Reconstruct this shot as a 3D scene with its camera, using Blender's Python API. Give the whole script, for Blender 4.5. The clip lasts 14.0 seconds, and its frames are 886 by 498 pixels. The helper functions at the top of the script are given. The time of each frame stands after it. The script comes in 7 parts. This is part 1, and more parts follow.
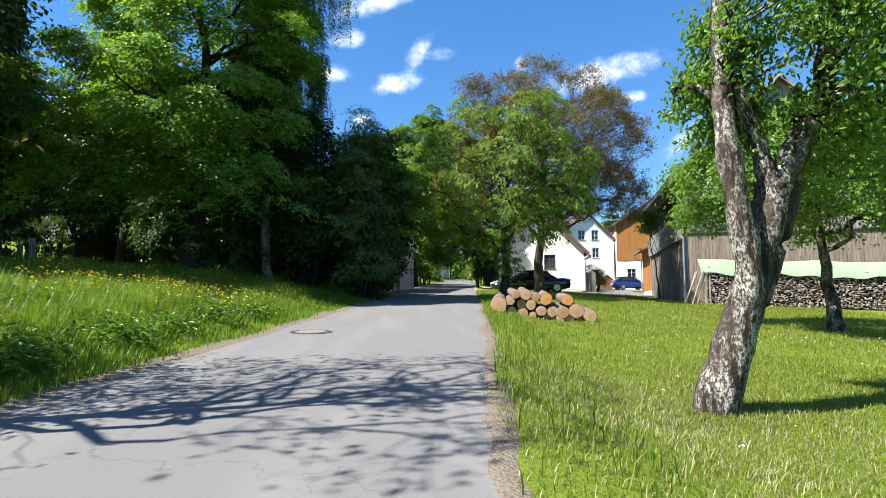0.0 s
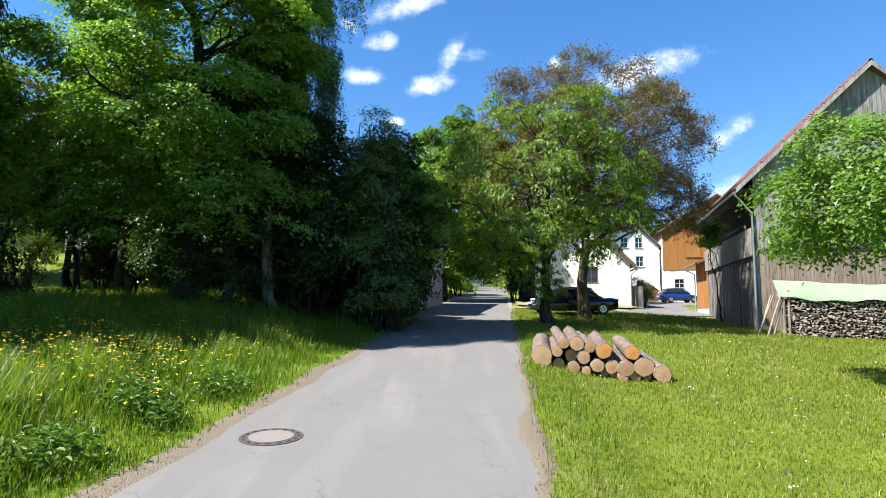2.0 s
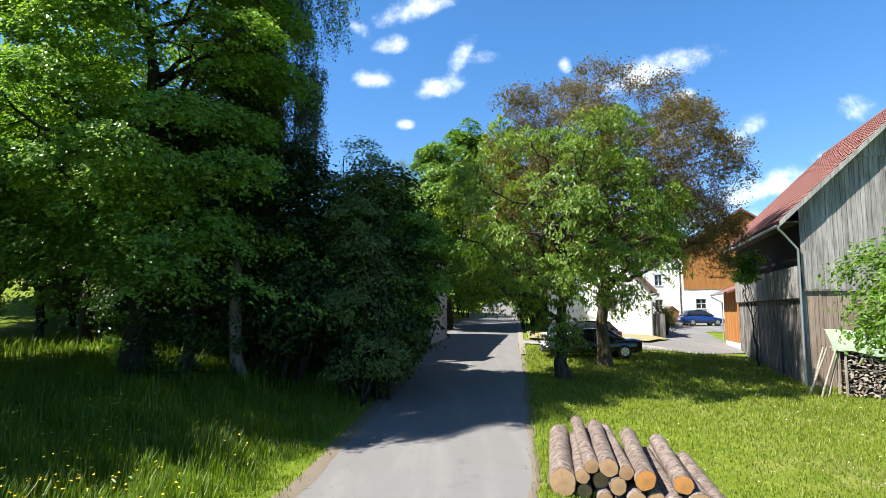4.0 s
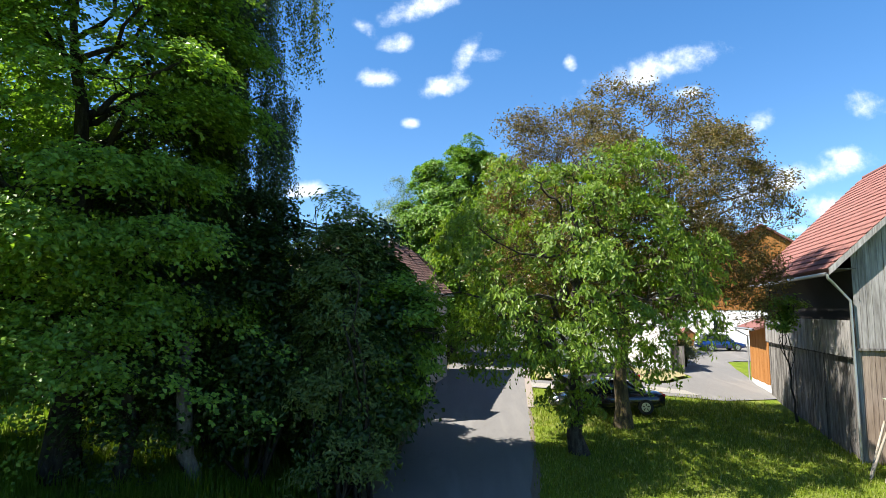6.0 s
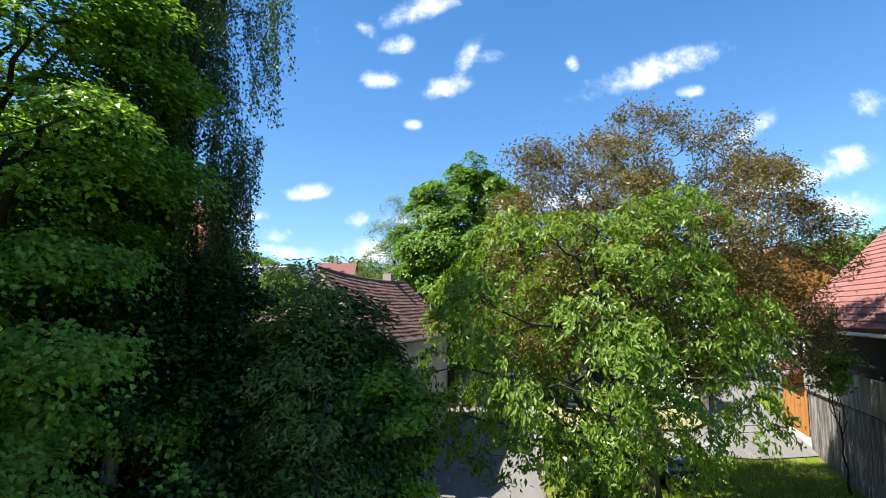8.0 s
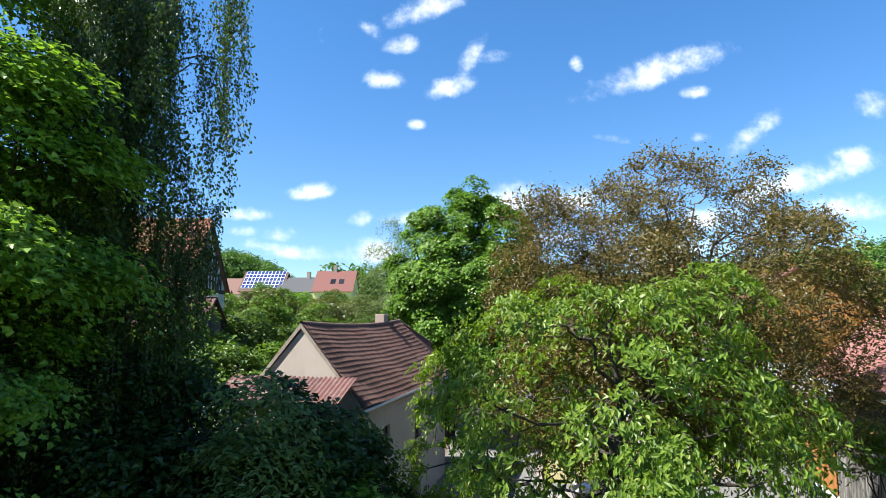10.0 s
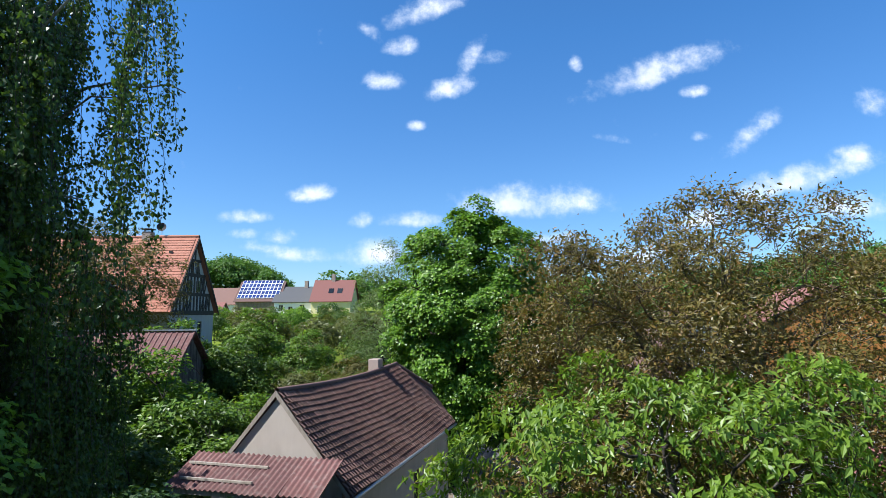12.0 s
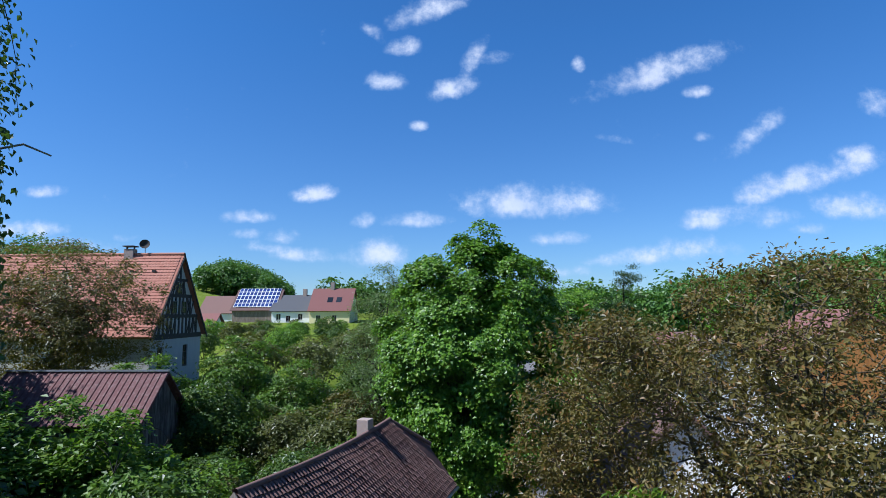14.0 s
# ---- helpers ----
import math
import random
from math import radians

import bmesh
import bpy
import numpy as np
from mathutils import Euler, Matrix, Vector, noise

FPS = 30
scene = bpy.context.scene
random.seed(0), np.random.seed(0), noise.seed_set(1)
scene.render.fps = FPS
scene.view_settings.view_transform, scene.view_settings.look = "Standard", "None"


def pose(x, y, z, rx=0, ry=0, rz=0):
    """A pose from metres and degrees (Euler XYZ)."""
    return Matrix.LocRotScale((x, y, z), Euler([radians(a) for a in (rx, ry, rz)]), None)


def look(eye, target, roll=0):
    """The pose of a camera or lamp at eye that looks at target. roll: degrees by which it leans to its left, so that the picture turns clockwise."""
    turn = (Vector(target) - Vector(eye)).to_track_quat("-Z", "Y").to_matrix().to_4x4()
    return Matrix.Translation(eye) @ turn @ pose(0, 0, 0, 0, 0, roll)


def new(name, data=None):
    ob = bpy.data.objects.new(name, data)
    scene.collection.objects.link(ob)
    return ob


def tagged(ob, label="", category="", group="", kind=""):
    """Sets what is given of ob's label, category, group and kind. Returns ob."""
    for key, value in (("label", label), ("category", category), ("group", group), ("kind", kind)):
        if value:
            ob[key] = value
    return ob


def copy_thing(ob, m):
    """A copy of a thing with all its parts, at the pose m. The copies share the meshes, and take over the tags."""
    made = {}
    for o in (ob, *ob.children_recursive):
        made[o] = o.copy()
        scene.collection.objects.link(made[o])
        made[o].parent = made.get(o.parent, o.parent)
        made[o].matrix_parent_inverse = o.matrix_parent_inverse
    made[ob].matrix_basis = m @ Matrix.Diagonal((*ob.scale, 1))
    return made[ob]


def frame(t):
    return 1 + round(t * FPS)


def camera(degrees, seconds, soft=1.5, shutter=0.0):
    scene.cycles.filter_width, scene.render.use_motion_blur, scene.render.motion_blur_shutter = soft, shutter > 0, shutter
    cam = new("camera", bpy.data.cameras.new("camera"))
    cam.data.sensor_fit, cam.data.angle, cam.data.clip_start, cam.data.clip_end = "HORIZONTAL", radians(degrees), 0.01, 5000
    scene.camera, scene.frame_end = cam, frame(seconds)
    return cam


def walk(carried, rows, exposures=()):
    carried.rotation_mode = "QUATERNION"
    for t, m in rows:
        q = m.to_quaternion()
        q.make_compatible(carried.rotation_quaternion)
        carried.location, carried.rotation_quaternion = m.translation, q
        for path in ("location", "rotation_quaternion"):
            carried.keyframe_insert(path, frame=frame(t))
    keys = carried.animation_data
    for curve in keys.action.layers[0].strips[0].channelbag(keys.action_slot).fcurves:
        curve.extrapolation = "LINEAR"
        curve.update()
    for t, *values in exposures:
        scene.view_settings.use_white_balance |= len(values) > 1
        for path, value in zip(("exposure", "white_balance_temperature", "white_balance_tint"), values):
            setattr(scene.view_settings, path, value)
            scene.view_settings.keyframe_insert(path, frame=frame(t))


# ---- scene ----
cam = camera(74.0, 14.0, soft=0.75)
PATH = [
    (0, (-1.09, -1.234, 0.442), (-0.963, 0.752, 0.645), -0.1),
    (0.5, (-0.994, -0.229, 0.651), (-0.913, 1.76, 0.851), 0.1),
    (1, (-0.914, 0.643, 0.903), (-0.865, 2.632, 1.107), 0.2),
    (1.5, (-0.81, 1.602, 1.279), (-0.782, 3.591, 1.484), 0.2),
    (2, (-0.711, 2.523, 1.696), (-0.697, 4.512, 1.902), 0.2),
    (2.5, (-0.629, 3.365, 2.157), (-0.626, 5.354, 2.366), 0.2),
    (3, (-0.542, 4.154, 2.68), (-0.548, 6.143, 2.891), 0.1),
    (5.5, (0.019, 8.009, 5.442), (-0.017, 9.997, 5.657), 0.1),
    (6, (0.042, 8.794, 6.049), (0.003, 10.783, 6.258), 0.0),
    (6.5, (0.041, 9.618, 6.619), (0.003, 11.606, 6.832), -0.1),
    (7, (0.081, 10.432, 7.182), (0.039, 12.42, 7.395), -0.2),
    (7.5, (0.134, 11.268, 7.716), (0.09, 13.256, 7.93), -0.3),
    (8, (0.207, 12.019, 8.237), (0.157, 14.007, 8.45), -0.3),
    (10.5, (0.44, 14.785, 10.85), (0.38, 16.773, 11.063), 0.0),
    (11, (0.371, 15.674, 11.277), (0.313, 17.661, 11.494), -0.1),
    (11.5, (0.318, 16.543, 11.724), (0.258, 18.53, 11.942), -0.3),
    (12, (0.288, 17.355, 12.247), (0.226, 19.343, 12.463), -0.4),
    (12.5, (0.278, 18.126, 12.774), (0.213, 20.113, 12.991), -0.4),
    (13, (0.273, 18.908, 13.299), (0.205, 20.895, 13.516), -0.3),
    (13.5, (0.28, 19.709, 13.792), (0.211, 21.697, 14.008), -0.3),
    (14, (0.289, 20.57, 14.23), (0.219, 22.557, 14.447), -0.3),
]
walk(cam, [(t, look(eye, target, roll)) for t, eye, target, roll in PATH], [(0, 1.46, 6500, 10), (3, 1.50, 6550, 10), (5.5, 1.50, 6750, 10), (8, 1.48, 6750, 10), (11, 1.32, 6300, 10), (12.5, 0.94, 5900, 12), (14, 0.63, 5480, 14)])

# ---------------- daylight ----------------
SUN_FROM = Vector((-0.61, -0.215, 0.78)).normalized()
# each cloud: bearing, height, half length, half depth, tilt in degrees, how dense it is
CLOUDS = [
    (-0.059, 0.541, 0.062, 0.023, 20, 1.0), (-0.107, 0.474, 0.029, 0.017, 0, 1.0), (-0.134, 0.410, 0.034, 0.017, 0, 1.0), (-0.015, 0.395, 0.040, 0.018, 15, 1.0),
    (0.020, 0.445, 0.048, 0.018, 60, 0.55), (0.062, 0.450, 0.040, 0.014, 5, 0.6), (-0.156, 0.498, 0.034, 0.014, -40, 0.6), (-0.077, 0.327, 0.016, 0.010, 0, 0.9),
    (0.204, 0.433, 0.011, 0.016, 0, 0.7), (0.346, 0.420, 0.108, 0.026, 17, 1.1), (0.405, 0.380, 0.026, 0.011, 5, 0.7), (0.268, 0.298, 0.031, 0.010, -10, 0.5),
    (0.499, 0.302, 0.064, 0.020, 38, 0.65), (0.417, 0.299, 0.020, 0.010, 0, 0.5), (0.584, 0.227, 0.122, 0.024, 15, 1.0), (0.672, 0.262, 0.032, 0.019, 0, 1.0),
    (0.718, 0.351, 0.033, 0.025, 0, 0.8), (0.664, 0.172, 0.066, 0.023, -5, 1.1), (0.119, 0.190, 0.106, 0.027, 0, 1.25), (0.161, 0.126, 0.044, 0.013, 0, 0.9),
    (-0.260, 0.209, 0.038, 0.014, 5, 1.1), (-0.376, 0.169, 0.046, 0.012, 0, 0.9), (-0.378, 0.139, 0.028, 0.010, 0, 0.8), (-0.311, 0.133, 0.031, 0.014, 0, 0.9),
    (-0.266, 0.101, 0.064, 0.013, -3, 0.9), (-0.330, 0.113, 0.055, 0.013, -10, 0.6), (-0.173, 0.160, 0.019, 0.014, 0, 0.9), (-0.085, 0.161, 0.058, 0.014, 0, 0.8),
    (-0.143, 0.104, 0.044, 0.026, 0, 1.0), (0.432, 0.160, 0.060, 0.020, 5, 1.0), (0.530, 0.158, 0.044, 0.018, 5, 0.9), (0.585, 0.140, 0.034, 0.012, 0, 0.8),
    (0.390, 0.106, 0.060, 0.020, 0, 0.9), (0.300, 0.094, 0.056, 0.016, 4, 1.0), (-0.740, 0.218, 0.042, 0.011, 0, 0.8), (-0.765, 0.152, 0.062, 0.017, 0, 0.8),
    (-0.700, 0.122, 0.080, 0.018, 0, 0.7), (-0.590, 0.135, 0.030, 0.010, 0, 0.4), (0.240, 0.086, 0.032, 0.012, 0, 0.7), (0.160, 0.070, 0.060, 0.012, 0, 0.5),
]


def build_world():
    """A clear blue spring sky with small fair-weather clouds."""
    world = bpy.data.worlds.new("sky")
    scene.world = world
    world.use_nodes = True
    tree = world.node_tree
    tree.nodes.clear()
    node, link = tree.nodes.new, tree.links.new

    def calc(op, a, b=None, c=None, clamp=False):
        n = node("ShaderNodeMath")
        n.operation, n.use_clamp = op, clamp
        for i, v in enumerate((a, b, c)):
            if v is None:
                continue
            if isinstance(v, (int, float)):
                n.inputs[i].default_value = v
            else:
                link(v, n.inputs[i])
        return n.outputs[0]

    sky = node("ShaderNodeTexSky")
    sky.sky_type, sky.sun_disc = "NISHITA", False
    sky.sun_elevation = math.asin(SUN_FROM.z)
    sky.sun_rotation = math.atan2(SUN_FROM.x, SUN_FROM.y)
    sky.air_density, sky.dust_density, sky.ozone_density = 1.0, 0.25, 3.2
    sky.altitude = 400
    coord = node("ShaderNodeTexCoord")
    split = node("ShaderNodeSeparateXYZ")
    link(coord.outputs["Generated"], split.inputs[0])
    ahead = calc("MAXIMUM", split.outputs[1], 0.05)
    u, v = calc("DIVIDE", split.outputs[0], ahead), calc("DIVIDE", split.outputs[2], ahead)
    plane = node("ShaderNodeCombineXYZ")
    link(u, plane.inputs[0]), link(v, plane.inputs[1])
    warp = node("ShaderNodeTexNoise")
    warp.inputs["Scale"].default_value, warp.inputs["Detail"].default_value, warp.inputs["Roughness"].default_value = 17, 9, 0.62
    link(plane.outputs[0], warp.inputs["Vector"])
    wisp = node("ShaderNodeTexNoise")
    wisp.inputs["Scale"].default_value, wisp.inputs["Detail"].default_value = 9, 5
    link(plane.outputs[0], wisp.inputs["Vector"])
    best = None
    for cu, cv, a, b, tilt, dense in CLOUDS:
        c, e = math.cos(radians(tilt)), math.sin(radians(tilt))
        x, y = calc("SUBTRACT", u, cu), calc("SUBTRACT", v, cv - 0.2 * b)
        du = calc("ADD", calc("MULTIPLY", x, 0.95 * c / a), calc("MULTIPLY", y, 0.95 * e / a))
        dv = calc("ADD", calc("MULTIPLY", y, 0.9 * c / b), calc("MULTIPLY", x, -0.9 * e / b))
        # flat below, heaped above
        dv2 = calc("ADD", calc("MAXIMUM", dv, 0.0), calc("MULTIPLY", calc("MINIMUM", dv, 0.0), 1.5))
        r2 = calc("ADD", calc("MULTIPLY", du, du), calc("MULTIPLY", dv2, dv2))
        m = calc("SUBTRACT", dense * 1.15 - 0.15, r2)
        best = m if best is None else calc("MAXIMUM", best, m)
    best = calc("MAXIMUM", best, -1.5)
    fine = node("ShaderNodeTexNoise")
    fine.inputs["Scale"].default_value, fine.inputs["Detail"].default_value, fine.inputs["Roughness"].default_value = 42, 8, 0.62
    link(plane.outputs[0], fine.inputs["Vector"])
    rough = calc("ADD", calc("MULTIPLY", calc("SUBTRACT", warp.outputs["Fac"], 0.5), 3.8), calc("MULTIPLY", calc("SUBTRACT", fine.outputs["Fac"], 0.5), 2.0))
    dens = calc("ADD", calc("MULTIPLY", best, 0.85), rough)
    mask = calc("MULTIPLY", calc("ADD", dens, 0.62), 0.38, clamp=True)
    mask = calc("MULTIPLY", calc("MULTIPLY", mask, mask), calc("SUBTRACT", 3.0, calc("MULTIPLY", mask, 2.0)), clamp=True)
    mask = calc("SMOOTH_MIN", mask, 0.94, 0.15)
    high = calc("MULTIPLY", calc("ADD", wisp.outputs["Fac"], 0.12), 1.6, clamp=True)
    mask = calc("MULTIPLY", mask, high, clamp=True)
    front = calc("GREATER_THAN", split.outputs[1], 0.06)
    mask = calc("MULTIPLY", mask, front)
    body = node("ShaderNodeMix")
    body.data_type = "RGBA"
    link(calc("MULTIPLY", dens, 0.9, clamp=True), body.inputs["Factor"])
    body.inputs["A"].default_value, body.inputs["B"].default_value = (6.0, 7.3, 9.0, 1), (8.9, 9.2, 9.7, 1)
    mix = node("ShaderNodeMix")
    mix.data_type = "RGBA"
    tint = node("ShaderNodeMix")
    tint.data_type, tint.blend_type = "RGBA", "MULTIPLY"
    tint.inputs["Factor"].default_value = 1.0
    haze = node("ShaderNodeMix")
    haze.data_type = "RGBA"
    haze.inputs["A"].default_value, haze.inputs["B"].default_value = (0.80, 0.97, 1.13, 1), (0.57, 1.06, 1.40, 1)
    link(calc("MULTIPLY", split.outputs[2], 2.3, clamp=True), haze.inputs["Factor"])
    top = node("ShaderNodeMix")
    top.data_type = "RGBA"
    top.inputs["B"].default_value = (0.88, 1.0, 1.10, 1)
    link(calc("MULTIPLY", calc("SUBTRACT", split.outputs[2], 0.52), 4.0, clamp=True), top.inputs["Factor"])
    link(haze.outputs["Result"], top.inputs["A"])
    link(top.outputs["Result"], tint.inputs["B"])
    link(sky.outputs[0], tint.inputs["A"])
    link(mask, mix.inputs["Factor"]), link(tint.outputs["Result"], mix.inputs["A"]), link(body.outputs["Result"], mix.inputs["B"])
    back, out = node("ShaderNodeBackground"), node("ShaderNodeOutputWorld")
    back.inputs["Strength"].default_value = 0.063
    link(mix.outputs["Result"], back.inputs["Color"]), link(back.outputs[0], out.inputs[0])


build_world()
sun = new("sun", bpy.data.lights.new("sun", "SUN"))
sun.data.energy, sun.data.angle, sun.data.color = 5.0, radians(0.55), (1.0, 0.955, 0.88)
sun.matrix_world = look(SUN_FROM * 60, (0, 0, 0))

# ---------------- materials ----------------
class Nodes:
    """A small builder round one material's node tree."""

    def __init__(self, name):
        self.mat = bpy.data.materials.new(name)
        self.mat.use_nodes = True
        self.tree = self.mat.node_tree
        self.tree.nodes.clear()
        self.out = self.add("ShaderNodeOutputMaterial")
        self.pos = self.add("ShaderNodeTexCoord").outputs["Object"]

    def add(self, kind):
        return self.tree.nodes.new(kind)

    def link(self, a, b):
        self.tree.links.new(a, b)

    def put(self, socket, value):
        if isinstance(value, (int, float)):
            socket.default_value = value
        elif isinstance(value, tuple):
            socket.default_value = (*value, 1)[:4]
        else:
            self.link(value, socket)

    def math(self, op, a, b=0.0, clamp=False):
        n = self.add("ShaderNodeMath")
        n.operation, n.use_clamp = op, clamp
        self.put(n.inputs[0], a), self.put(n.inputs[1], b)
        return n.outputs[0]

    def world(self):
        return self.add("ShaderNodeNewGeometry").outputs["Position"]

    def scaled(self, vector, sx, sy, sz):
        n = self.add("ShaderNodeMapping")
        self.link(vector, n.inputs["Vector"])
        n.inputs["Scale"].default_value = (sx, sy, sz)
        return n.outputs[0]

    def noise(self, scale, detail=4, rough=0.55, vector=None):
        n = self.add("ShaderNodeTexNoise")
        n.inputs["Scale"].default_value, n.inputs["Detail"].default_value, n.inputs["Roughness"].default_value = scale, detail, rough
        self.link(vector or self.pos, n.inputs["Vector"])
        return n.outputs["Fac"]

    def ramp(self, fac, *stops):
        n = self.add("ShaderNodeValToRGB")
        while len(n.color_ramp.elements) < len(stops):
            n.color_ramp.elements.new(0.5)
        for e, (p, c) in zip(n.color_ramp.elements, stops):
            e.position, e.color = p, (*c, 1)
        self.link(fac, n.inputs[0])
        return n.outputs[0]

    def mix(self, fac, a, b, blend="MIX"):
        n = self.add("ShaderNodeMix")
        n.data_type, n.blend_type = "RGBA", blend
        self.put(n.inputs["Factor"], fac), self.put(n.inputs["A"], a), self.put(n.inputs["B"], b)
        return n.outputs["Result"]

    def bump(self, height, strength=0.4, distance=0.02):
        n = self.add("ShaderNodeBump")
        n.inputs["Strength"].default_value, n.inputs["Distance"].default_value = strength, distance
        self.link(height, n.inputs["Height"])
        return n.outputs[0]

    def island(self):
        return self.add("ShaderNodeNewGeometry").outputs["Random Per Island"]

    def each(self):
        return self.add("ShaderNodeObjectInfo").outputs["Random"]

    def finish(self, color, rough=0.8, normal=None, metal=0.0, coat=0.0, spec=0.5):
        b = self.add("ShaderNodeBsdfPrincipled")
        self.put(b.inputs["Base Color"], color), self.put(b.inputs["Roughness"], rough)
        b.inputs["Metallic"].default_value, b.inputs["Coat Weight"].default_value = metal, coat
        b.inputs["Specular IOR Level"].default_value = spec
        if normal:
            self.link(normal, b.inputs["Normal"])
        self.link(b.outputs[0], self.out.inputs[0])
        return self.mat


def scale_color(c, k):
    return tuple(min(1.0, v * k) for v in c)


def leaf_material(name, dark, light, odd, through_part=0.45, odd_from=0.9):
    """Foliage: each leaf its own tint, thin enough to let some light through."""
    n = Nodes(name)
    dark, light = ((c[0] * 0.98, c[1] * 1.04, c[2] * 0.95) for c in (dark, light))
    hue = n.ramp(n.island(), (0.0, dark), (0.62, light), (odd_from, light), (1.0, odd))
    patch = n.noise(0.55, 2, 0.5, n.world())
    col = n.mix(n.math("MULTIPLY", patch, 0.55), hue, scale_color(dark, 0.8))
    b = n.add("ShaderNodeBsdfPrincipled")
    n.put(b.inputs["Base Color"], col)
    b.inputs["Roughness"].default_value, b.inputs["Specular IOR Level"].default_value = 0.42, 0.42
    t = n.add("ShaderNodeBsdfTranslucent")
    n.put(t.inputs["Color"], n.mix(1.0, col, (1.25, 1.25, 0.55), "MULTIPLY"))
    m = n.add("ShaderNodeMixShader")
    m.inputs[0].default_value = through_part
    n.link(b.outputs[0], m.inputs[1]), n.link(t.outputs[0], m.inputs[2]), n.link(m.outputs[0], n.out.inputs[0])
    return n.mat


def bark_material(name, dark, light, lichen=None, amount=0.5, scale=9.0):
    n = Nodes(name)
    w = n.world()
    long = n.scaled(w, 1, 1, 0.22)
    a = n.noise(scale, 6, 0.65, long)
    b = n.noise(scale * 3.5, 4, 0.6, w)
    col = n.ramp(a, (0.3, dark), (0.68, light))
    if lichen:
        spots = n.ramp(n.noise(scale * 4.2, 6, 0.75, n.scaled(w, 1, 1, 0.6)), (0.47, (0, 0, 0)), (0.56, (1, 1, 1)))
        patch = n.ramp(n.noise(scale * 0.32, 4, 0.6, w), (0.40, (0.12, 0.12, 0.12)), (0.58, (1, 1, 1)))
        ridge = n.ramp(a, (0.42, (0, 0, 0)), (0.52, (1, 1, 1)))
        col = n.mix(n.math("MULTIPLY", n.math("MULTIPLY", n.math("MULTIPLY", spots, patch), ridge), amount), col, lichen)
    h = n.math("ADD", a, n.math("MULTIPLY", b, 0.5))
    return n.finish(col, 0.92, n.bump(h, 0.9, 0.04), spec=0.2)


def board_material(name, base, pale, stain, scale=1.0):
    """Weathered upright boards: long grain, rain streaks, each board its own tone."""
    n = Nodes(name)
    w = n.world()
    grain = n.noise(22 * scale, 6, 0.65, n.scaled(w, 1, 1, 0.05))
    streak = n.noise(3.2, 5, 0.6, n.scaled(w, 1, 1, 0.18))
    col = n.ramp(grain, (0.28, stain), (0.5, base), (0.75, pale))
    col = n.mix(n.math("MULTIPLY", n.each(), 0.45), col, stain)
    col = n.mix(n.ramp(streak, (0.45, (0, 0, 0)), (0.72, (0.6, 0.6, 0.6))), col, pale)
    return n.finish(col, 0.85, n.bump(grain, 0.5, 0.01), spec=0.25)


def plaster_material(name, base, dirt, amount=0.35):
    n = Nodes(name)
    w = n.world()
    big = n.noise(0.7, 5, 0.6, w)
    runs = n.noise(2.6, 5, 0.6, n.scaled(w, 1, 1, 0.2))
    fine = n.noise(90, 3, 0.6, w)
    f = n.math("MULTIPLY", n.math("MULTIPLY", big, runs), amount * 3, True)
    return n.finish(n.mix(f, base, dirt), 0.9, n.bump(fine, 0.25, 0.006), spec=0.25)


def tile_material(name, base, pale, dark, moss=(0.12, 0.13, 0.07)):
    n = Nodes(name)
    base, pale, dark, moss = (scale_color(c, 0.75) for c in (base, pale, dark, moss))
    w = n.world()
    tone = n.mix(n.each(), base, dark)
    tone = n.mix(n.math("MULTIPLY", n.island(), 0.4), tone, pale)
    spots = n.ramp(n.noise(5, 6, 0.7, w), (0.5, (0, 0, 0)), (0.72, (1, 1, 1)))
    col = n.mix(n.math("MULTIPLY", spots, 0.55), tone, moss)
    grain = n.noise(60, 4, 0.6, w)
    return n.finish(col, 0.85, n.bump(grain, 0.35, 0.006), spec=0.3)


def plain_material(name, color, rough=0.6, metal=0.0, coat=0.0, vary=0.25, spec=0.5):
    n = Nodes(name)
    w = n.world()
    f = n.math("MULTIPLY", n.noise(7, 5, 0.65, w), vary * 1.6, True)
    return n.finish(n.mix(f, color, scale_color(color, 0.55)), rough, n.bump(n.noise(55, 3, 0.6, w), 0.12, 0.004), metal, coat, spec)


def ground_material():
    """Meadow soil and short turf with dry straw patches."""
    n = Nodes("turf")
    w = n.world()
    big, mid, fine = n.noise(0.16, 4, 0.6, w), n.noise(1.1, 5, 0.65, w), n.noise(24, 5, 0.7, w)
    col = n.ramp(mid, (0.3, (0.095, 0.145, 0.013)), (0.6, (0.148, 0.200, 0.020)), (0.8, (0.20, 0.232, 0.036)))
    dry = n.ramp(n.math("ADD", n.math("MULTIPLY", big, 0.6), n.math("MULTIPLY", mid, 0.5)), (0.58, (0, 0, 0)), (0.72, (1, 1, 1)))
    col = n.mix(n.math("MULTIPLY", dry, 0.55), col, (0.24, 0.21, 0.095))
    col = n.mix(n.ramp(fine, (0.35, (0.4, 0.4, 0.4)), (0.55, (0, 0, 0))), col, (0.06, 0.09, 0.015))
    return n.finish(col, 0.95, n.bump(fine, 0.8, 0.05), spec=0.1)


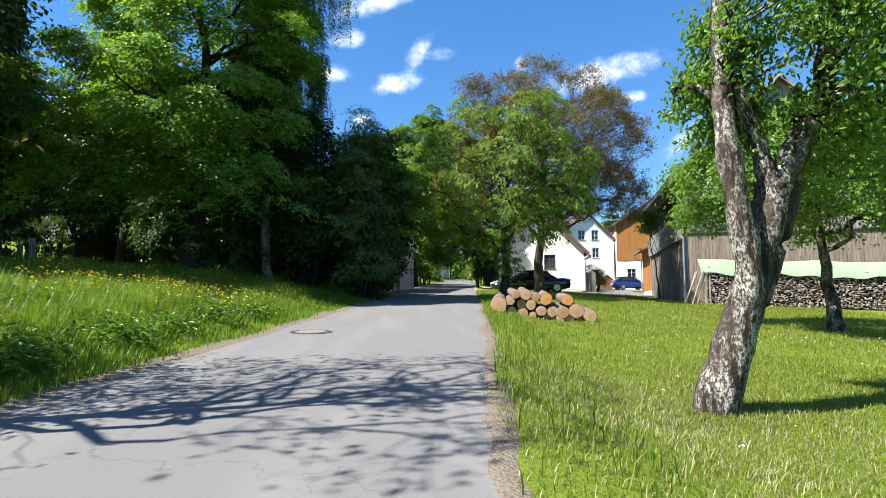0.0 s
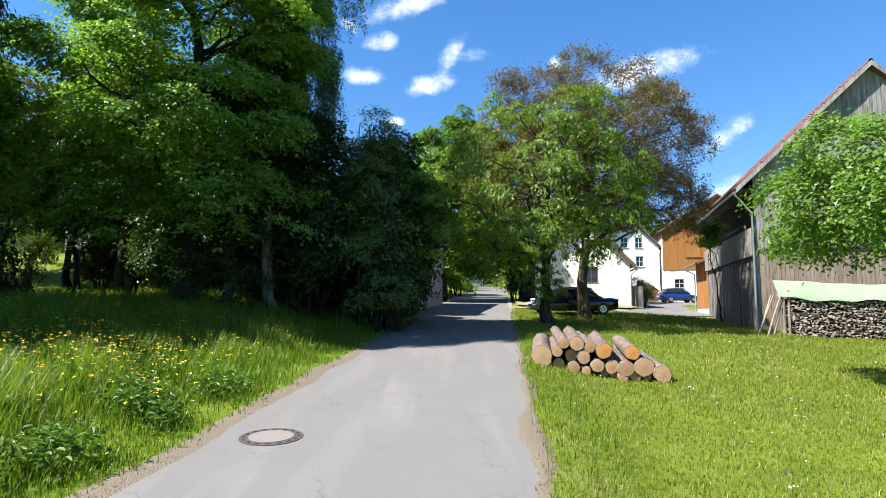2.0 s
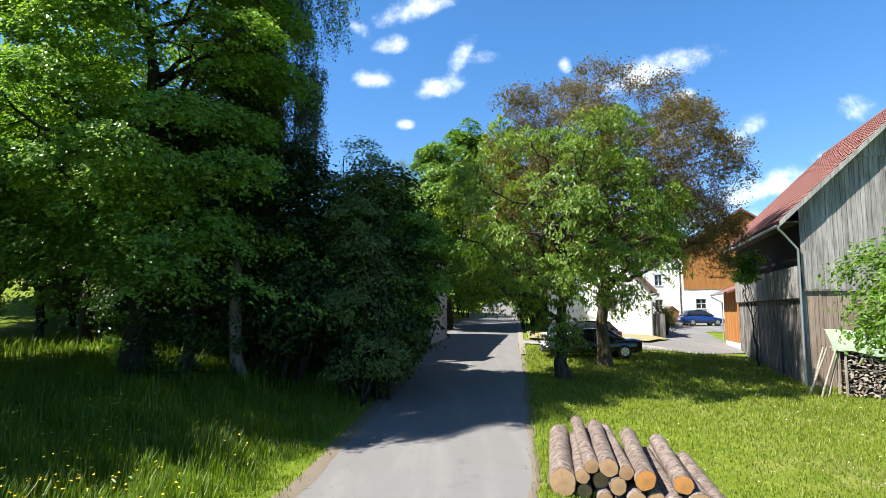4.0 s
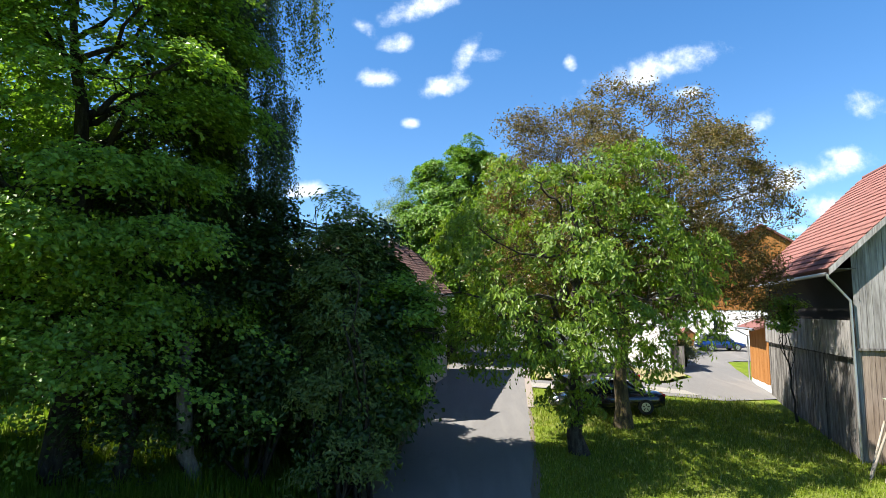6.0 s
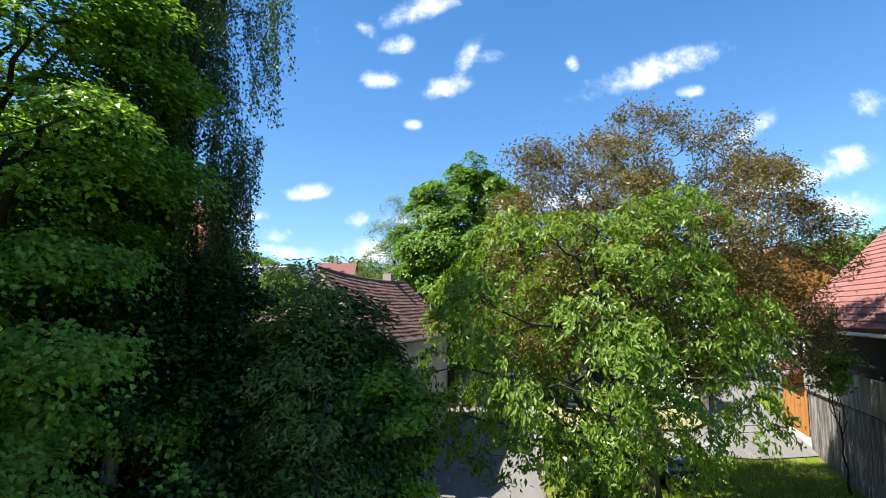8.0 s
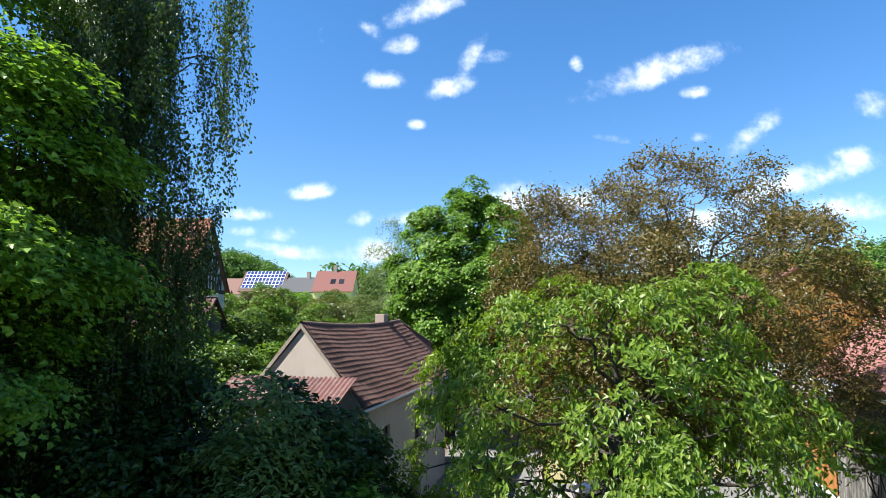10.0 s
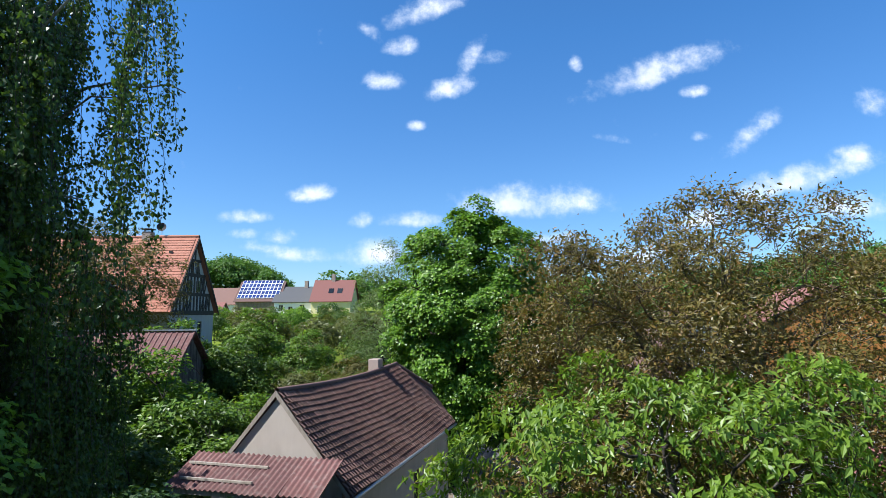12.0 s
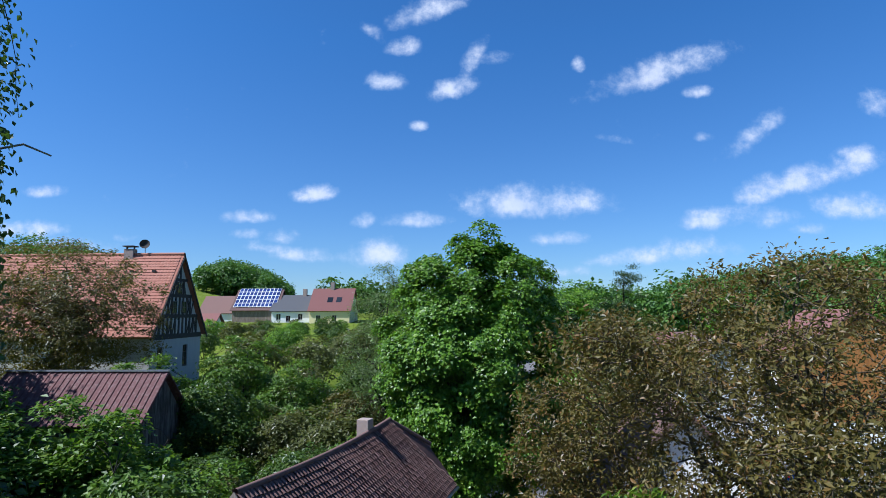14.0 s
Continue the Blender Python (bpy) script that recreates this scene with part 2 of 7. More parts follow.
def asphalt_material():
    n = Nodes("worn_asphalt")
    w = n.world()
    stone, patch = n.noise(140, 4, 0.7, w), n.noise(0.9, 5, 0.6, w)
    lanes = n.noise(1.6, 4, 0.55, n.scaled(w, 1, 0.08, 1))
    col = n.ramp(stone, (0.3, (0.110, 0.108, 0.107)), (0.65, (0.204, 0.200, 0.197)))
    col = n.mix(n.math("MULTIPLY", patch, 0.4), col, (0.115, 0.112, 0.108))
    col = n.mix(n.ramp(lanes, (0.5, (0, 0, 0)), (0.7, (0.4, 0.4, 0.4))), col, (0.225, 0.219, 0.210))
    crack = n.add("ShaderNodeTexVoronoi")
    crack.feature = "DISTANCE_TO_EDGE"
    crack.inputs["Scale"].default_value = 0.55
    wob = n.add("ShaderNodeVectorMath")
    wob.operation = "ADD"
    shift = n.add("ShaderNodeTexNoise")
    shift.inputs["Scale"].default_value, shift.inputs["Detail"].default_value = 2.2, 4
    n.link(w, shift.inputs["Vector"]), n.link(w, wob.inputs[0]), n.link(shift.outputs["Color"], wob.inputs[1])
    n.link(wob.outputs[0], crack.inputs["Vector"])
    line = n.ramp(crack.outputs["Distance"], (0.0, (0.35, 0.35, 0.35)), (0.008, (0, 0, 0)))
    col = n.mix(line, col, (0.045, 0.043, 0.041))
    return n.finish(col, 0.9, n.bump(stone, 0.5, 0.008), spec=0.25)


def gravel_material(name, a, b):
    n = Nodes(name)
    w = n.world()
    v = n.add("ShaderNodeTexVoronoi")
    v.inputs["Scale"].default_value = 38
    n.link(w, v.inputs["Vector"])
    a, b = scale_color(a, 0.72), scale_color(b, 0.72)
    col = n.mix(n.noise(6, 5, 0.7, w), a, b)
    col = n.mix(n.math("MULTIPLY", v.outputs["Distance"], 0.9, True), col, scale_color(a, 0.55))
    return n.finish(col, 0.95, n.bump(v.outputs["Distance"], 0.7, 0.02), spec=0.2)


def cut_wood_material(name, low, high):
    """Sawn log ends with rings and drying cracks."""
    n = Nodes(name)
    wave = n.add("ShaderNodeTexWave")
    wave.wave_type, wave.rings_direction = "RINGS", "Y"
    wave.inputs["Scale"].default_value, wave.inputs["Distortion"].default_value = 16, 1.6
    n.link(n.pos, wave.inputs["Vector"])
    tone = n.ramp(n.each(), (0.0, low), (1.0, high))
    col = n.mix(n.math("MULTIPLY", wave.outputs["Fac"], 0.5), tone, (0.25, 0.15, 0.08))
    col = n.mix(n.ramp(n.noise(9, 5, 0.7), (0.5, (0, 0, 0)), (0.75, (0.5, 0.5, 0.5))), col, (0.30, 0.19, 0.10))
    sep = n.add("ShaderNodeSeparateXYZ")
    n.link(n.pos, sep.inputs[0])
    away = n.math("SQRT", n.math("ADD", n.math("MULTIPLY", sep.outputs[0], sep.outputs[0]), n.math("MULTIPLY", sep.outputs[2], sep.outputs[2])))
    heart = n.ramp(n.math("ADD", away, n.math("MULTIPLY", n.noise(14, 3), 0.04)), (0.0, (0.75, 0.75, 0.75)), (0.05, (0.35, 0.35, 0.35)), (0.13, (0, 0, 0)))
    col = n.mix(heart, col, (0.30, 0.17, 0.08))
    ang = n.math("ARCTAN2", sep.outputs[0], sep.outputs[2])
    split = n.math("ABSOLUTE", n.math("SINE", n.math("ADD", n.math("MULTIPLY", ang, 1.5), n.math("MULTIPLY", n.each(), 40.0))))
    col = n.mix(n.ramp(split, (0.0, (0.8, 0.8, 0.8)), (0.035, (0, 0, 0))), col, (0.07, 0.045, 0.025))
    return n.finish(col, 0.85, n.bump(wave.outputs["Fac"], 0.2, 0.004), spec=0.2)


def solar_material():
    n = Nodes("solar_cells")
    col = n.mix(n.each(), (0.02, 0.035, 0.13), (0.03, 0.06, 0.20))
    return n.finish(col, 0.12, coat=0.6)


def split_wood_material(name, ramp_stops):
    n = Nodes(name)
    w = n.world()
    col = n.ramp(n.island(), *ramp_stops)
    col = n.mix(n.math("MULTIPLY", n.noise(30, 4, 0.7, w), 0.5), col, (0.03, 0.022, 0.016))
    return n.finish(col, 0.9, n.bump(n.noise(45, 4, 0.6, w), 0.4, 0.01), spec=0.2)


def glass_material():
    n = Nodes("window_glass")
    return n.finish(n.mix(n.each(), (0.012, 0.015, 0.018), (0.03, 0.035, 0.04)), 0.06, spec=0.6)


M = {
    "turf": ground_material(), "asphalt": asphalt_material(),
    "shoulder": gravel_material("gravel_shoulder", (0.31, 0.255, 0.205), (0.20, 0.17, 0.115)),
    "concrete": gravel_material("pale_concrete", (0.52, 0.50, 0.46), (0.40, 0.38, 0.33)),
    "dry_bank": gravel_material("dry_grass", (0.50, 0.43, 0.23), (0.34, 0.33, 0.14)),
    "kerb": plain_material("kerb_stone", (0.26, 0.22, 0.19), 0.85),
    "lawn": leaf_material("lawn_blades", (0.150, 0.192, 0.024), (0.235, 0.275, 0.038), (0.44, 0.40, 0.20), 0.5, 0.80),
    "meadow": leaf_material("meadow_grass", (0.085, 0.155, 0.012), (0.180, 0.265, 0.024), (0.36, 0.34, 0.11), 0.5, 0.92),
    "weed": leaf_material("broad_weeds", (0.060, 0.130, 0.020), (0.125, 0.220, 0.032), (0.18, 0.27, 0.05), 0.4),
    "straw": leaf_material("dry_straw", (0.26, 0.22, 0.13), (0.40, 0.35, 0.22), (0.5, 0.46, 0.3), 0.3),
    "yellow": plain_material("yellow_petals", (0.85, 0.60, 0.02), 0.6, vary=0.1),
    "white_petal": plain_material("white_petals", (0.8, 0.8, 0.76), 0.6, vary=0.1),
    "leaf_cherry": leaf_material("cherry_leaf", (0.072, 0.135, 0.018), (0.205, 0.300, 0.036), (0.34, 0.40, 0.075)),
    "leaf_walnut": leaf_material("young_walnut_leaf", (0.076, 0.062, 0.016), (0.185, 0.146, 0.038), (0.25, 0.130, 0.04), 0.35, 0.72),
    "leaf_copper": leaf_material("copper_leaf", (0.085, 0.080, 0.025), (0.155, 0.135, 0.040), (0.19, 0.13, 0.04), 0.4, 0.7),
    "leaf_maple": leaf_material("maple_leaf", (0.080, 0.165, 0.026), (0.240, 0.390, 0.060), (0.36, 0.50, 0.11), 0.48),
    "leaf_fresh": leaf_material("fresh_maple_leaf", (0.046, 0.112, 0.010), (0.170, 0.310, 0.024), (0.29, 0.42, 0.05), 0.34),
    "leaf_birch": leaf_material("birch_leaf", (0.030, 0.062, 0.014), (0.062, 0.108, 0.022), (0.12, 0.16, 0.035), 0.35),
    # dark green leaf, darkened further for the shade under the trees
    "leaf_dark": leaf_material("dark_shade_leaf", (0.015, 0.040, 0.009), (0.042, 0.086, 0.016), (0.09, 0.16, 0.03), 0.3),
    "leaf_bush": leaf_material("bush_leaf", (0.048, 0.092, 0.018), (0.095, 0.162, 0.030), (0.20, 0.26, 0.05), 0.45),
    "leaf_olive": leaf_material("olive_bush_leaf", (0.085, 0.100, 0.030), (0.145, 0.155, 0.045), (0.20, 0.17, 0.07), 0.4),
    "leaf_willow": leaf_material("willow_leaf", (0.090, 0.140, 0.045), (0.150, 0.215, 0.070), (0.21, 0.26, 0.10), 0.4),
    "leaf_orchard": leaf_material("orchard_leaf", (0.058, 0.120, 0.015), (0.150, 0.255, 0.030), (0.24, 0.32, 0.05), 0.42),
    "leaf_apple": leaf_material("apple_leaf", (0.085, 0.175, 0.030), (0.190, 0.310, 0.060), (0.31, 0.38, 0.12), 0.5),
    "leaf_needle": leaf_material("spruce_needles", (0.012, 0.032, 0.014), (0.025, 0.055, 0.020), (0.04, 0.07, 0.03), 0.2),
    "leaf_wood": leaf_material("far_wood_leaf", (0.055, 0.125, 0.024), (0.105, 0.200, 0.036), (0.15, 0.22, 0.05), 0.3),
    "bark_apple": bark_material("apple_bark", (0.010, 0.007, 0.006), (0.075, 0.055, 0.038), (0.44, 0.43, 0.39), 0.9, 8),
    "bark_cherry": bark_material("cherry_bark", (0.020, 0.016, 0.014), (0.075, 0.064, 0.055), (0.15, 0.15, 0.125), 0.4),
    "bark_grey": bark_material("grey_bark", (0.012, 0.010, 0.009), (0.045, 0.040, 0.034), (0.10, 0.105, 0.08), 0.3),
    "bark_walnut": bark_material("walnut_bark", (0.030, 0.024, 0.019), (0.115, 0.095, 0.072), (0.42, 0.30, 0.05), 0.5),
    "bark_birch": bark_material("birch_bark", (0.03, 0.027, 0.025), (0.22, 0.21, 0.195), (0.34, 0.33, 0.31), 0.4, 4),
    "bark_log": bark_material("log_bark", (0.060, 0.044, 0.038), (0.21, 0.165, 0.14), (0.34, 0.30, 0.27), 0.5, 8),
    "sawn": cut_wood_material("sawn_wood", (0.37, 0.225, 0.13), (0.50, 0.32, 0.19)),
    "sawn_orange": cut_wood_material("fresh_orange_wood", (0.54, 0.215, 0.05), (0.60, 0.255, 0.065)),
    "split": split_wood_material("split_firewood", ((0.0, (0.11, 0.088, 0.076)), (0.3, (0.26, 0.205, 0.17)), (0.7, (0.45, 0.365, 0.31)), (1.0, (0.60, 0.51, 0.43)))),
    # near-black colour that stands in for shade in gaps and hollows
    "gap": plain_material("gap_shade", (0.012, 0.010, 0.009), 0.95, vary=0.1),
    "board_grey": board_material("weathered_grey_boards", (0.22, 0.213, 0.203), (0.40, 0.395, 0.387), (0.075, 0.069, 0.063)),
    "board_brown": board_material("brown_grey_boards", (0.235, 0.180, 0.140), (0.35, 0.285, 0.23), (0.11, 0.085, 0.065)),
    # contrast also paints sunlit streaks and walnut shade on the barn side
    "board_dark": board_material("dark_dappled_boards", (0.090, 0.082, 0.075), (0.36, 0.35, 0.33), (0.024, 0.021, 0.019)),
    "board_orange": board_material("orange_stained_boards", (0.31, 0.135, 0.036), (0.38, 0.18, 0.058), (0.22, 0.085, 0.022)),
    "plaster_white": plaster_material("white_plaster", (0.82, 0.82, 0.80), (0.62, 0.60, 0.55), 0.2),
    "plaster_beige": plaster_material("old_beige_plaster", (0.45, 0.40, 0.35), (0.30, 0.265, 0.225), 0.5),
    "plaster_grey": plaster_material("grey_plaster", (0.46, 0.45, 0.43), (0.30, 0.29, 0.27), 0.35),
    "plaster_cream": plaster_material("cream_plaster", (0.78, 0.68, 0.36), (0.6, 0.5, 0.28), 0.2),
    "tile_red": tile_material("red_roof_tile", (0.28, 0.120, 0.102), (0.37, 0.19, 0.165), (0.20, 0.080, 0.070), (0.15, 0.095, 0.085)),
    "tile_old": tile_material("old_brown_roof_tile", (0.225, 0.122, 0.100), (0.42, 0.29, 0.25), (0.10, 0.052, 0.047), (0.15, 0.12, 0.10)),
    "tile_salmon": tile_material("salmon_roof_tile", (0.47, 0.20, 0.135), (0.54, 0.27, 0.19), (0.41, 0.16, 0.105), (0.38, 0.19, 0.13)),
    "tile_slate": tile_material("dark_grey_roof", (0.10, 0.105, 0.115), (0.16, 0.165, 0.17), (0.07, 0.07, 0.08), (0.1, 0.1, 0.1)),
    "sheet": tile_material("corrugated_red_sheet", (0.17, 0.070, 0.066), (0.30, 0.19, 0.175), (0.11, 0.045, 0.045), (0.34, 0.28, 0.25)),
    "timber": plain_material("black_timber", (0.035, 0.028, 0.024), 0.8),
    "wood_old": board_material("grey_laths", (0.30, 0.265, 0.22), (0.42, 0.39, 0.34), (0.16, 0.13, 0.10)),
    "frame_dark": plain_material("brown_window_frame", (0.10, 0.07, 0.05), 0.6),
    "frame_white": plain_material("white_window_frame", (0.72, 0.71, 0.68), 0.5),
    "glass": glass_material(),
    "zinc": plain_material("zinc", (0.50, 0.52, 0.54), 0.42, 0.75),
    "iron": plain_material("cast_iron", (0.13, 0.115, 0.105), 0.6, 0.55),
    "lid": plain_material("worn_lid", (0.20, 0.18, 0.165), 0.8),
    "tarp": plain_material("pale_green_tarp", (0.285, 0.365, 0.245), 0.55, vary=0.45),
    "paint_black": plain_material("black_car_paint", (0.010, 0.011, 0.014), 0.22, 0.0, 1.0, 0.05),
    "paint_blue": plain_material("blue_car_paint", (0.009, 0.038, 0.175), 0.22, 0.2, 1.0, 0.05),
    "paint_grey": plain_material("dark_grey_car_paint", (0.035, 0.038, 0.042), 0.22, 0.3, 1.0, 0.05),
    "rubber": plain_material("rubber", (0.018, 0.018, 0.018), 0.85),
    "alloy": plain_material("alloy", (0.60, 0.61, 0.62), 0.3, 0.9),
    "lamp": plain_material("lamp_glass", (0.62, 0.64, 0.66), 0.1, vary=0.05),
    "red_lamp": plain_material("red_lamp_glass", (0.30, 0.012, 0.012), 0.15, vary=0.05),
    "solar": solar_material(),
    "mortar": plain_material("brick_chimney", (0.34, 0.27, 0.23), 0.9),
}

# ---------------- building helpers ----------------
def np_mesh(name, verts, faces, material, smooth=False):
    """A mesh from arrays: verts (n, 3), faces (m, 3 or 4)."""
    verts, faces = np.asarray(verts, np.float32), np.asarray(faces, np.int32)
    k = faces.shape[1]
    me = bpy.data.meshes.new(name)
    me.vertices.add(len(verts)), me.loops.add(faces.size), me.polygons.add(len(faces))
    me.vertices.foreach_set("co", verts.ravel())
    me.loops.foreach_set("vertex_index", faces.ravel())
    me.polygons.foreach_set("loop_start", np.arange(0, faces.size, k, dtype=np.int32))
    me.polygons.foreach_set("loop_total", np.full(len(faces), k, np.int32))
    me.polygons.foreach_set("use_smooth", np.full(len(faces), smooth, bool))
    me.update(calc_edges=True)
    me.validate()
    me.materials.append(M[material])
    return me


def bm_mesh(name, bm, material, smooth=False):
    me = bpy.data.meshes.new(name)
    bm.normal_update()
    for f in bm.faces:
        f.smooth = smooth
    bm.to_mesh(me)
    bm.free()
    me.materials.append(M[material])
    return me


def part(name, shape, material, parent, label="", at=None, smooth=False):
    """Links a bmesh or a ready mesh as one object under a thing or a part."""
    me = shape if isinstance(shape, bpy.types.Mesh) else bm_mesh(name, shape, material, smooth)
    ob = new(name, me)
    ob.parent = parent
    if at is not None:
        ob.matrix_basis = at
    if label:
        ob["label"] = label
    return ob


def thing(name, m, label, category, group="", kind=""):
    """An Empty at the base of a thing."""
    ob = new(name)
    ob.empty_display_size = 0.2
    ob.matrix_basis = m
    return tagged(ob, label, category, group, kind)


def setting(name, me, label=""):
    return tagged(new(name, me), label, "", "", "structure")


def add_box(bm, x0, x1, y0, y1, z0, z1, bevel=0.0):
    vs = [bm.verts.new((x, y, z)) for z in (z0, z1) for x, y in ((x0, y0), (x1, y0), (x1, y1), (x0, y1))]
    fs = [(3, 2, 1, 0), (4, 5, 6, 7), (0, 1, 5, 4), (1, 2, 6, 5), (2, 3, 7, 6), (3, 0, 4, 7)]
    faces = [bm.faces.new([vs[i] for i in f]) for f in fs]
    if bevel:
        edges = list({e for f in faces for e in f.edges})
        bmesh.ops.bevel(bm, geom=edges, offset=bevel, segments=1, affect="EDGES")
    return bm


def box(x0, x1, y0, y1, z0, z1, bevel=0.0):
    return add_box(bmesh.new(), x0, x1, y0, y1, z0, z1, bevel)


def prism(points, y0, y1):
    """A solid from an outline in x and z, drawn along y."""
    bm = bmesh.new()
    a = [bm.verts.new((x, y0, z)) for x, z in points]
    b = [bm.verts.new((x, y1, z)) for x, z in points]
    n = len(points)
    bm.faces.new(a), bm.faces.new(b[::-1])
    for i in range(n):
        bm.faces.new((a[i], b[i], b[(i + 1) % n], a[(i + 1) % n]))
    bmesh.ops.recalc_face_normals(bm, faces=bm.faces)
    return bm


def slab(points, thick):
    """A sheet with thickness from corner points that lie in one plane."""
    bm = bmesh.new()
    p = [Vector(q) for q in points]
    n = (p[1] - p[0]).cross(p[2] - p[0]).normalized() * thick
    a, b = [bm.verts.new(q) for q in p], [bm.verts.new(q - n) for q in p]
    bm.faces.new(a), bm.faces.new(b[::-1])
    for i in range(len(p)):
        j = (i + 1) % len(p)
        bm.faces.new((a[i], b[i], b[j], a[j]))
    bmesh.ops.recalc_face_normals(bm, faces=bm.faces)
    return bm


def tube_arrays(points, radii, sides=6):
    """Vertices and faces of a tapered tube through points."""
    p, r = np.asarray(points, float), np.asarray(radii, float)
    d = np.gradient(p, axis=0)
    d /= np.linalg.norm(d, axis=1)[:, None] + 1e-9
    ref = np.where(np.abs(d[:, 2:3]) > 0.9, np.array([[1.0, 0, 0]]), np.array([[0, 0, 1.0]]))
    u = np.cross(d, ref)
    u /= np.linalg.norm(u, axis=1)[:, None] + 1e-9
    v = np.cross(d, u)
    a = np.arange(sides) * 2 * np.pi / sides
    ring = u[:, None] * np.cos(a)[None, :, None] + v[:, None] * np.sin(a)[None, :, None]
    verts = (p[:, None] + ring * r[:, None, None]).reshape(-1, 3)
    i, j = np.meshgrid(np.arange(len(p) - 1), np.arange(sides), indexing="ij")
    k = (j + 1) % sides
    faces = np.stack([i * sides + j, i * sides + k, (i + 1) * sides + k, (i + 1) * sides + j], -1).reshape(-1, 4)
    return verts, faces


def merge(chunks):
    vs, fs, base = [], [], 0
    for v, f in chunks:
        vs.append(v), fs.append(f + base)
        base += len(v)
    return np.concatenate(vs), np.concatenate(fs)


def tube(points, radius, sides=8):
    r = radius if isinstance(radius, (list, tuple)) else [radius] * len(points)
    v, f = tube_arrays(points, r, sides)
    return v, f


def disc(bm, radius, z0, z1, sides=32, top_in=0.0):
    a = [bm.verts.new((radius * math.cos(i * math.tau / sides), radius * math.sin(i * math.tau / sides), z0)) for i in range(sides)]
    q = radius - top_in
    b = [bm.verts.new((q * math.cos(i * math.tau / sides), q * math.sin(i * math.tau / sides), z1)) for i in range(sides)]
    bm.faces.new(a[::-1]), bm.faces.new(b)
    for i in range(sides):
        bm.faces.new((a[i], a[(i + 1) % sides], b[(i + 1) % sides], b[i]))
    return bm


def smooth01(x):
    x = np.clip(x, 0, 1)
    return x * x * (3 - 2 * x)


# ---------------- lie of the land ----------------
ROAD_Y = np.array([-40, 0, 4, 10, 20, 30, 45, 58, 75, 95, 108, 118, 126])
ROAD_L = np.array([-9.0, -4.75, -4.4, -3.8, -2.9, -1.9, -0.9, 0.4, 2.6, 5.6, 6.8, 6.0, 2.0])
ROAD_R = np.array([-4.8, -0.7, -0.3, 0.55, 1.65, 2.8, 4.3, 5.8, 7.8, 10.4, 11.8, 12.0, 9.0])


def road_edges(y):
    return np.interp(y, ROAD_Y, ROAD_L), np.interp(y, ROAD_Y, ROAD_R)


def land(x, y):
    """Height of the ground: it climbs along the road, with a bank on one side and a dip on the other."""
    x, y = np.asarray(x, float), np.asarray(y, float)
    base = 0.058 * (np.clip(y, -60, 160) - 10.85)
    left, right = road_edges(y)
    z = base + 0.95 * smooth01((left - 0.2 - x) / 8.0)
    z = z + 3.6 * smooth01((-6 - x) / 14) * smooth01((y - 40) / 22)
    off = np.clip(x - right, 0, 24)
    level = smooth01((y - 15) / 10) * (1 - smooth01((off - 6) / 6))
    z = z - 0.30 * smooth01(off / 2.2) * (1 - 0.85 * level) - 0.014 * off
    bumps = 0.05 * np.sin(x * 0.9 + 1.3) * np.sin(y * 0.7) + 0.03 * np.sin(x * 2.1) * np.cos(y * 1.7 + 0.5)
    z = z + bumps * np.clip(np.maximum(left - x, x - right) / 1.5, 0, 1)
    # far hills
    z = z + 16 * smooth01((np.hypot(x, y) - 150) / 140) * smooth01((np.abs(x - 5) - 35) / 120)
    return z


def on_land(x, y):
    return float(land(x, y))


def grid_mesh(name, xs, ys, height, material):
    gx, gy = np.meshgrid(xs, ys)
    gz = height(gx, gy)
    n, m = len(xs), len(ys)
    i, j = np.meshgrid(np.arange(m - 1), np.arange(n - 1), indexing="ij")
    a = i * n + j
    f = np.stack([a, a + 1, a + n + 1, a + n], -1).reshape(-1, 4)
    return np_mesh(name, np.stack([gx, gy, gz], -1).reshape(-1, 3), f, material, True)


def strip_mesh(name, ys, left, right, lift, material, cols=8, ragged=0.0, seed=3):
    """A sheet between two edges that follows the land."""
    rng = np.random.default_rng(seed)
    t = np.linspace(0, 1, cols)
    soft_noise = lambda: np.convolve(rng.normal(size=len(ys) + 8), np.ones(5) / 3.0, "same")[4:-4]
    l = left + ragged * soft_noise()
    r = right + ragged * soft_noise()
    x = l[:, None] * (1 - t) + r[:, None] * t
    y = np.repeat(np.asarray(ys)[:, None], cols, 1)
    z = land(x, y) + np.asarray(lift)
    i, j = np.meshgrid(np.arange(len(ys) - 1), np.arange(cols - 1), indexing="ij")
    a = i * cols + j
    f = np.stack([a, a + 1, a + cols + 1, a + cols], -1).reshape(-1, 4)
    return np_mesh(name, np.stack([x, y, z], -1).reshape(-1, 3), f, material, True)

# ---------------- ground, road, yard ----------------
def ground_height(x, y):
    left, right = road_edges(y)
    inside = np.clip(np.minimum(x - left, right - x) / 0.3, 0, 1) * (y < 126)
    return land(x, y) - 0.07 * inside


xs = np.concatenate([-np.geomspace(2500, 32, 30), np.arange(-31, 36, 0.45), np.geomspace(37, 2500, 30)])
ys = np.concatenate([-np.geomspace(2000, 9, 22), np.arange(-8, 70, 0.5), np.geomspace(71, 3000, 44)])
setting("ground", grid_mesh("ground", xs, ys, ground_height, "turf"), "sloping meadow and mown lawn, bright spring green")
ry = np.arange(-20, 126, 0.3)
rl, rr = road_edges(ry)
setting("road", strip_mesh("road", ry, rl - 0.02, rr + 0.02, 0.0, "asphalt", 12, 0.02), "worn pale grey asphalt village lane")
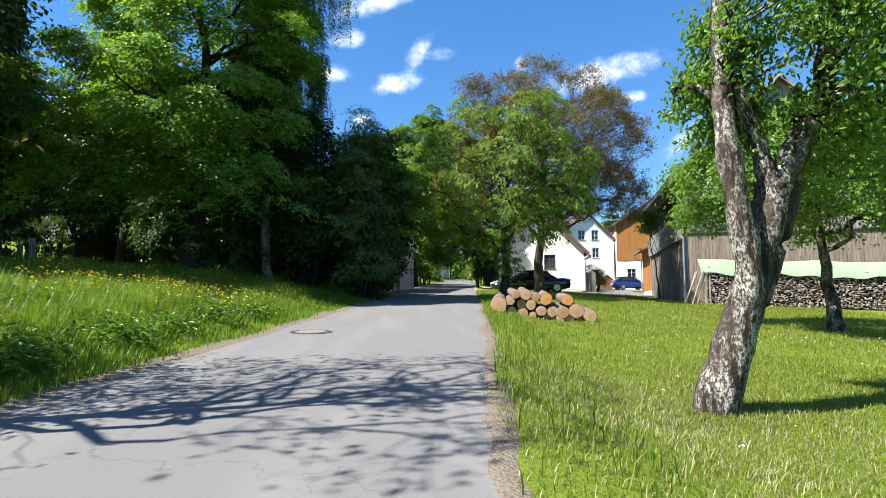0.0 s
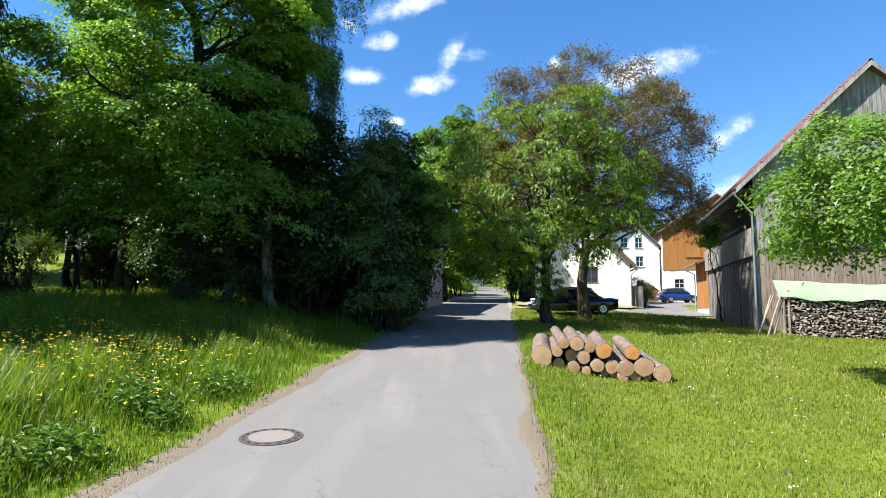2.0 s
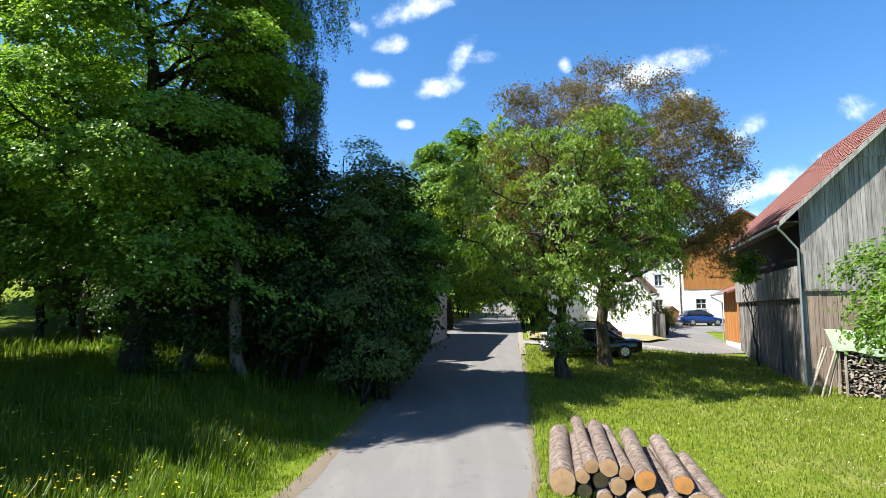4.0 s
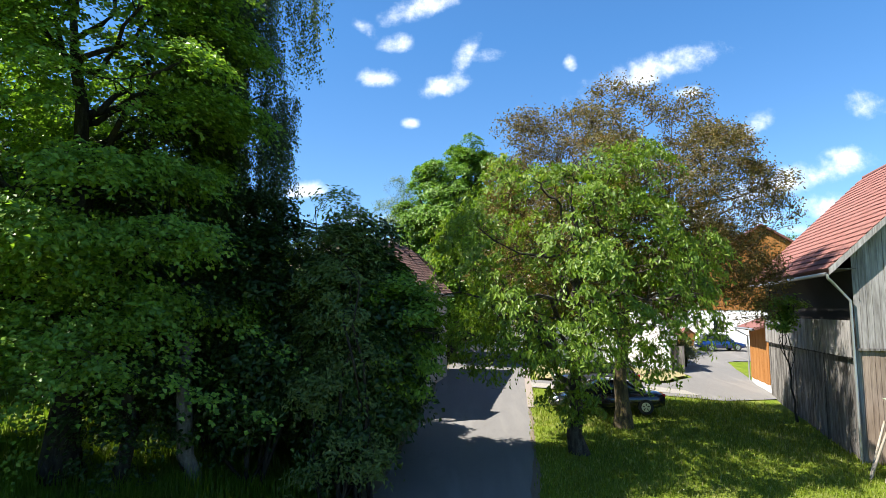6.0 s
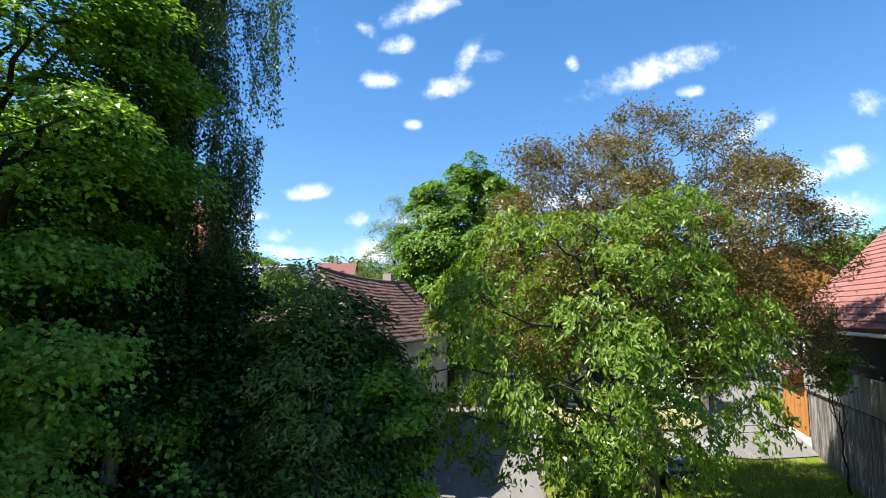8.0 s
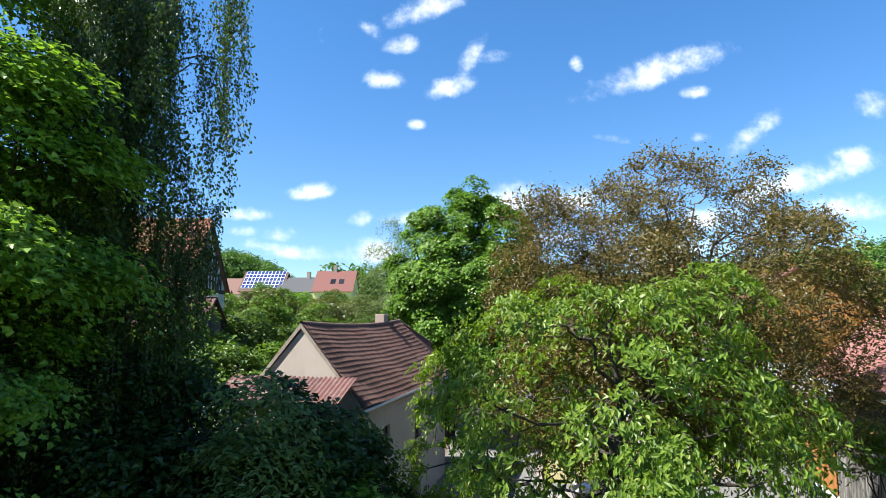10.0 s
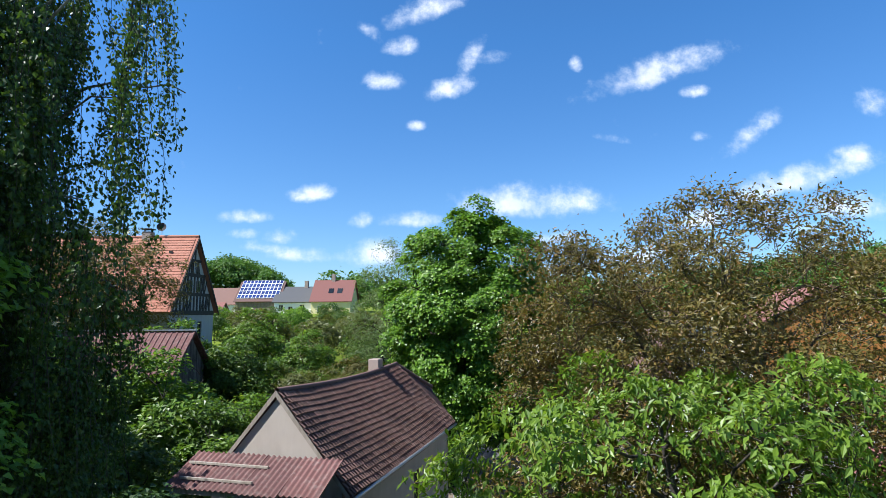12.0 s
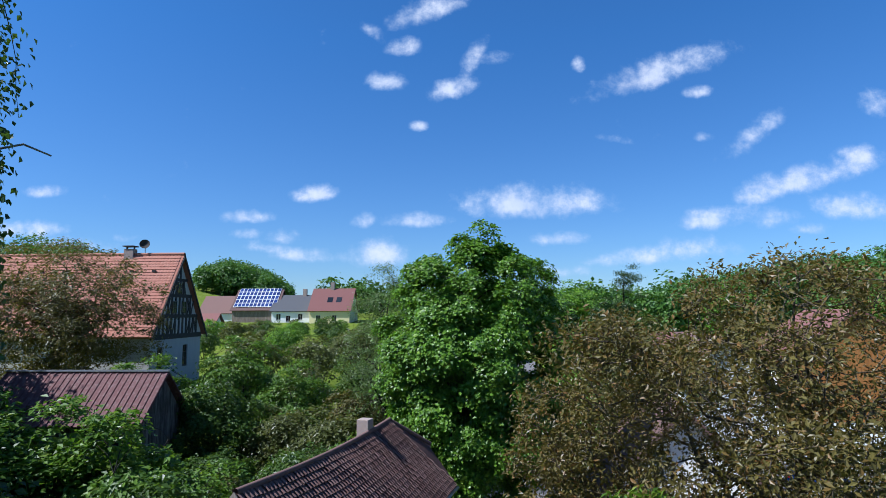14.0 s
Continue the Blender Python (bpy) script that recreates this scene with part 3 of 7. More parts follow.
setting("verge_left", strip_mesh("verge_left", ry, rl - 0.50, rl + 0.20, (-0.02, 0.012, 0.010, -0.02), "shoulder", 4, 0.07, 5), "sandy gravel shoulder beside the lane")
sy = np.arange(-20, 37.5, 0.3)
sl, sr = road_edges(sy)
setting("verge_right", strip_mesh("verge_right", sy, sr - 0.16, sr + 0.17, (-0.02, 0.010, 0.012, -0.02), "shoulder", 4, 0.08, 6), "sandy gravel shoulder beside the lane")
ky = np.arange(37.0, 62, 0.5)
kl, kr = road_edges(ky)
setting("kerb", strip_mesh("kerb", ky, kr - 0.05, kr + 0.30, 0.05, "kerb", 3, 0.0), "flush reddish kerb stones")


def yard_patch(name, outline, lift, material, label):
    """A flat surface cut along an outline, laid on the land."""
    xs_, ys_ = [p[0] for p in outline], [p[1] for p in outline]
    bm = bmesh.new()
    bm.faces.new([bm.verts.new((x, y, 0)) for x, y in outline])
    for axis, lo, hi in ((0, min(xs_), max(xs_)), (1, min(ys_), max(ys_))):
        c = lo + 0.8
        while c < hi:
            co, no = [0, 0, 0], [0, 0, 0]
            co[axis], no[axis] = c, 1
            bmesh.ops.bisect_plane(bm, geom=list(bm.verts) + list(bm.edges) + list(bm.faces), plane_co=co, plane_no=no)
            c += 0.8
    for v in bm.verts:
        v.co.z = on_land(v.co.x, v.co.y) + lift
    bmesh.ops.recalc_face_normals(bm, faces=bm.faces)
    me = bm_mesh(name, bm, material, True)
    return setting(name, me, label)


yard_patch("pavement_yard", [(4.2, 42.6), (9, 41.2), (13, 40.4), (17.4, 41.3), (18.6, 46), (21, 55), (32, 60), (32, 66.8), (17, 66.5), (16, 55), (15.3, 47.5), (12.6, 44.6), (8, 44.2), (4.4, 44.4)], 0.05, "asphalt", "grey asphalt farmyard drive")
yard_patch("pavement_apron", [(4.3, 41.9), (8.5, 41.0), (13.4, 41.6), (13.0, 42.9), (8.5, 42.6), (4.4, 43.4)], 0.065, "concrete", "pale concrete apron beside the lane")
yard_patch("bank", [(4.9, 44.6), (8, 44.4), (12.6, 44.8), (15, 47.6), (14.8, 49.7), (5.4, 49.7)], 0.16, "dry_bank", "dry yellow grass bank below the white house")


def manhole_cover():
    x, y = -2.95, 10.65
    t = thing("manhole_cover", pose(x, y, on_land(x, y), 3.3, 0, 8), "round cast-iron manhole cover with pale concrete filling", "manhole")
    bm = bmesh.new()
    disc(bm, 0.42, -0.03, 0.012, 40, 0.004)
    part("iron_ring", bm, "iron", t)
    bm = bmesh.new()
    disc(bm, 0.30, 0.0, 0.017, 40, 0.003)
    part("lid", bm, "lid", t, "pale worn concrete lid")
    for i in range(16):
        a = i * math.tau / 16
        part("slot", box(-0.012, 0.012, -0.028, 0.028, 0.010, 0.0165), "gap", t, at=pose(0.36 * math.cos(a), 0.36 * math.sin(a), 0, 0, 0, math.degrees(a)))


manhole_cover()
drain = thing("street_drain", pose(2.46, 42.0, on_land(2.46, 42.0), 3.3, 0, 6), "small round drain cover in the asphalt", "manhole")
part("iron_ring", disc(bmesh.new(), 0.42, -0.02, 0.012, 28, 0.004), "iron", drain)
part("lid", disc(bmesh.new(), 0.31, 0.0, 0.017, 28, 0.003), "lid", drain)

# ---------------- buildings ----------------
def window_part(parent, m, w, h, cols=2, rows=3, finish="frame_white", surround=None, sill=True, name="window"):
    """A framed window in a wall whose outside looks along -y; m places its centre."""
    win = new(name)
    win.parent, win.matrix_basis = parent, m
    b = 0.06
    bm = bmesh.new()
    add_box(bm, -w / 2, w / 2, -0.03, 0.05, h / 2 - b, h / 2)
    add_box(bm, -w / 2, w / 2, -0.03, 0.05, -h / 2, -h / 2 + b)
    add_box(bm, -w / 2, -w / 2 + b, -0.03, 0.05, -h / 2 + b, h / 2 - b)
    add_box(bm, w / 2 - b, w / 2, -0.03, 0.05, -h / 2 + b, h / 2 - b)
    part("window_frame", bm, finish, win)
    iw, ih = w - 2 * b, h - 2 * b
    for i in range(1, cols):
        x = -iw / 2 + iw * i / cols
        part("mullion", box(x - 0.025, x + 0.025, -0.025, 0.03, -ih / 2, ih / 2), finish, win)
    for j in range(1, rows):
        z = -ih / 2 + ih * j / rows
        part("glazing_bar", box(-iw / 2, iw / 2, -0.018, 0.02, z - 0.018, z + 0.018), finish, win)
    for i in range(cols):
        x0, x1 = -iw / 2 + iw * i / cols, -iw / 2 + iw * (i + 1) / cols
        part("pane", box(x0, x1, 0.004, 0.012, -ih / 2, ih / 2), "glass", win)
    if sill:
        part("sill", box(-w / 2 - 0.06, w / 2 + 0.06, -0.14, -0.031, -h / 2 - 0.06, -h / 2), "frame_dark" if finish == "frame_dark" else "concrete", win)
    if surround:
        t = 0.13
        part("surround", box(-w / 2 - 0.25, w / 2 + 0.25, -0.06, -0.001, h / 2, h / 2 + t), surround, win)
        part("surround", box(-w / 2 - 0.25, w / 2 + 0.25, -0.06, -0.001, -h / 2 - t - 0.06, -h / 2 - 0.061), surround, win)
        part("surround", box(-w / 2 - t, -w / 2, -0.05, -0.001, -h / 2, h / 2), surround, win)
        part("surround", box(w / 2, w / 2 + t, -0.05, -0.001, -h / 2, h / 2), surround, win)
    return win


def wall_with_holes(x0, x1, outline_top, holes, thick=0.35, z0=0.0):
    """A gable wall in the x-z plane, outside at y = 0, with openings through it. outline_top: [(x, z)] from left to right."""
    bm = bmesh.new()
    cuts_x = sorted({x0, x1, *[p[0] for p in outline_top], *[h[0] for h in holes], *[h[1] for h in holes]})
    top = lambda x: float(np.interp(x, [p[0] for p in outline_top], [p[1] for p in outline_top]))
    for a, b in zip(cuts_x, cuts_x[1:]):
        spans = sorted((h[2], h[3]) for h in holes if h[0] <= a + 1e-6 and h[1] >= b - 1e-6)
        z = z0
        pieces = []
        for lo, hi in spans:
            pieces.append((z, z, lo, lo))
            z = hi
        pieces.append((z, z, top(a), top(b)))
        for za, zb, ta, tb in pieces:
            if ta - za < 1e-4 and tb - zb < 1e-4:
                continue
            front = [bm.verts.new(q) for q in ((a, 0, za), (b, 0, zb), (b, 0, tb), (a, 0, ta))]
            rear = [bm.verts.new((v.co.x, thick, v.co.z)) for v in front]
            bm.faces.new(front), bm.faces.new(rear[::-1])
            for i in range(4):
                j = (i + 1) % 4
                if (front[i].co - front[j].co).length > 1e-5:
                    bm.faces.new((front[j], front[i], rear[i], rear[j]))
    bmesh.ops.remove_doubles(bm, verts=bm.verts, dist=1e-5)
    return bm


def gabled_shell(t, w, d, eave, ridge, wall, roof, holes=(), over=0.35, thick=0.16, wall_z=0.0, roof_name="roof", rear=True):
    """Walls and roof of a house whose gable looks along -y: x from 0 to w, y from 0 to d. Returns the roof parts."""
    gable = [(0, eave), (w / 2, ridge), (w, eave)]
    part("wall", wall_with_holes(0, w, gable, list(holes), 0.35, wall_z), wall, t)
    part("wall", box(0, 0.35, 0.35, d - 0.35, wall_z, eave), wall, t)
    part("wall", box(w - 0.35, w, 0.35, d - 0.35, wall_z, eave), wall, t)
    if rear:
        part("wall", wall_with_holes(0, w, gable, [], 0.35, wall_z), wall, t, at=pose(w, d, 0, 0, 0, 180))
    k = (ridge - eave) / (w / 2)
    drop = over * k
    up = thick * math.hypot(1, k) * 0.98
    roofs = []
    a = [(-over, -over, eave - drop + up), (w / 2, -over, ridge + up), (w / 2, d + over, ridge + up), (-over, d + over, eave - drop + up)]
    b = [(w / 2, -over, ridge + up), (w + over, -over, eave - drop + up), (w + over, d + over, eave - drop + up), (w / 2, d + over, ridge + up)]
    for pts in (a, b):
        roofs.append(part(roof_name, slab(pts, thick), roof, t))
    return roofs


def gutter_and_pipe(t, p0, p1, down, foot_z):
    v, f = merge([tube([p0, p1], 0.07, 8)])
    part("gutter", np_mesh("gutter", v, f, "zinc", True), "zinc", t)
    pts = [p0, (p0[0], p0[1], p0[2] - 0.15), *down, (down[-1][0], down[-1][1], foot_z)]
    v, f = merge([tube(pts, 0.05, 8)])
    part("downpipe", np_mesh("downpipe", v, f, "zinc", True), "zinc", t)


def tile_mesh(name, w, l, material, wave=0.030):
    """One pantile: a shallow wave across, thicker at its lower lip."""
    n = 5
    vs, fs = [], []
    for y, lift in ((0, 0.058), (l * 1.12, 0.010)):
        for i in range(n):
            u = i / (n - 1)
            vs.append((u * w * 1.03, y, lift + wave * math.sin(u * math.pi * 1.7 + 0.2)))
    for i in range(n):
        u = i / (n - 1)
        vs.append((u * w * 1.03, 0, 0.006 + wave * math.sin(u * math.pi * 1.7 + 0.2)))
    for i in range(n - 1):
        fs.append((i, i + 1, n + i + 1, n + i))
        fs.append((2 * n + i, 2 * n + i + 1, i + 1, i))
    return np_mesh(name, vs, fs, material, False)


def tile_slope(parent, corner, across, up, width, length, tw, tl, material, nearest=300, jitter=0.012, seed=1, keep=None, sag=None, far_first=False, wave=0.030):
    """Covers a roof slope with tiles: the first ones singly, the rest joined."""
    rng = np.random.default_rng(seed)
    me = tile_mesh("roof_tile", tw, tl, material, wave)
    co = np.empty(len(me.vertices) * 3, np.float32)
    me.vertices.foreach_get("co", co)
    co = co.reshape(-1, 3)
    fs = np.array([list(p.vertices) for p in me.polygons])
    across, up, corner = Vector(across).normalized(), Vector(up).normalized(), Vector(corner)
    normal = across.cross(up).normalized()
    spots = []
    for j in range(int(length / tl)):
        for i in range(int(width / tw)):
            u, v = i * tw, j * tl
            if keep and not keep(u + tw / 2, v + tl / 2):
                continue
            p = corner + across * u + up * v + normal * (0.004 + rng.uniform(0, jitter))
            if sag:
                p = p + Vector((0, 0, sag(u, v)))
            turn = rng.normal() * 0.012
            a2 = across * math.cos(turn) + up * math.sin(turn)
            b2 = normal.cross(a2)
            spots.append((u, Matrix((a2, b2, normal)).transposed().to_4x4(), p))
    spots.sort(key=lambda s: -s[0] if far_first else s[0])
    chunks = []
    for k, (_, r, p) in enumerate(spots):
        m = Matrix.Translation(p) @ r
        if k < nearest:
            part("roof_tile", me, material, parent, at=m)
        else:
            r3 = np.array(r.to_3x3())
            chunks.append((co @ r3.T + np.array(p), fs))
    if chunks:
        v, f = merge(chunks)
        rest = part("tile_field", np_mesh("tile_field", v, f, material), material, parent)
        rest["kind"] = "stuff"


def board_row(parent, m, width, z_of, top_of, board, material, y=0.0, seed=2, thick=0.03, name="board"):
    """Upright boards side by side along x, each its own piece, with uneven feet and gaps."""
    rng = random.Random(seed)
    x = 0.0
    while x < width - 0.04:
        w = min(board * rng.uniform(0.82, 1.2), width - x)
        g = rng.uniform(0.003, 0.010)
        z0 = z_of(x) + rng.uniform(-0.02, 0.03)
        ta, tb = top_of(x + g), top_of(x + w - g)
        if max(ta, tb) - z0 > 0.08:
            dy = rng.uniform(0, 0.014)
            bm = bmesh.new()
            f = [bm.verts.new(q) for q in ((x + g, -dy, z0), (x + w - g, -dy - rng.uniform(-.004, .004), z0), (x + w - g, -dy, tb), (x + g, -dy, ta))]
            r = [bm.verts.new((v.co.x, thick, v.co.z)) for v in f]
            bm.faces.new(f), bm.faces.new(r[::-1])
            for i in range(4):
                j = (i + 1) % 4
                bm.faces.new((f[j], f[i], r[i], r[j]))
            part(name, bm, material, parent, at=m @ pose(0, y, 0))
        x += w


def barn():
    """The long weathered barn: gable towards the lane, boarded side towards the yard."""
    ox, oy = 14.5, 30.5
    zb = 0.35
    t = thing("barn", pose(ox, oy, zb, 0, 0, -14.6), "large weathered grey timber barn with red tiled roof", "barn")
    W, D, E, R = 10.4, 12.2, 7.82, 12.80
    rise = (R - E) / (W / 2)
    top = lambda x: E + rise * (x if x < W / 2 else W - x)
    # black sheets behind the boards paint the barn's unlit inside
    part("wall", wall_with_holes(0.06, W, [(0.06, E - 0.1), (W / 2, R - 0.1), (W, E - 0.1)], [], 0.2, 0.2), "gap", t, "near-black sheet standing in for the unlit barn inside", at=pose(0, 0.06, 0))
    part("wall", box(0.10, 0.3, 0.3, D, 0.2, E - 0.05), "gap", t, "near-black sheet standing in for the unlit barn inside")
    part("wall", box(W - 0.3, W, 0.3, D, 0.2, E - 0.05), "board_grey", t)
    part("wall", wall_with_holes(0, W, [(0, E - 0.1), (W / 2, R - 0.1), (W, E - 0.1)], [], 0.2, 0.2), "board_grey", t, at=pose(W, D, 0, 0, 0, 180))
    ident = Matrix.Identity(4)
    board_row(t, ident, W, lambda x: 0.15, lambda x: 4.42, 0.19, "board_brown", 0.0, 11)
    board_row(t, ident, W, lambda x: 4.30, lambda x: min(top(x) - 0.03, 9.95), 0.20, "board_grey", -0.045, 12)
    board_row(t, pose(0, 0, 0), W, lambda x: 9.85, lambda x: max(top(x) - 0.03, 9.86), 0.21, "board_grey", -0.09, 13)
    part("batten", box(-0.04, W, -0.10, -0.062, 4.28, 4.36), "board_dark", t)
    part("batten", box(3.35, W - 3.35, -0.14, -0.107, 9.80, 9.90), "board_dark", t)
    # boarded side, looking along -x
    side = pose(0, D, 0, 0, 0, -90)
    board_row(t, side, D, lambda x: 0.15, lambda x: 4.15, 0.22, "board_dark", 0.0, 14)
    board_row(t, side, D, lambda x: 4.0, lambda x: 5.35, 0.20, "board_grey", -0.16, 15)
    # black strip painting the line of shade under the proud boards
    part("rail", box(-0.155, -0.03, 0.1, D - 0.1, 3.96, 4.02), "gap", t)
    part("corner_post", box(-0.06, 0.10, -0.05, 0.11, 0.1, 4.3, 0.01), "board_grey", t)
    for y, z1 in ((3.4, 4.1), (7.4, 4.1)):
        part("door_gap", box(-0.036, -0.031, y, y + 0.07, 0.25, z1), "gap", t)
    # roof
    ov, th = 0.85, 0.14
    k = rise
    up = th * math.hypot(1, k)
    n_front = -0.45
    D2 = D + 0.1
    a = [(-ov, n_front, E - ov * k + up), (W / 2, n_front, R + up), (W / 2, D2, R + up), (-ov, D2, E - ov * k + up)]
    b = [(W / 2, n_front, R + up), (W + ov, n_front, E - ov * k + up), (W + ov, D2, E - ov * k + up), (W / 2, D2, R + up)]
    r1 = part("roof", slab(a, th), "tile_red", t, "red clay tiled roof slope")
    part("roof", slab(b, th), "tile_red", t)
    for p, q in (((-ov, E - ov * k), (W / 2, R)), ((W / 2, R), (W + ov, E - ov * k))):
        pts = [(p[0], n_front - 0.035, p[1] + up + 0.03), (q[0], n_front - 0.035, q[1] + up + 0.03), (q[0], n_front - 0.035, q[1] + up - 0.22), (p[0], n_front - 0.035, p[1] + up - 0.22)]
        part("bargeboard", slab(pts, -0.03), "board_grey", t)
    # added dark sheet that stands in for the shade below the eave
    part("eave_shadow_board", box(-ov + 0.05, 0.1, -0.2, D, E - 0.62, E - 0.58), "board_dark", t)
    gutter_and_pipe(t, (-ov - 0.05, n_front, E - ov * k + 0.02), (-ov - 0.05, D2, E - ov * k + 0.02), [(-ov + 0.1, n_front + 0.1, E - ov * k - 0.25), (-0.12, -0.13, E - ov * k - 0.95)], 0.1)
    slope_len = math.hypot(W / 2 + ov, (W / 2 + ov) * k)
    tile_slope(r1, (-ov, D2, E - ov * k + up), (0, -1, 0), (1, 0, k), D2 - n_front, slope_len, 0.27, 0.355, "tile_red", 300, 0.008, 4, far_first=True, wave=0.018)
    part("ridge_cap", np_mesh("ridge_cap", *tube([(W / 2, n_front, R + up), (W / 2, D2, R + up)], 0.11, 8), "tile_red", True), "tile_red", t)
    return t


def barn_annex():
    """Lower boarded lean-to at the barn's far end with a white plinth."""
    m = pose(14.5, 30.5, 0.35, 0, 0, -14.6) @ pose(0.1, 12.75, 0)
    t = thing("shed", m, "orange-stained boarded barn extension on a white plinth", "shed")
    part("plinth", box(0, 3.0, 0, 4.6, 0.1, 1.55), "plaster_white", t, "white plastered plinth")
    # black backing puts shade into the joints of the orange boards
    part("wall", box(0.08, 3.0, 0.02, 4.55, 1.55, 4.9), "gap", t)
    board_row(t, pose(0, 4.6, 0, 0, 0, -90), 4.6, lambda x: 1.5, lambda x: 4.85, 0.18, "board_orange", -0.02, 21)
    board_row(t, pose(3.0, 4.6, 0, 0, 0, 180), 3.0, lambda x: 1.5, lambda x: 4.85 + 0.5 * (3 - x) * 0.3, 0.18, "board_orange", 0.0, 22)
    part("roof", slab([(-0.7, -0.05, 4.7), (3.2, -0.05, 6.2), (3.2, 4.95, 6.2), (-0.7, 4.95, 4.7)], 0.12), "tile_red", t)
    gutter_and_pipe(t, (-0.75, 4.95, 4.62), (-0.75, 0, 4.62), [(-0.1, 4.75, 4.1)], 0.4)


def orange_barn():
    t = thing("barn", pose(24.0, 67.0, 2.2, 0, 0, -14), "orange boarded barn gable above a white ground floor", "barn")
    W, D, E, R = 11.4, 12, 8.3, 12.0
    win = (1.15, 2.15, 1.95, 2.95)
    gabled_shell(t, W, D, E, R, "plaster_white", "tile_red", [(*win[:2], *win[2:])], 0.5)
    top = lambda x: E + (R - E) / (W / 2) * (x if x < W / 2 else W - x) - 0.03
    board_row(t, Matrix.Identity(4), W, lambda x: 3.9, top, 0.24, "board_orange", -0.05, 31)
    window_part(t, pose(1.65, 0.1, 2.45), 1.0, 1.0, 2, 2, "frame_white", "wood_old")
    part("hatch", box(2.4, 3.9, -0.12, -0.08, 5.2, 7.0), "board_orange", t, "closed board hatch")
    part("hatch_rail", box(2.3, 4.0, -0.15, -0.121, 6.95, 7.08), "board_orange", t)
    part("hatch_rail", box(2.3, 4.0, -0.15, -0.121, 5.3, 5.42), "board_orange", t)


def white_house():
    """Low white gabled house facing the lane."""
    z = 1.75
    t = thing("house", pose(7.25, 51.0, z, 0, 0, -10), "small white plastered house with brown tiled roof", "house")
    W, D, E, R = 7.55, 11, 3.75, 7.6
    holes = [(4.05, 5.05, 2.2, 3.5)]
    gabled_shell(t, W, D, E, R, "plaster_white", "tile_old", holes, 0.45, 0.2)
    window_part(t, pose(4.55, 0.1, 2.85), 1.0, 1.3, 2, 3, "frame_dark")
    part("fascia", slab([(W / 2, -0.49, R + 0.10), (W + 0.47, -0.49, E - 0.38), (W + 0.47, -0.49, E - 0.62), (W / 2, -0.49, R - 0.16)], -0.035), "frame_dark", t)
    part("fascia", slab([(-0.47, -0.49, E - 0.38), (W / 2, -0.49, R + 0.10), (W / 2, -0.49, R - 0.16), (-0.47, -0.49, E - 0.62)], -0.035), "frame_dark", t)
    gutter_and_pipe(t, (W + 0.5, -0.45, E - 0.42), (W + 0.5, D, E - 0.42), [(W + 0.3, -0.1, E - 0.7), (W + 0.06, -0.06, E - 1.0)], 0.0)
    part("fence_panel", box(W + 0.1, W + 1.0, 0.2, 0.28, 0, 1.9), "board_dark", t, "dark boarded gate beside the house")


def farmhouse():
    """Tall white house behind the yard, several storeys."""
    t = thing("house", pose(17.2, 68.0, 2.2), "three-storey white farmhouse with brown tiled roof", "house")
    W, D, E, R = 6.8, 10, 6.6, 9.9
    spots = [(2.9, 7.1), (4.55, 7.1), (2.2, 4.95), (4.6, 4.95), (2.2, 2.3), (4.6, 2.3), (6.2, 2.3), (6.2, 4.95)]
    holes = [(x - 0.42, x + 0.42, z - 0.6, z + 0.6) for x, z in spots[:6]]
    gabled_shell(t, W, D, E, R, "plaster_white", "tile_old", holes, 0.4)
    for x, z in spots[:6]:
        window_part(t, pose(x, 0.1, z), 0.84, 1.2, 2, 2, "frame_white")


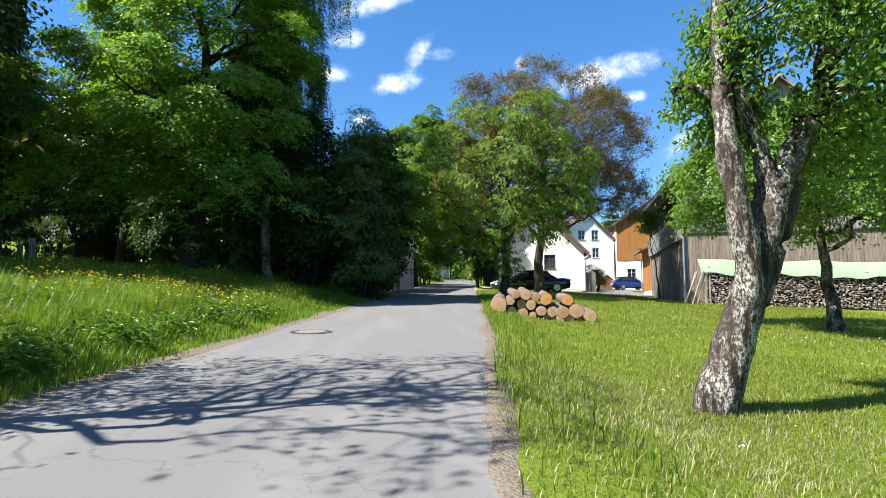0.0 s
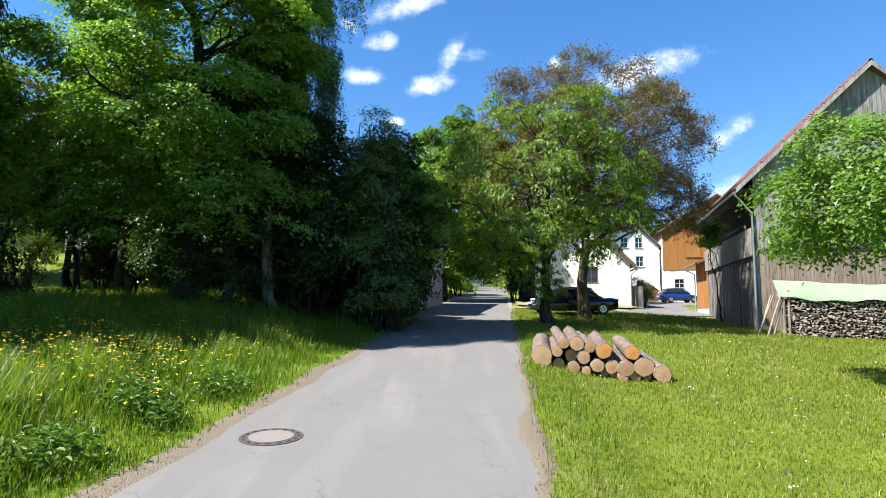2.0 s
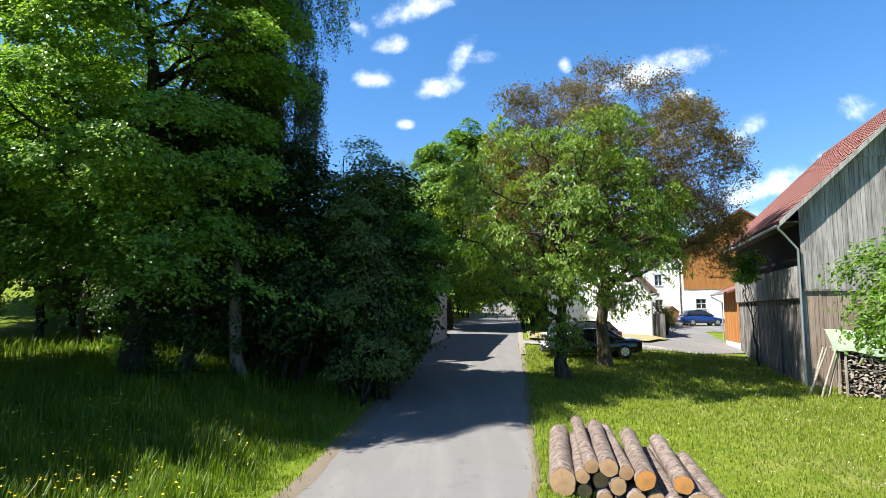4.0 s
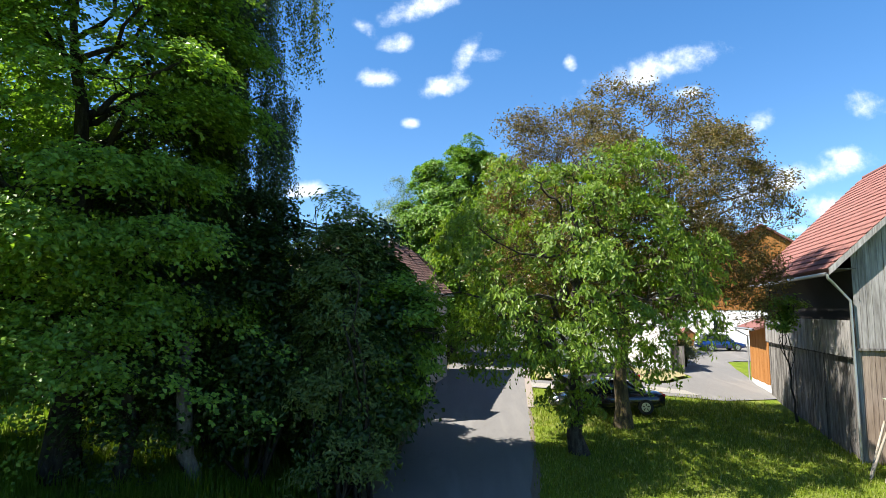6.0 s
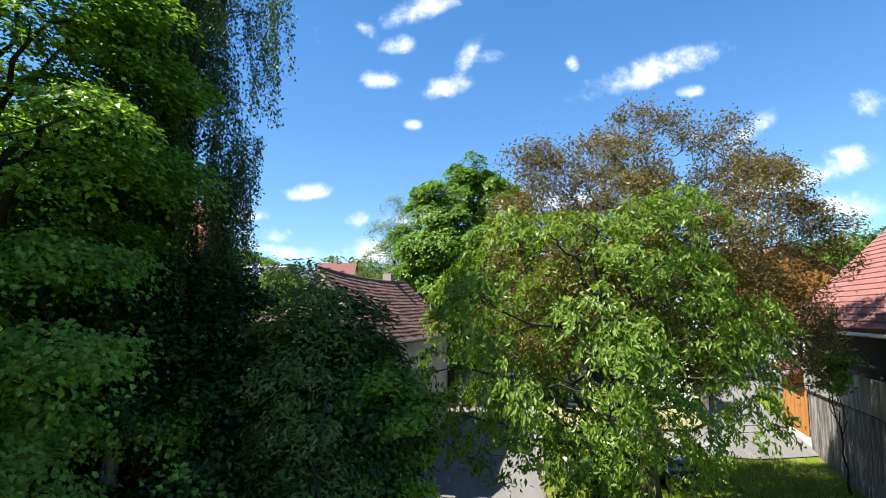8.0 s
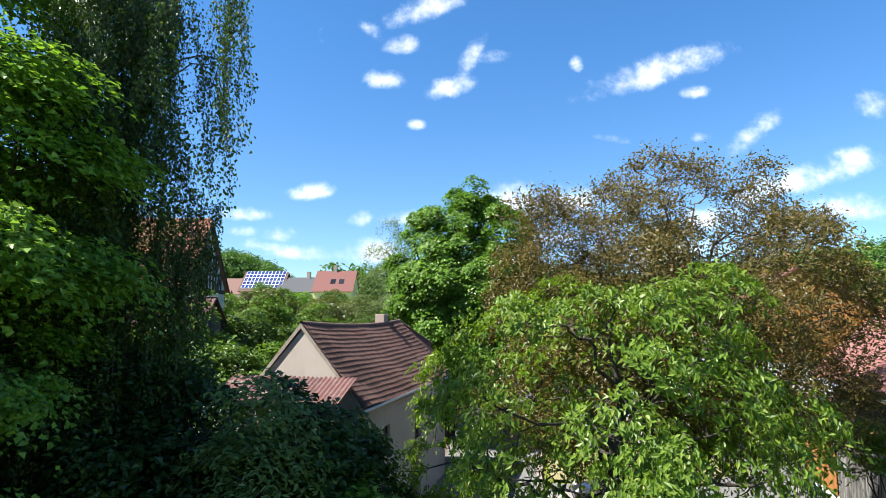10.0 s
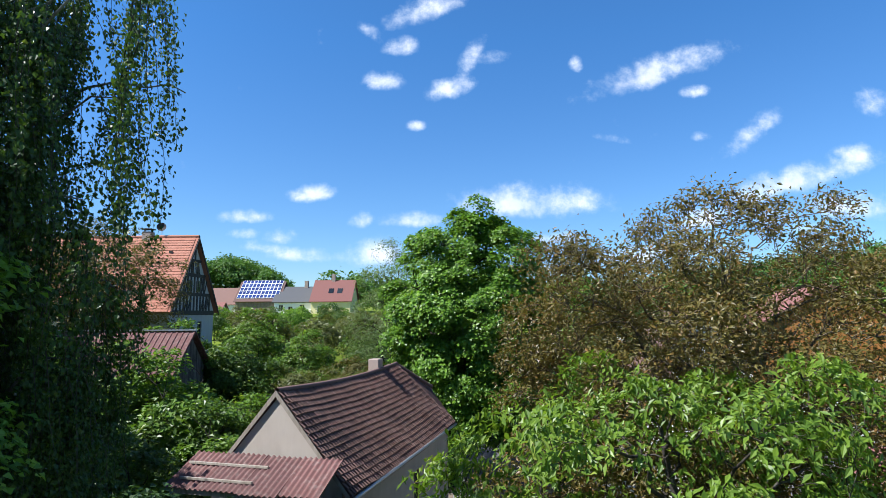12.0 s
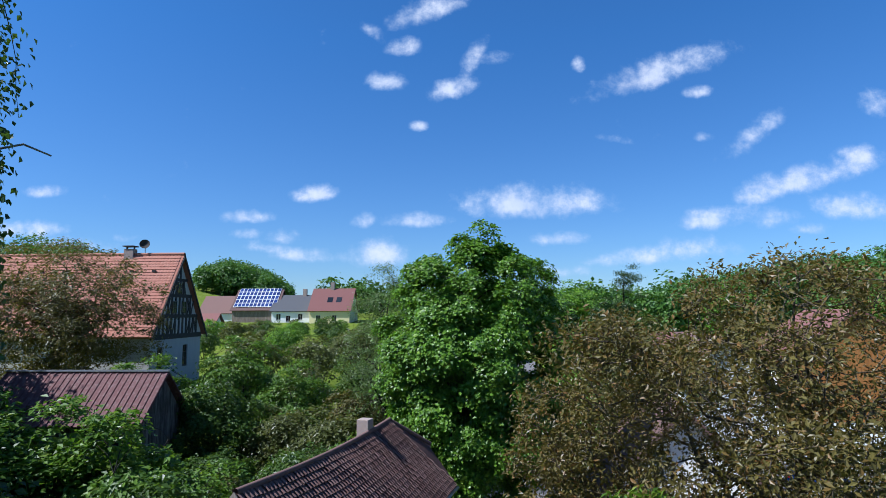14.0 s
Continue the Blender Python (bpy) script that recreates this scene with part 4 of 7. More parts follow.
def old_house():
    """The old house by the lane: beige plaster, sagging brown tiles, half-hipped far end, boarded porch under corrugated sheet."""
    ang = 13.6
    zb = 1.4
    t = thing("house", pose(-5.25, 35.1, zb, 0, 0, -ang), "old beige plastered house with sagging brown tiled roof", "house")
    hw, L, E, R = 2.15, 11.6, 5.9, 8.45
    sag = lambda y: -0.20 * math.sin(math.pi * min(max(y / L, 0), 1))
    doors = [(2.0, 3.0, 0.1, 2.2), (6.1, 7.2, 0.1, 2.5), (6.5, 7.3, 3.4, 4.7), (2.6, 3.3, 3.6, 4.6)]
    part("wall", wall_with_holes(-hw, hw, [(-hw, E), (0, R - 0.12), (hw, E)], [], 0.35), "plaster_beige", t)
    part("wall", wall_with_holes(0, L, [(0, E), (L, E)], doors, 0.35), "plaster_beige", t, at=pose(hw, 0, 0, 0, 0, 90))
    part("wall", box(-hw, -hw + 0.35, 0.35, L - 0.35, 0, E), "plaster_beige", t)
    part("wall", wall_with_holes(-hw, hw, [(-hw, E), (-1.1, R - 1.3), (1.1, R - 1.3), (hw, E)], [], 0.35), "plaster_beige", t, at=pose(0, L, 0, 0, 0, 180))
    for x0, x1, z0, z1 in doors[:2]:
        part("door", box(x0, x1, 0.14, 0.2, z0, z1), "frame_dark", t, "dark wooden house door", at=pose(hw, 0, 0, 0, 0, 90))
    for x0, x1, z0, z1 in doors[2:]:
        window_part(t, pose(hw, 0, 0, 0, 0, 90) @ pose((x0 + x1) / 2, 0.12, (z0 + z1) / 2), x1 - x0, z1 - z0, 2, 2, "frame_dark")
    # sagging roof skin
    ov, k = 0.27, (R - E) / hw
    n = 14
    yy = np.linspace(-0.03, L - 1.2, n)

    def skin(sign):
        bm = bmesh.new()
        rows = []
        for y in yy:
            s = sag(y)
            rows.append([bm.verts.new((sign * x, y, z + s * f)) for x, z, f in ((0, R + 0.1, 1), (hw * 0.55, R + 0.1 - k * hw * 0.55, 0.9), (hw + ov, E - ov * k + 0.1, 0.5))])
        for a, b in zip(rows, rows[1:]):
            for i in range(2):
                bm.faces.new((a[i], a[i + 1], b[i + 1], b[i]))
        end = [bm.verts.new((sign * 1.25, L + 0.25, R - 1.25)), bm.verts.new((sign * (hw + ov), L + 0.35, E - ov * k + 0.1))]
        last = rows[-1]
        bm.faces.new((last[0], last[1], end[0]))
        bm.faces.new((last[1], last[2], end[1], end[0]))
        bmesh.ops.recalc_face_normals(bm, faces=bm.faces)
        ext = bmesh.ops.extrude_face_region(bm, geom=bm.faces[:])
        for v in [g for g in ext["geom"] if isinstance(g, bmesh.types.BMVert)]:
            v.co.z -= 0.12
        bmesh.ops.recalc_face_normals(bm, faces=bm.faces)
        return bm

    right = part("roof", skin(1), "tile_old", t, "brown clay tiled roof slope")
    part("roof", skin(-1), "tile_old", t)
    hip = bmesh.new()
    zr = R + 0.1 + sag(yy[-1])
    q = [hip.verts.new(p) for p in ((0, yy[-1], zr + 0.02), (1.3, L + 0.3, R - 1.22), (-1.3, L + 0.3, R - 1.22))]
    hip.faces.new(q)
    g = bmesh.ops.extrude_face_region(hip, geom=hip.faces[:])
    for v in [e for e in g["geom"] if isinstance(e, bmesh.types.BMVert)]:
        v.co.z -= 0.12
    part("half_hip", hip, "tile_old", t)
    for sx in (-1, 1):
        pts = [(0, -0.06, R + 0.14), (sx * (hw + ov), -0.06, E - ov * k + 0.14), (sx * (hw + ov), -0.06, E - ov * k - 0.02), (0, -0.06, R - 0.05)]
        part("bargeboard", slab(pts, 0.025 * sx), "wood_old", t)
    slope = math.hypot(hw + ov, (hw + ov) * k)
    tile_slope(right, (hw + ov, -0.04, E - ov * k + 0.105), (0, 1, 0), (-1, 0, k), L + 0.4, slope - 0.06, 0.175, 0.215, "tile_old", 300, 0.026, 7, wave=0.028,
               keep=lambda u, v: u - 0.1 < (L - 1.2) + max(0.0, (1 - v / slope) - 0.0) * 1.55 - 0.1, sag=lambda u, v: sag(u - 0.1) * (0.5 + 0.5 * v / slope) + 0.006 + 0.022 * math.sin(u * 1.9 + v * 2.3) * math.sin(u * 0.7 + 1.0))
    v, f = merge([tube([(0, y, R + 0.13 + sag(y)) for y in yy], 0.085, 8)])
    part("ridge_cap", np_mesh("ridge_cap", v, f, "tile_old", True), "tile_old", t)
    v, f = merge([tube([(0, yy[-1], zr), (1.28, L + 0.3, R - 1.15)], 0.08, 8)])
    part("hip_cap", np_mesh("hip_cap", v, f, "tile_old", True), "tile_old", t)
    part("chimney", box(-0.45, 0.02, 8.1, 8.6, R - 0.5, R + 0.42, 0.015), "mortar", t, "short brick chimney")
    v, f = merge([tube([(hw + ov + 0.06, -0.3, E - ov * k + 0.02), (hw + ov + 0.06, L + 0.3, E - ov * k + 0.02)], 0.06, 8)])
    part("gutter", np_mesh("gutter", v, f, "zinc", True), "zinc", t)
    # porch
    def corrugated(x0, x1, y_hi, z_hi, y_lo, z_lo, pitch=0.17):
        m = int((x1 - x0) / pitch * 6)
        xs_ = np.linspace(x0, x1, m)
        w = 0.03 * np.sin((xs_ - x0) / pitch * math.tau)
        vs = [(x, y_hi, z_hi + d) for x, d in zip(xs_, w)] + [(x, y_lo, z_lo + d) for x, d in zip(xs_, w)]
        vs += [(x, y, z - 0.02) for x, y, z in vs]
        fs = [(i, i + 1, m + i + 1, m + i) for i in range(m - 1)] + [(2 * m + i, 3 * m + i, 3 * m + i + 1, 2 * m + i + 1) for i in range(m - 1)]
        fs += [(m + i, m + i + 1, 3 * m + i + 1, 3 * m + i) for i in range(m - 1)]
        return np_mesh("corrugated_sheet", vs, fs, "sheet", True)

    zt, zl = 6.72, 6.08
    for i in range(4):
        x0 = -2.55 + i * 1.19
        part("corrugated_sheet", corrugated(x0, x0 + 1.23, -0.16, zt + 0.02 * (i % 2), -1.62 - 0.05 * (i % 3), zl + 0.02 * (i % 2)), "sheet", t)
    part("lath", box(-2.4, 0.2, -0.75, -0.68, zt - 0.21, zt - 0.15), "wood_old", t, at=pose(0, 0, 0, 0, 0, 0))
    part("lath", box(-2.2, 0.1, -1.38, -1.31, zt - 0.47, zt - 0.41), "wood_old", t)
    part("beam", box(-2.4, 2.1, -1.55, -1.43, zl - 0.17, zl - 0.06), "wood_old", t)
    for x in (-2.3, -0.2, 2.0):
        part("porch_post", box(x - 0.06, x + 0.06, -1.54, -1.42, 0, zl - 0.17), "wood_old", t)
    part("porch_floor", box(-2.4, 2.1, -1.6, -0.01, 3.1, 3.25), "wood_old", t)
    for i in range(19):
        x = -2.3 + i * 0.232
        if 8 <= i <= 13:
            continue
        part("slat", box(x, x + 0.13, -1.585, -1.555, 3.25, 5.3), "wood_old", t)
    window_part(t, pose(0.2, -1.5, 5.0), 1.3, 1.1, 2, 2, "frame_white")
    part("side_board", box(2.02, 2.1, -1.4, -0.16, 4.6, 5.7), "board_dark", t)
    part("porch_wall", box(-0.5, 0.95, -1.58, -1.54, 3.25, 4.4), "board_dark", t)


def timber_house():
    """Half-timbered house with a steep salmon roof, ridge across the view."""
    t = thing("house", pose(-24.4, 66.4, 7.2), "tall half-timbered house with steep salmon tiled roof", "house")
    Wd, Lx, E, R = 8.9, 17.0, 5.7, 12.0
    m = pose(0, 0, 0, 0, 0, 90)
    holes = [(1.2, 2.1, 2.6, 4.4), (5.5, 6.4, 2.6, 4.4)]
    part("wall", wall_with_holes(0, Wd, [(0, 5.0), (Wd, 5.0)], holes, 0.4, -2.0), "plaster_grey", t, at=m)
    part("gable", wall_with_holes(0.02, Wd - 0.02, [(0.02, 5.5), (Wd / 2, R - 0.2), (Wd - 0.02, 5.5)], [], 0.3, 5.0), "plaster_grey", t, at=m)
    part("wall", box(-Lx, -0.4, 0, 0.4, -2.0, E), "plaster_grey", t)
    part("wall", box(-Lx, -0.4, Wd - 0.4, Wd, -2.0, E), "plaster_grey", t)
    part("wall", box(-Lx, -Lx + 0.4, 0.4, Wd - 0.4, -2.0, E), "plaster_grey", t)
    for x0, x1, z0, z1 in holes:
        window_part(t, m @ pose((x0 + x1) / 2, 0.12, (z0 + z1) / 2), x1 - x0, z1 - z0, 2, 3, "frame_dark")
    k = (R - E) / (Wd / 2)
    inside = lambda x, z: abs(x - Wd / 2) < (R - 0.25 - z) / k
    for z, h in ((5.0, 0.42), (6.75, 0.30), (8.5, 0.30), (9.9, 0.24)):
        half = (R - 0.2 - z) / k - 0.02
        part("beam", box(Wd / 2 - min(half, Wd / 2), Wd / 2 + min(half, Wd / 2), -0.06, -0.002, z, z + h), "timber", t, at=m)
    for z0, z1 in ((5.32, 6.75), (6.97, 8.5), (8.72, 9.9), (10.08, 11.2)):
        x = 0.45
        while x < Wd - 0.3:
            if inside(x, z1) and inside(x + 0.14, z1):
                part("stud", box(x, x + 0.26, -0.05, -0.002, z0, z1), "timber", t, at=m)
                if int(x * 10) % 3 == 0:
                    part("brace", box(-0.06, 0.06, -0.056, -0.004, 0, (z1 - z0) * 1.05), "timber", t, at=m @ pose(x + 0.3, 0, z0, 0, 19, 0))
            x += 0.66
        for s in (-1, 1):
            xm = Wd / 2 + s * ((R - z1) / k - 0.25)
            if abs(xm - Wd / 2) > 0.4:
                part("brace", box(-0.07, 0.07, -0.055, -0.002, 0, (z1 - z0) * 1.06), "timber", t, at=m @ pose(xm - s * 0.1, 0, z0, 0, -s * 20, 0))
    for x, z in ((3.2, 7.75), (4.9, 7.75), (4.05, 9.4)):
        window_part(t, m @ pose(x + 0.4, -0.08, z - 0.1), 0.75, 1.05, 2, 2, "frame_dark", sill=False)
    th, ov = 0.16, 0.5
    up = th * math.hypot(1, k)
    a = [(0.35, -ov, E - ov * k + up), (0.35, Wd / 2, R + up), (-Lx - 0.3, Wd / 2, R + up), (-Lx - 0.3, -ov, E - ov * k + up)]
    b = [(0.35, Wd / 2, R + up), (0.35, Wd + ov, E - ov * k + up), (-Lx - 0.3, Wd + ov, E - ov * k + up), (-Lx - 0.3, Wd / 2, R + up)]
    front = part("roof", slab(a, th), "tile_salmon", t, "steep salmon tiled roof slope")
    part("roof", slab(b, th), "tile_salmon", t)
    slope = math.hypot(Wd / 2 + ov, (Wd / 2 + ov) * k)
    tile_slope(front, (-Lx - 0.3, -ov, E - ov * k + up), (1, 0, 0), (0, 1, k), Lx + 0.62, slope, 0.30, 0.31, "tile_salmon", 0, 0.012, 9, wave=0.012)
    for s, y0, y1 in ((-1, -ov, Wd / 2), (1, Wd + ov, Wd / 2)):
        pts = [(0.40, y0, E - ov * k + up), (0.40, y1, R + up), (0.40, y1, R + up - 0.35), (0.40, y0, E - ov * k + up - 0.35)]
        part("bargeboard", slab(pts, 0.05), "timber", t)
    part("ridge_cap", np_mesh("ridge_cap", *tube([(0.35, Wd / 2, R + up), (-Lx - 0.3, Wd / 2, R + up)], 0.14, 8), "tile_salmon", True), "tile_salmon", t)
    for row, z in ((0, R - 1.55), (1, R - 4.1)):
        for i in range(8):
            x = -1.8 - i * 1.95 - 0.4 * row
            y = Wd / 2 - (R - z) / k
            part("roof_hook", box(x, x + 0.28, y - 0.22, y - 0.08, z + up - 0.1, z + up + 0.1), "timber", t)
    part("chimney", box(-4.9, -4.1, Wd / 2 - 0.35, Wd / 2 + 0.35, R - 0.4, R + 0.75), "mortar", t)
    part("chimney_cap", box(-5.0, -4.0, Wd / 2 - 0.45, Wd / 2 + 0.45, R + 0.95, R + 1.03), "timber", t)
    for x in (-4.85, -4.2):
        part("chimney_leg", box(x, x + 0.05, Wd / 2 - 0.1, Wd / 2 + 0.1, R + 0.75, R + 0.95), "timber", t)
    bm = bmesh.new()
    rings = [[bm.verts.new((0.42 * s * math.cos(i * math.tau / 20), 0.42 * s * math.sin(i * math.tau / 20), 0.12 * s * s)) for i in range(20)] for s in (0.02, 0.5, 1.0)]
    for p, q in zip(rings, rings[1:]):
        for i in range(20):
            bm.faces.new((p[i], p[(i + 1) % 20], q[(i + 1) % 20], q[i]))
    part("satellite_dish", bm, "timber", t, "dark satellite dish", at=pose(-3.2, Wd / 2 - 0.1, R + 1.15, 75, 0, 20), smooth=True)
    part("mast", np_mesh("mast", *tube([(-3.2, Wd / 2, R), (-3.2, Wd / 2, R + 1.2)], 0.035, 6), "zinc"), "zinc", t)


def red_shed():
    """Low shed with a ribbed dark-red metal roof."""
    t = thing("shed", pose(-14.9, 48.6, 7.0), "low shed with ribbed dark red metal roof", "shed")
    L, D = 8.6, 4.4
    part("wall", box(-L, -0.3, 0.3, 0.42, -1.5, 2.2), "board_dark", t)
    part("wall", box(-L, -0.3, D - 0.42, D - 0.3, -1.5, 2.2), "board_dark", t)
    part("wall", wall_with_holes(0.3, D - 0.3, [(0.3, 2.2), (D / 2, 4.1), (D - 0.3, 2.2)], [], 0.1, -1.5), "board_dark", t, at=pose(-0.3, 0, 0, 0, 0, 90))
    a = [(0, -0.3, 2.0), (0, D / 2, 4.3), (-L, D / 2, 4.3), (-L, -0.3, 2.0)]
    b = [(0, D / 2, 4.3), (0, D + 0.3, 2.0), (-L, D + 0.3, 2.0), (-L, D / 2, 4.3)]
    part("roof", slab(a, 0.06), "sheet", t, "ribbed dark red metal roof")
    part("roof", slab(b, 0.06), "sheet", t)
    k = 2.3 / (D / 2 + 0.3)
    for i in range(27):
        x = -i * 0.325 - 0.03
        part("rib", slab([(x, -0.32, 2.045), (x, D / 2, 4.345), (x - 0.09, D / 2, 4.345), (x - 0.09, -0.32, 2.045)], 0.05), "sheet", t)
    part("ridge_flashing", box(-L, 0.02, D / 2 - 0.12, D / 2 + 0.12, 4.33, 4.40), "zinc", t, "pale metal ridge flashing")


def far_house(x, y, z, rz, w, d, e, r, wall, roof, label, windows=(), chimneys=(), name="house"):
    """A house in the distance, ridge across the view: x from 0 to w along the ridge."""
    t = thing(name, pose(x, y, z, 0, 0, rz), label, name if name != "house" else "house")
    m = pose(w, 0, 0, 0, 0, 90)
    holes = [(wx - 0.5, wx + 0.5, wz - 0.65, wz + 0.65) for wx, wz in windows]
    part("wall", wall_with_holes(0, w, [(0, e), (w, e)], holes, 0.3, -2), wall, t)
    part("wall", box(0, w, d - 0.3, d, -2, e), wall, t)
    for mm in (m, pose(0, d, 0, 0, 0, -90)):
        part("gable", wall_with_holes(0.3, d - 0.3, [(0.3, e), (d / 2, r - 0.1), (d - 0.3, e)], [], 0.3, -2), wall if w > 0 else wall, t, at=mm)
    k = (r - e) / (d / 2)
    o = 0.4
    front = part("roof", slab([(w + o, -o, e - o * k + 0.2), (w + o, d / 2, r + 0.2), (-o, d / 2, r + 0.2), (-o, -o, e - o * k + 0.2)], 0.15), roof, t)
    part("roof", slab([(w + o, d / 2, r + 0.2), (w + o, d + o, e - o * k + 0.2), (-o, d + o, e - o * k + 0.2), (-o, d / 2, r + 0.2)], 0.15), roof, t)
    for wx, wz in windows:
        window_part(t, pose(wx, 0.1, wz), 1.0, 1.3, 2, 1, "frame_white")
    for cx in chimneys:
        part("chimney", box(cx, cx + 0.8, d / 2 - 0.4, d / 2 + 0.4, r - 0.3, r + 1.5), "mortar", t)
    return t, front, k


def far_village():
    t, _, k = far_house(-50.0, 147, 11.2, 0, 9.6, 9, 4.0, 8.3, "board_brown", "tile_old", "barn with blue solar panels on its roof", name="barn")
    nx, ny = 11, 5
    for i in range(nx):
        for j in range(ny):
            u0, v0 = 0.15 + i * 0.85, 0.3 + j * 0.88
            pts = [(u + 0.05, v, 4.0 + v * k + 0.42) for u, v in ((u0, v0), (u0 + 0.66, v0), (u0 + 0.66, v0 + 0.70), (u0, v0 + 0.70))]
            p = part("solar_panel", slab(pts, 0.04), "solar", t)
            part("panel_frame", slab([(a - 0.08 if n in (0, 3) else a + 0.08, b - 0.07 if n < 2 else b + 0.07, c - 0.05 + (-0.07 if n < 2 else 0.07) * k) for n, (a, b, c) in enumerate(pts)], 0.03), "frame_white", p)
    far_house(-41.0, 146, 11.0, 0, 9.0, 9, 3.9, 7.2, "plaster_white", "tile_slate", "white house with dark grey roof", [(1.5, 2.6), (3.6, 2.2), (6.2, 2.6)], (5.6,))
    t, _, k = far_house(-32.0, 143, 10.9, 0, 8.4, 9.5, 4.1, 8.6, "plaster_cream", "tile_red", "cream house with red tiled roof", [(1.8, 2.4), (5.2, 2.4)], (3.4,))
    for x in (3.3, 5.2):
        part("roof_window", slab([(x + a, b, 4.1 + b * k + 0.28) for a, b in ((0, 1.5), (1.1, 1.5), (1.1, 2.6), (0, 2.6))], 0.05), "glass", t)
    far_house(-58.5, 150, 11.6, 0, 7.5, 8, 3.0, 6.6, "plaster_white", "tile_old", "low white house with brown roof", [(2, 1.6)], (), )
    far_house(-46.0, 118, 9.8, 0, 4.2, 5, 2.3, 4.4, "plaster_white", "tile_red", "small outbuilding with red roof", [], ())
    far_house(22.4, 96, 4.0, 0, 8.0, 9, 4.6, 7.4, "plaster_white", "tile_red", "house with red tiled roof among trees", [(2, 2.5), (5, 2.5)], ())
    far_house(60.0, 190, 10.0, 0, 9.0, 9, 4.6, 8.0, "plaster_white", "tile_old", "white house at the edge of the wood", [(2, 2.5), (6, 2.5)], ())


barn()
barn_annex()
orange_barn()
white_house()
farmhouse()
old_house()
timber_house()
red_shed()
far_village()

# ---------------- trees and bushes ----------------
def leaf_cloud(rng, centers, outward, per, spread, size, width, droop=0.0, flat=0.6, up=0.6, face=0.5, oval=False, tilt=0.0):
    """Leaves scattered round cluster centres: folded diamonds of two triangles. Returns arrays."""
    n = len(centers) * per
    c = np.repeat(centers, per, 0)
    o = rng.normal(size=(n, 3)) * np.array([1, 1, flat]) * spread
    out = np.repeat(outward, per, 0)
    if tilt:
        # each spray slopes down towards its outer end
        flat_out = out[:, :2] / (np.linalg.norm(out[:, :2], axis=1)[:, None] + 1e-6)
        o[:, 2] -= tilt * np.sum(o[:, :2] * flat_out, 1) + tilt * 0.5 / spread * np.sum(o[:, :2] ** 2, 1)
    p = c + o
    nor = out * face + rng.normal(size=(n, 3)) * 0.34 + np.array([0, 0, up])
    nor /= np.linalg.norm(nor, axis=1)[:, None]
    d = rng.normal(size=(n, 3)) + out * 0.4
    d[:, 2] -= droop * 2.2
    d -= nor * np.sum(d * nor, 1)[:, None] * (1 - min(droop, 0.8))
    d /= np.linalg.norm(d, axis=1)[:, None] + 1e-9
    s = np.cross(d, nor)
    s /= np.linalg.norm(s, axis=1)[:, None] + 1e-9
    l = size * rng.uniform(0.65, 1.25, n)[:, None]
    w = l * width
    fold = nor * w * 0.25
    a, b = p - d * l * 0.5, p + d * l * 0.5
    if oval:
        low, high = p - d * l * 0.22, p + d * l * 0.2
        v = np.stack([a, low + s * w * 0.48 + fold, high + s * w * 0.40 + fold, b - nor * w * 0.2, high - s * w * 0.40 + fold, low - s * w * 0.48 + fold], 1).reshape(-1, 3)
        i = np.arange(n)[:, None] * 6
        return v, np.concatenate([i + np.array([q]) for q in ((0, 1, 2), (0, 2, 3), (0, 3, 4), (0, 4, 5))])
    m = p + d * l * -0.06
    v = np.stack([a, m + s * w * 0.5 + fold, b, m - s * w * 0.5 + fold], 1).reshape(-1, 3)
    i = np.arange(n)[:, None] * 4
    return v, np.concatenate([i + np.array([[0, 1, 2]]), i + np.array([[0, 2, 3]])])


def wavy(rng, a, b, n=6, bend=0.12, lift=0.0):
    a, b = np.asarray(a, float), np.asarray(b, float)
    t = np.linspace(0, 1, n)[:, None]
    size = np.linalg.norm(b - a)
    p = a + (b - a) * t
    k = np.cumsum(rng.normal(size=(n, 3)), 0)
    k -= k[0] + (k[-1] - k[0]) * t
    p = p + k * size * bend / math.sqrt(n)
    p[:, 2] += lift * size * np.sin(np.pi * t[:, 0])
    return p


def shaped(dirs, seed, lump):
    """How far the crown reaches in each direction: an uneven outline."""
    ph = np.random.default_rng(seed).uniform(0, 6.28, (7, 3))
    f = np.random.default_rng(seed + 1).uniform(1.6, 4.6, (7, 3))
    s = sum(np.sin(dirs @ np.diag(f[i]) @ np.ones(3) * (1 if i % 2 else 1.4) + ph[i, 0]) * np.cos(dirs[:, i % 3] * f[i, 1] * 2 + ph[i, 1]) for i in range(7))
    return 1 + lump * s / 2.6


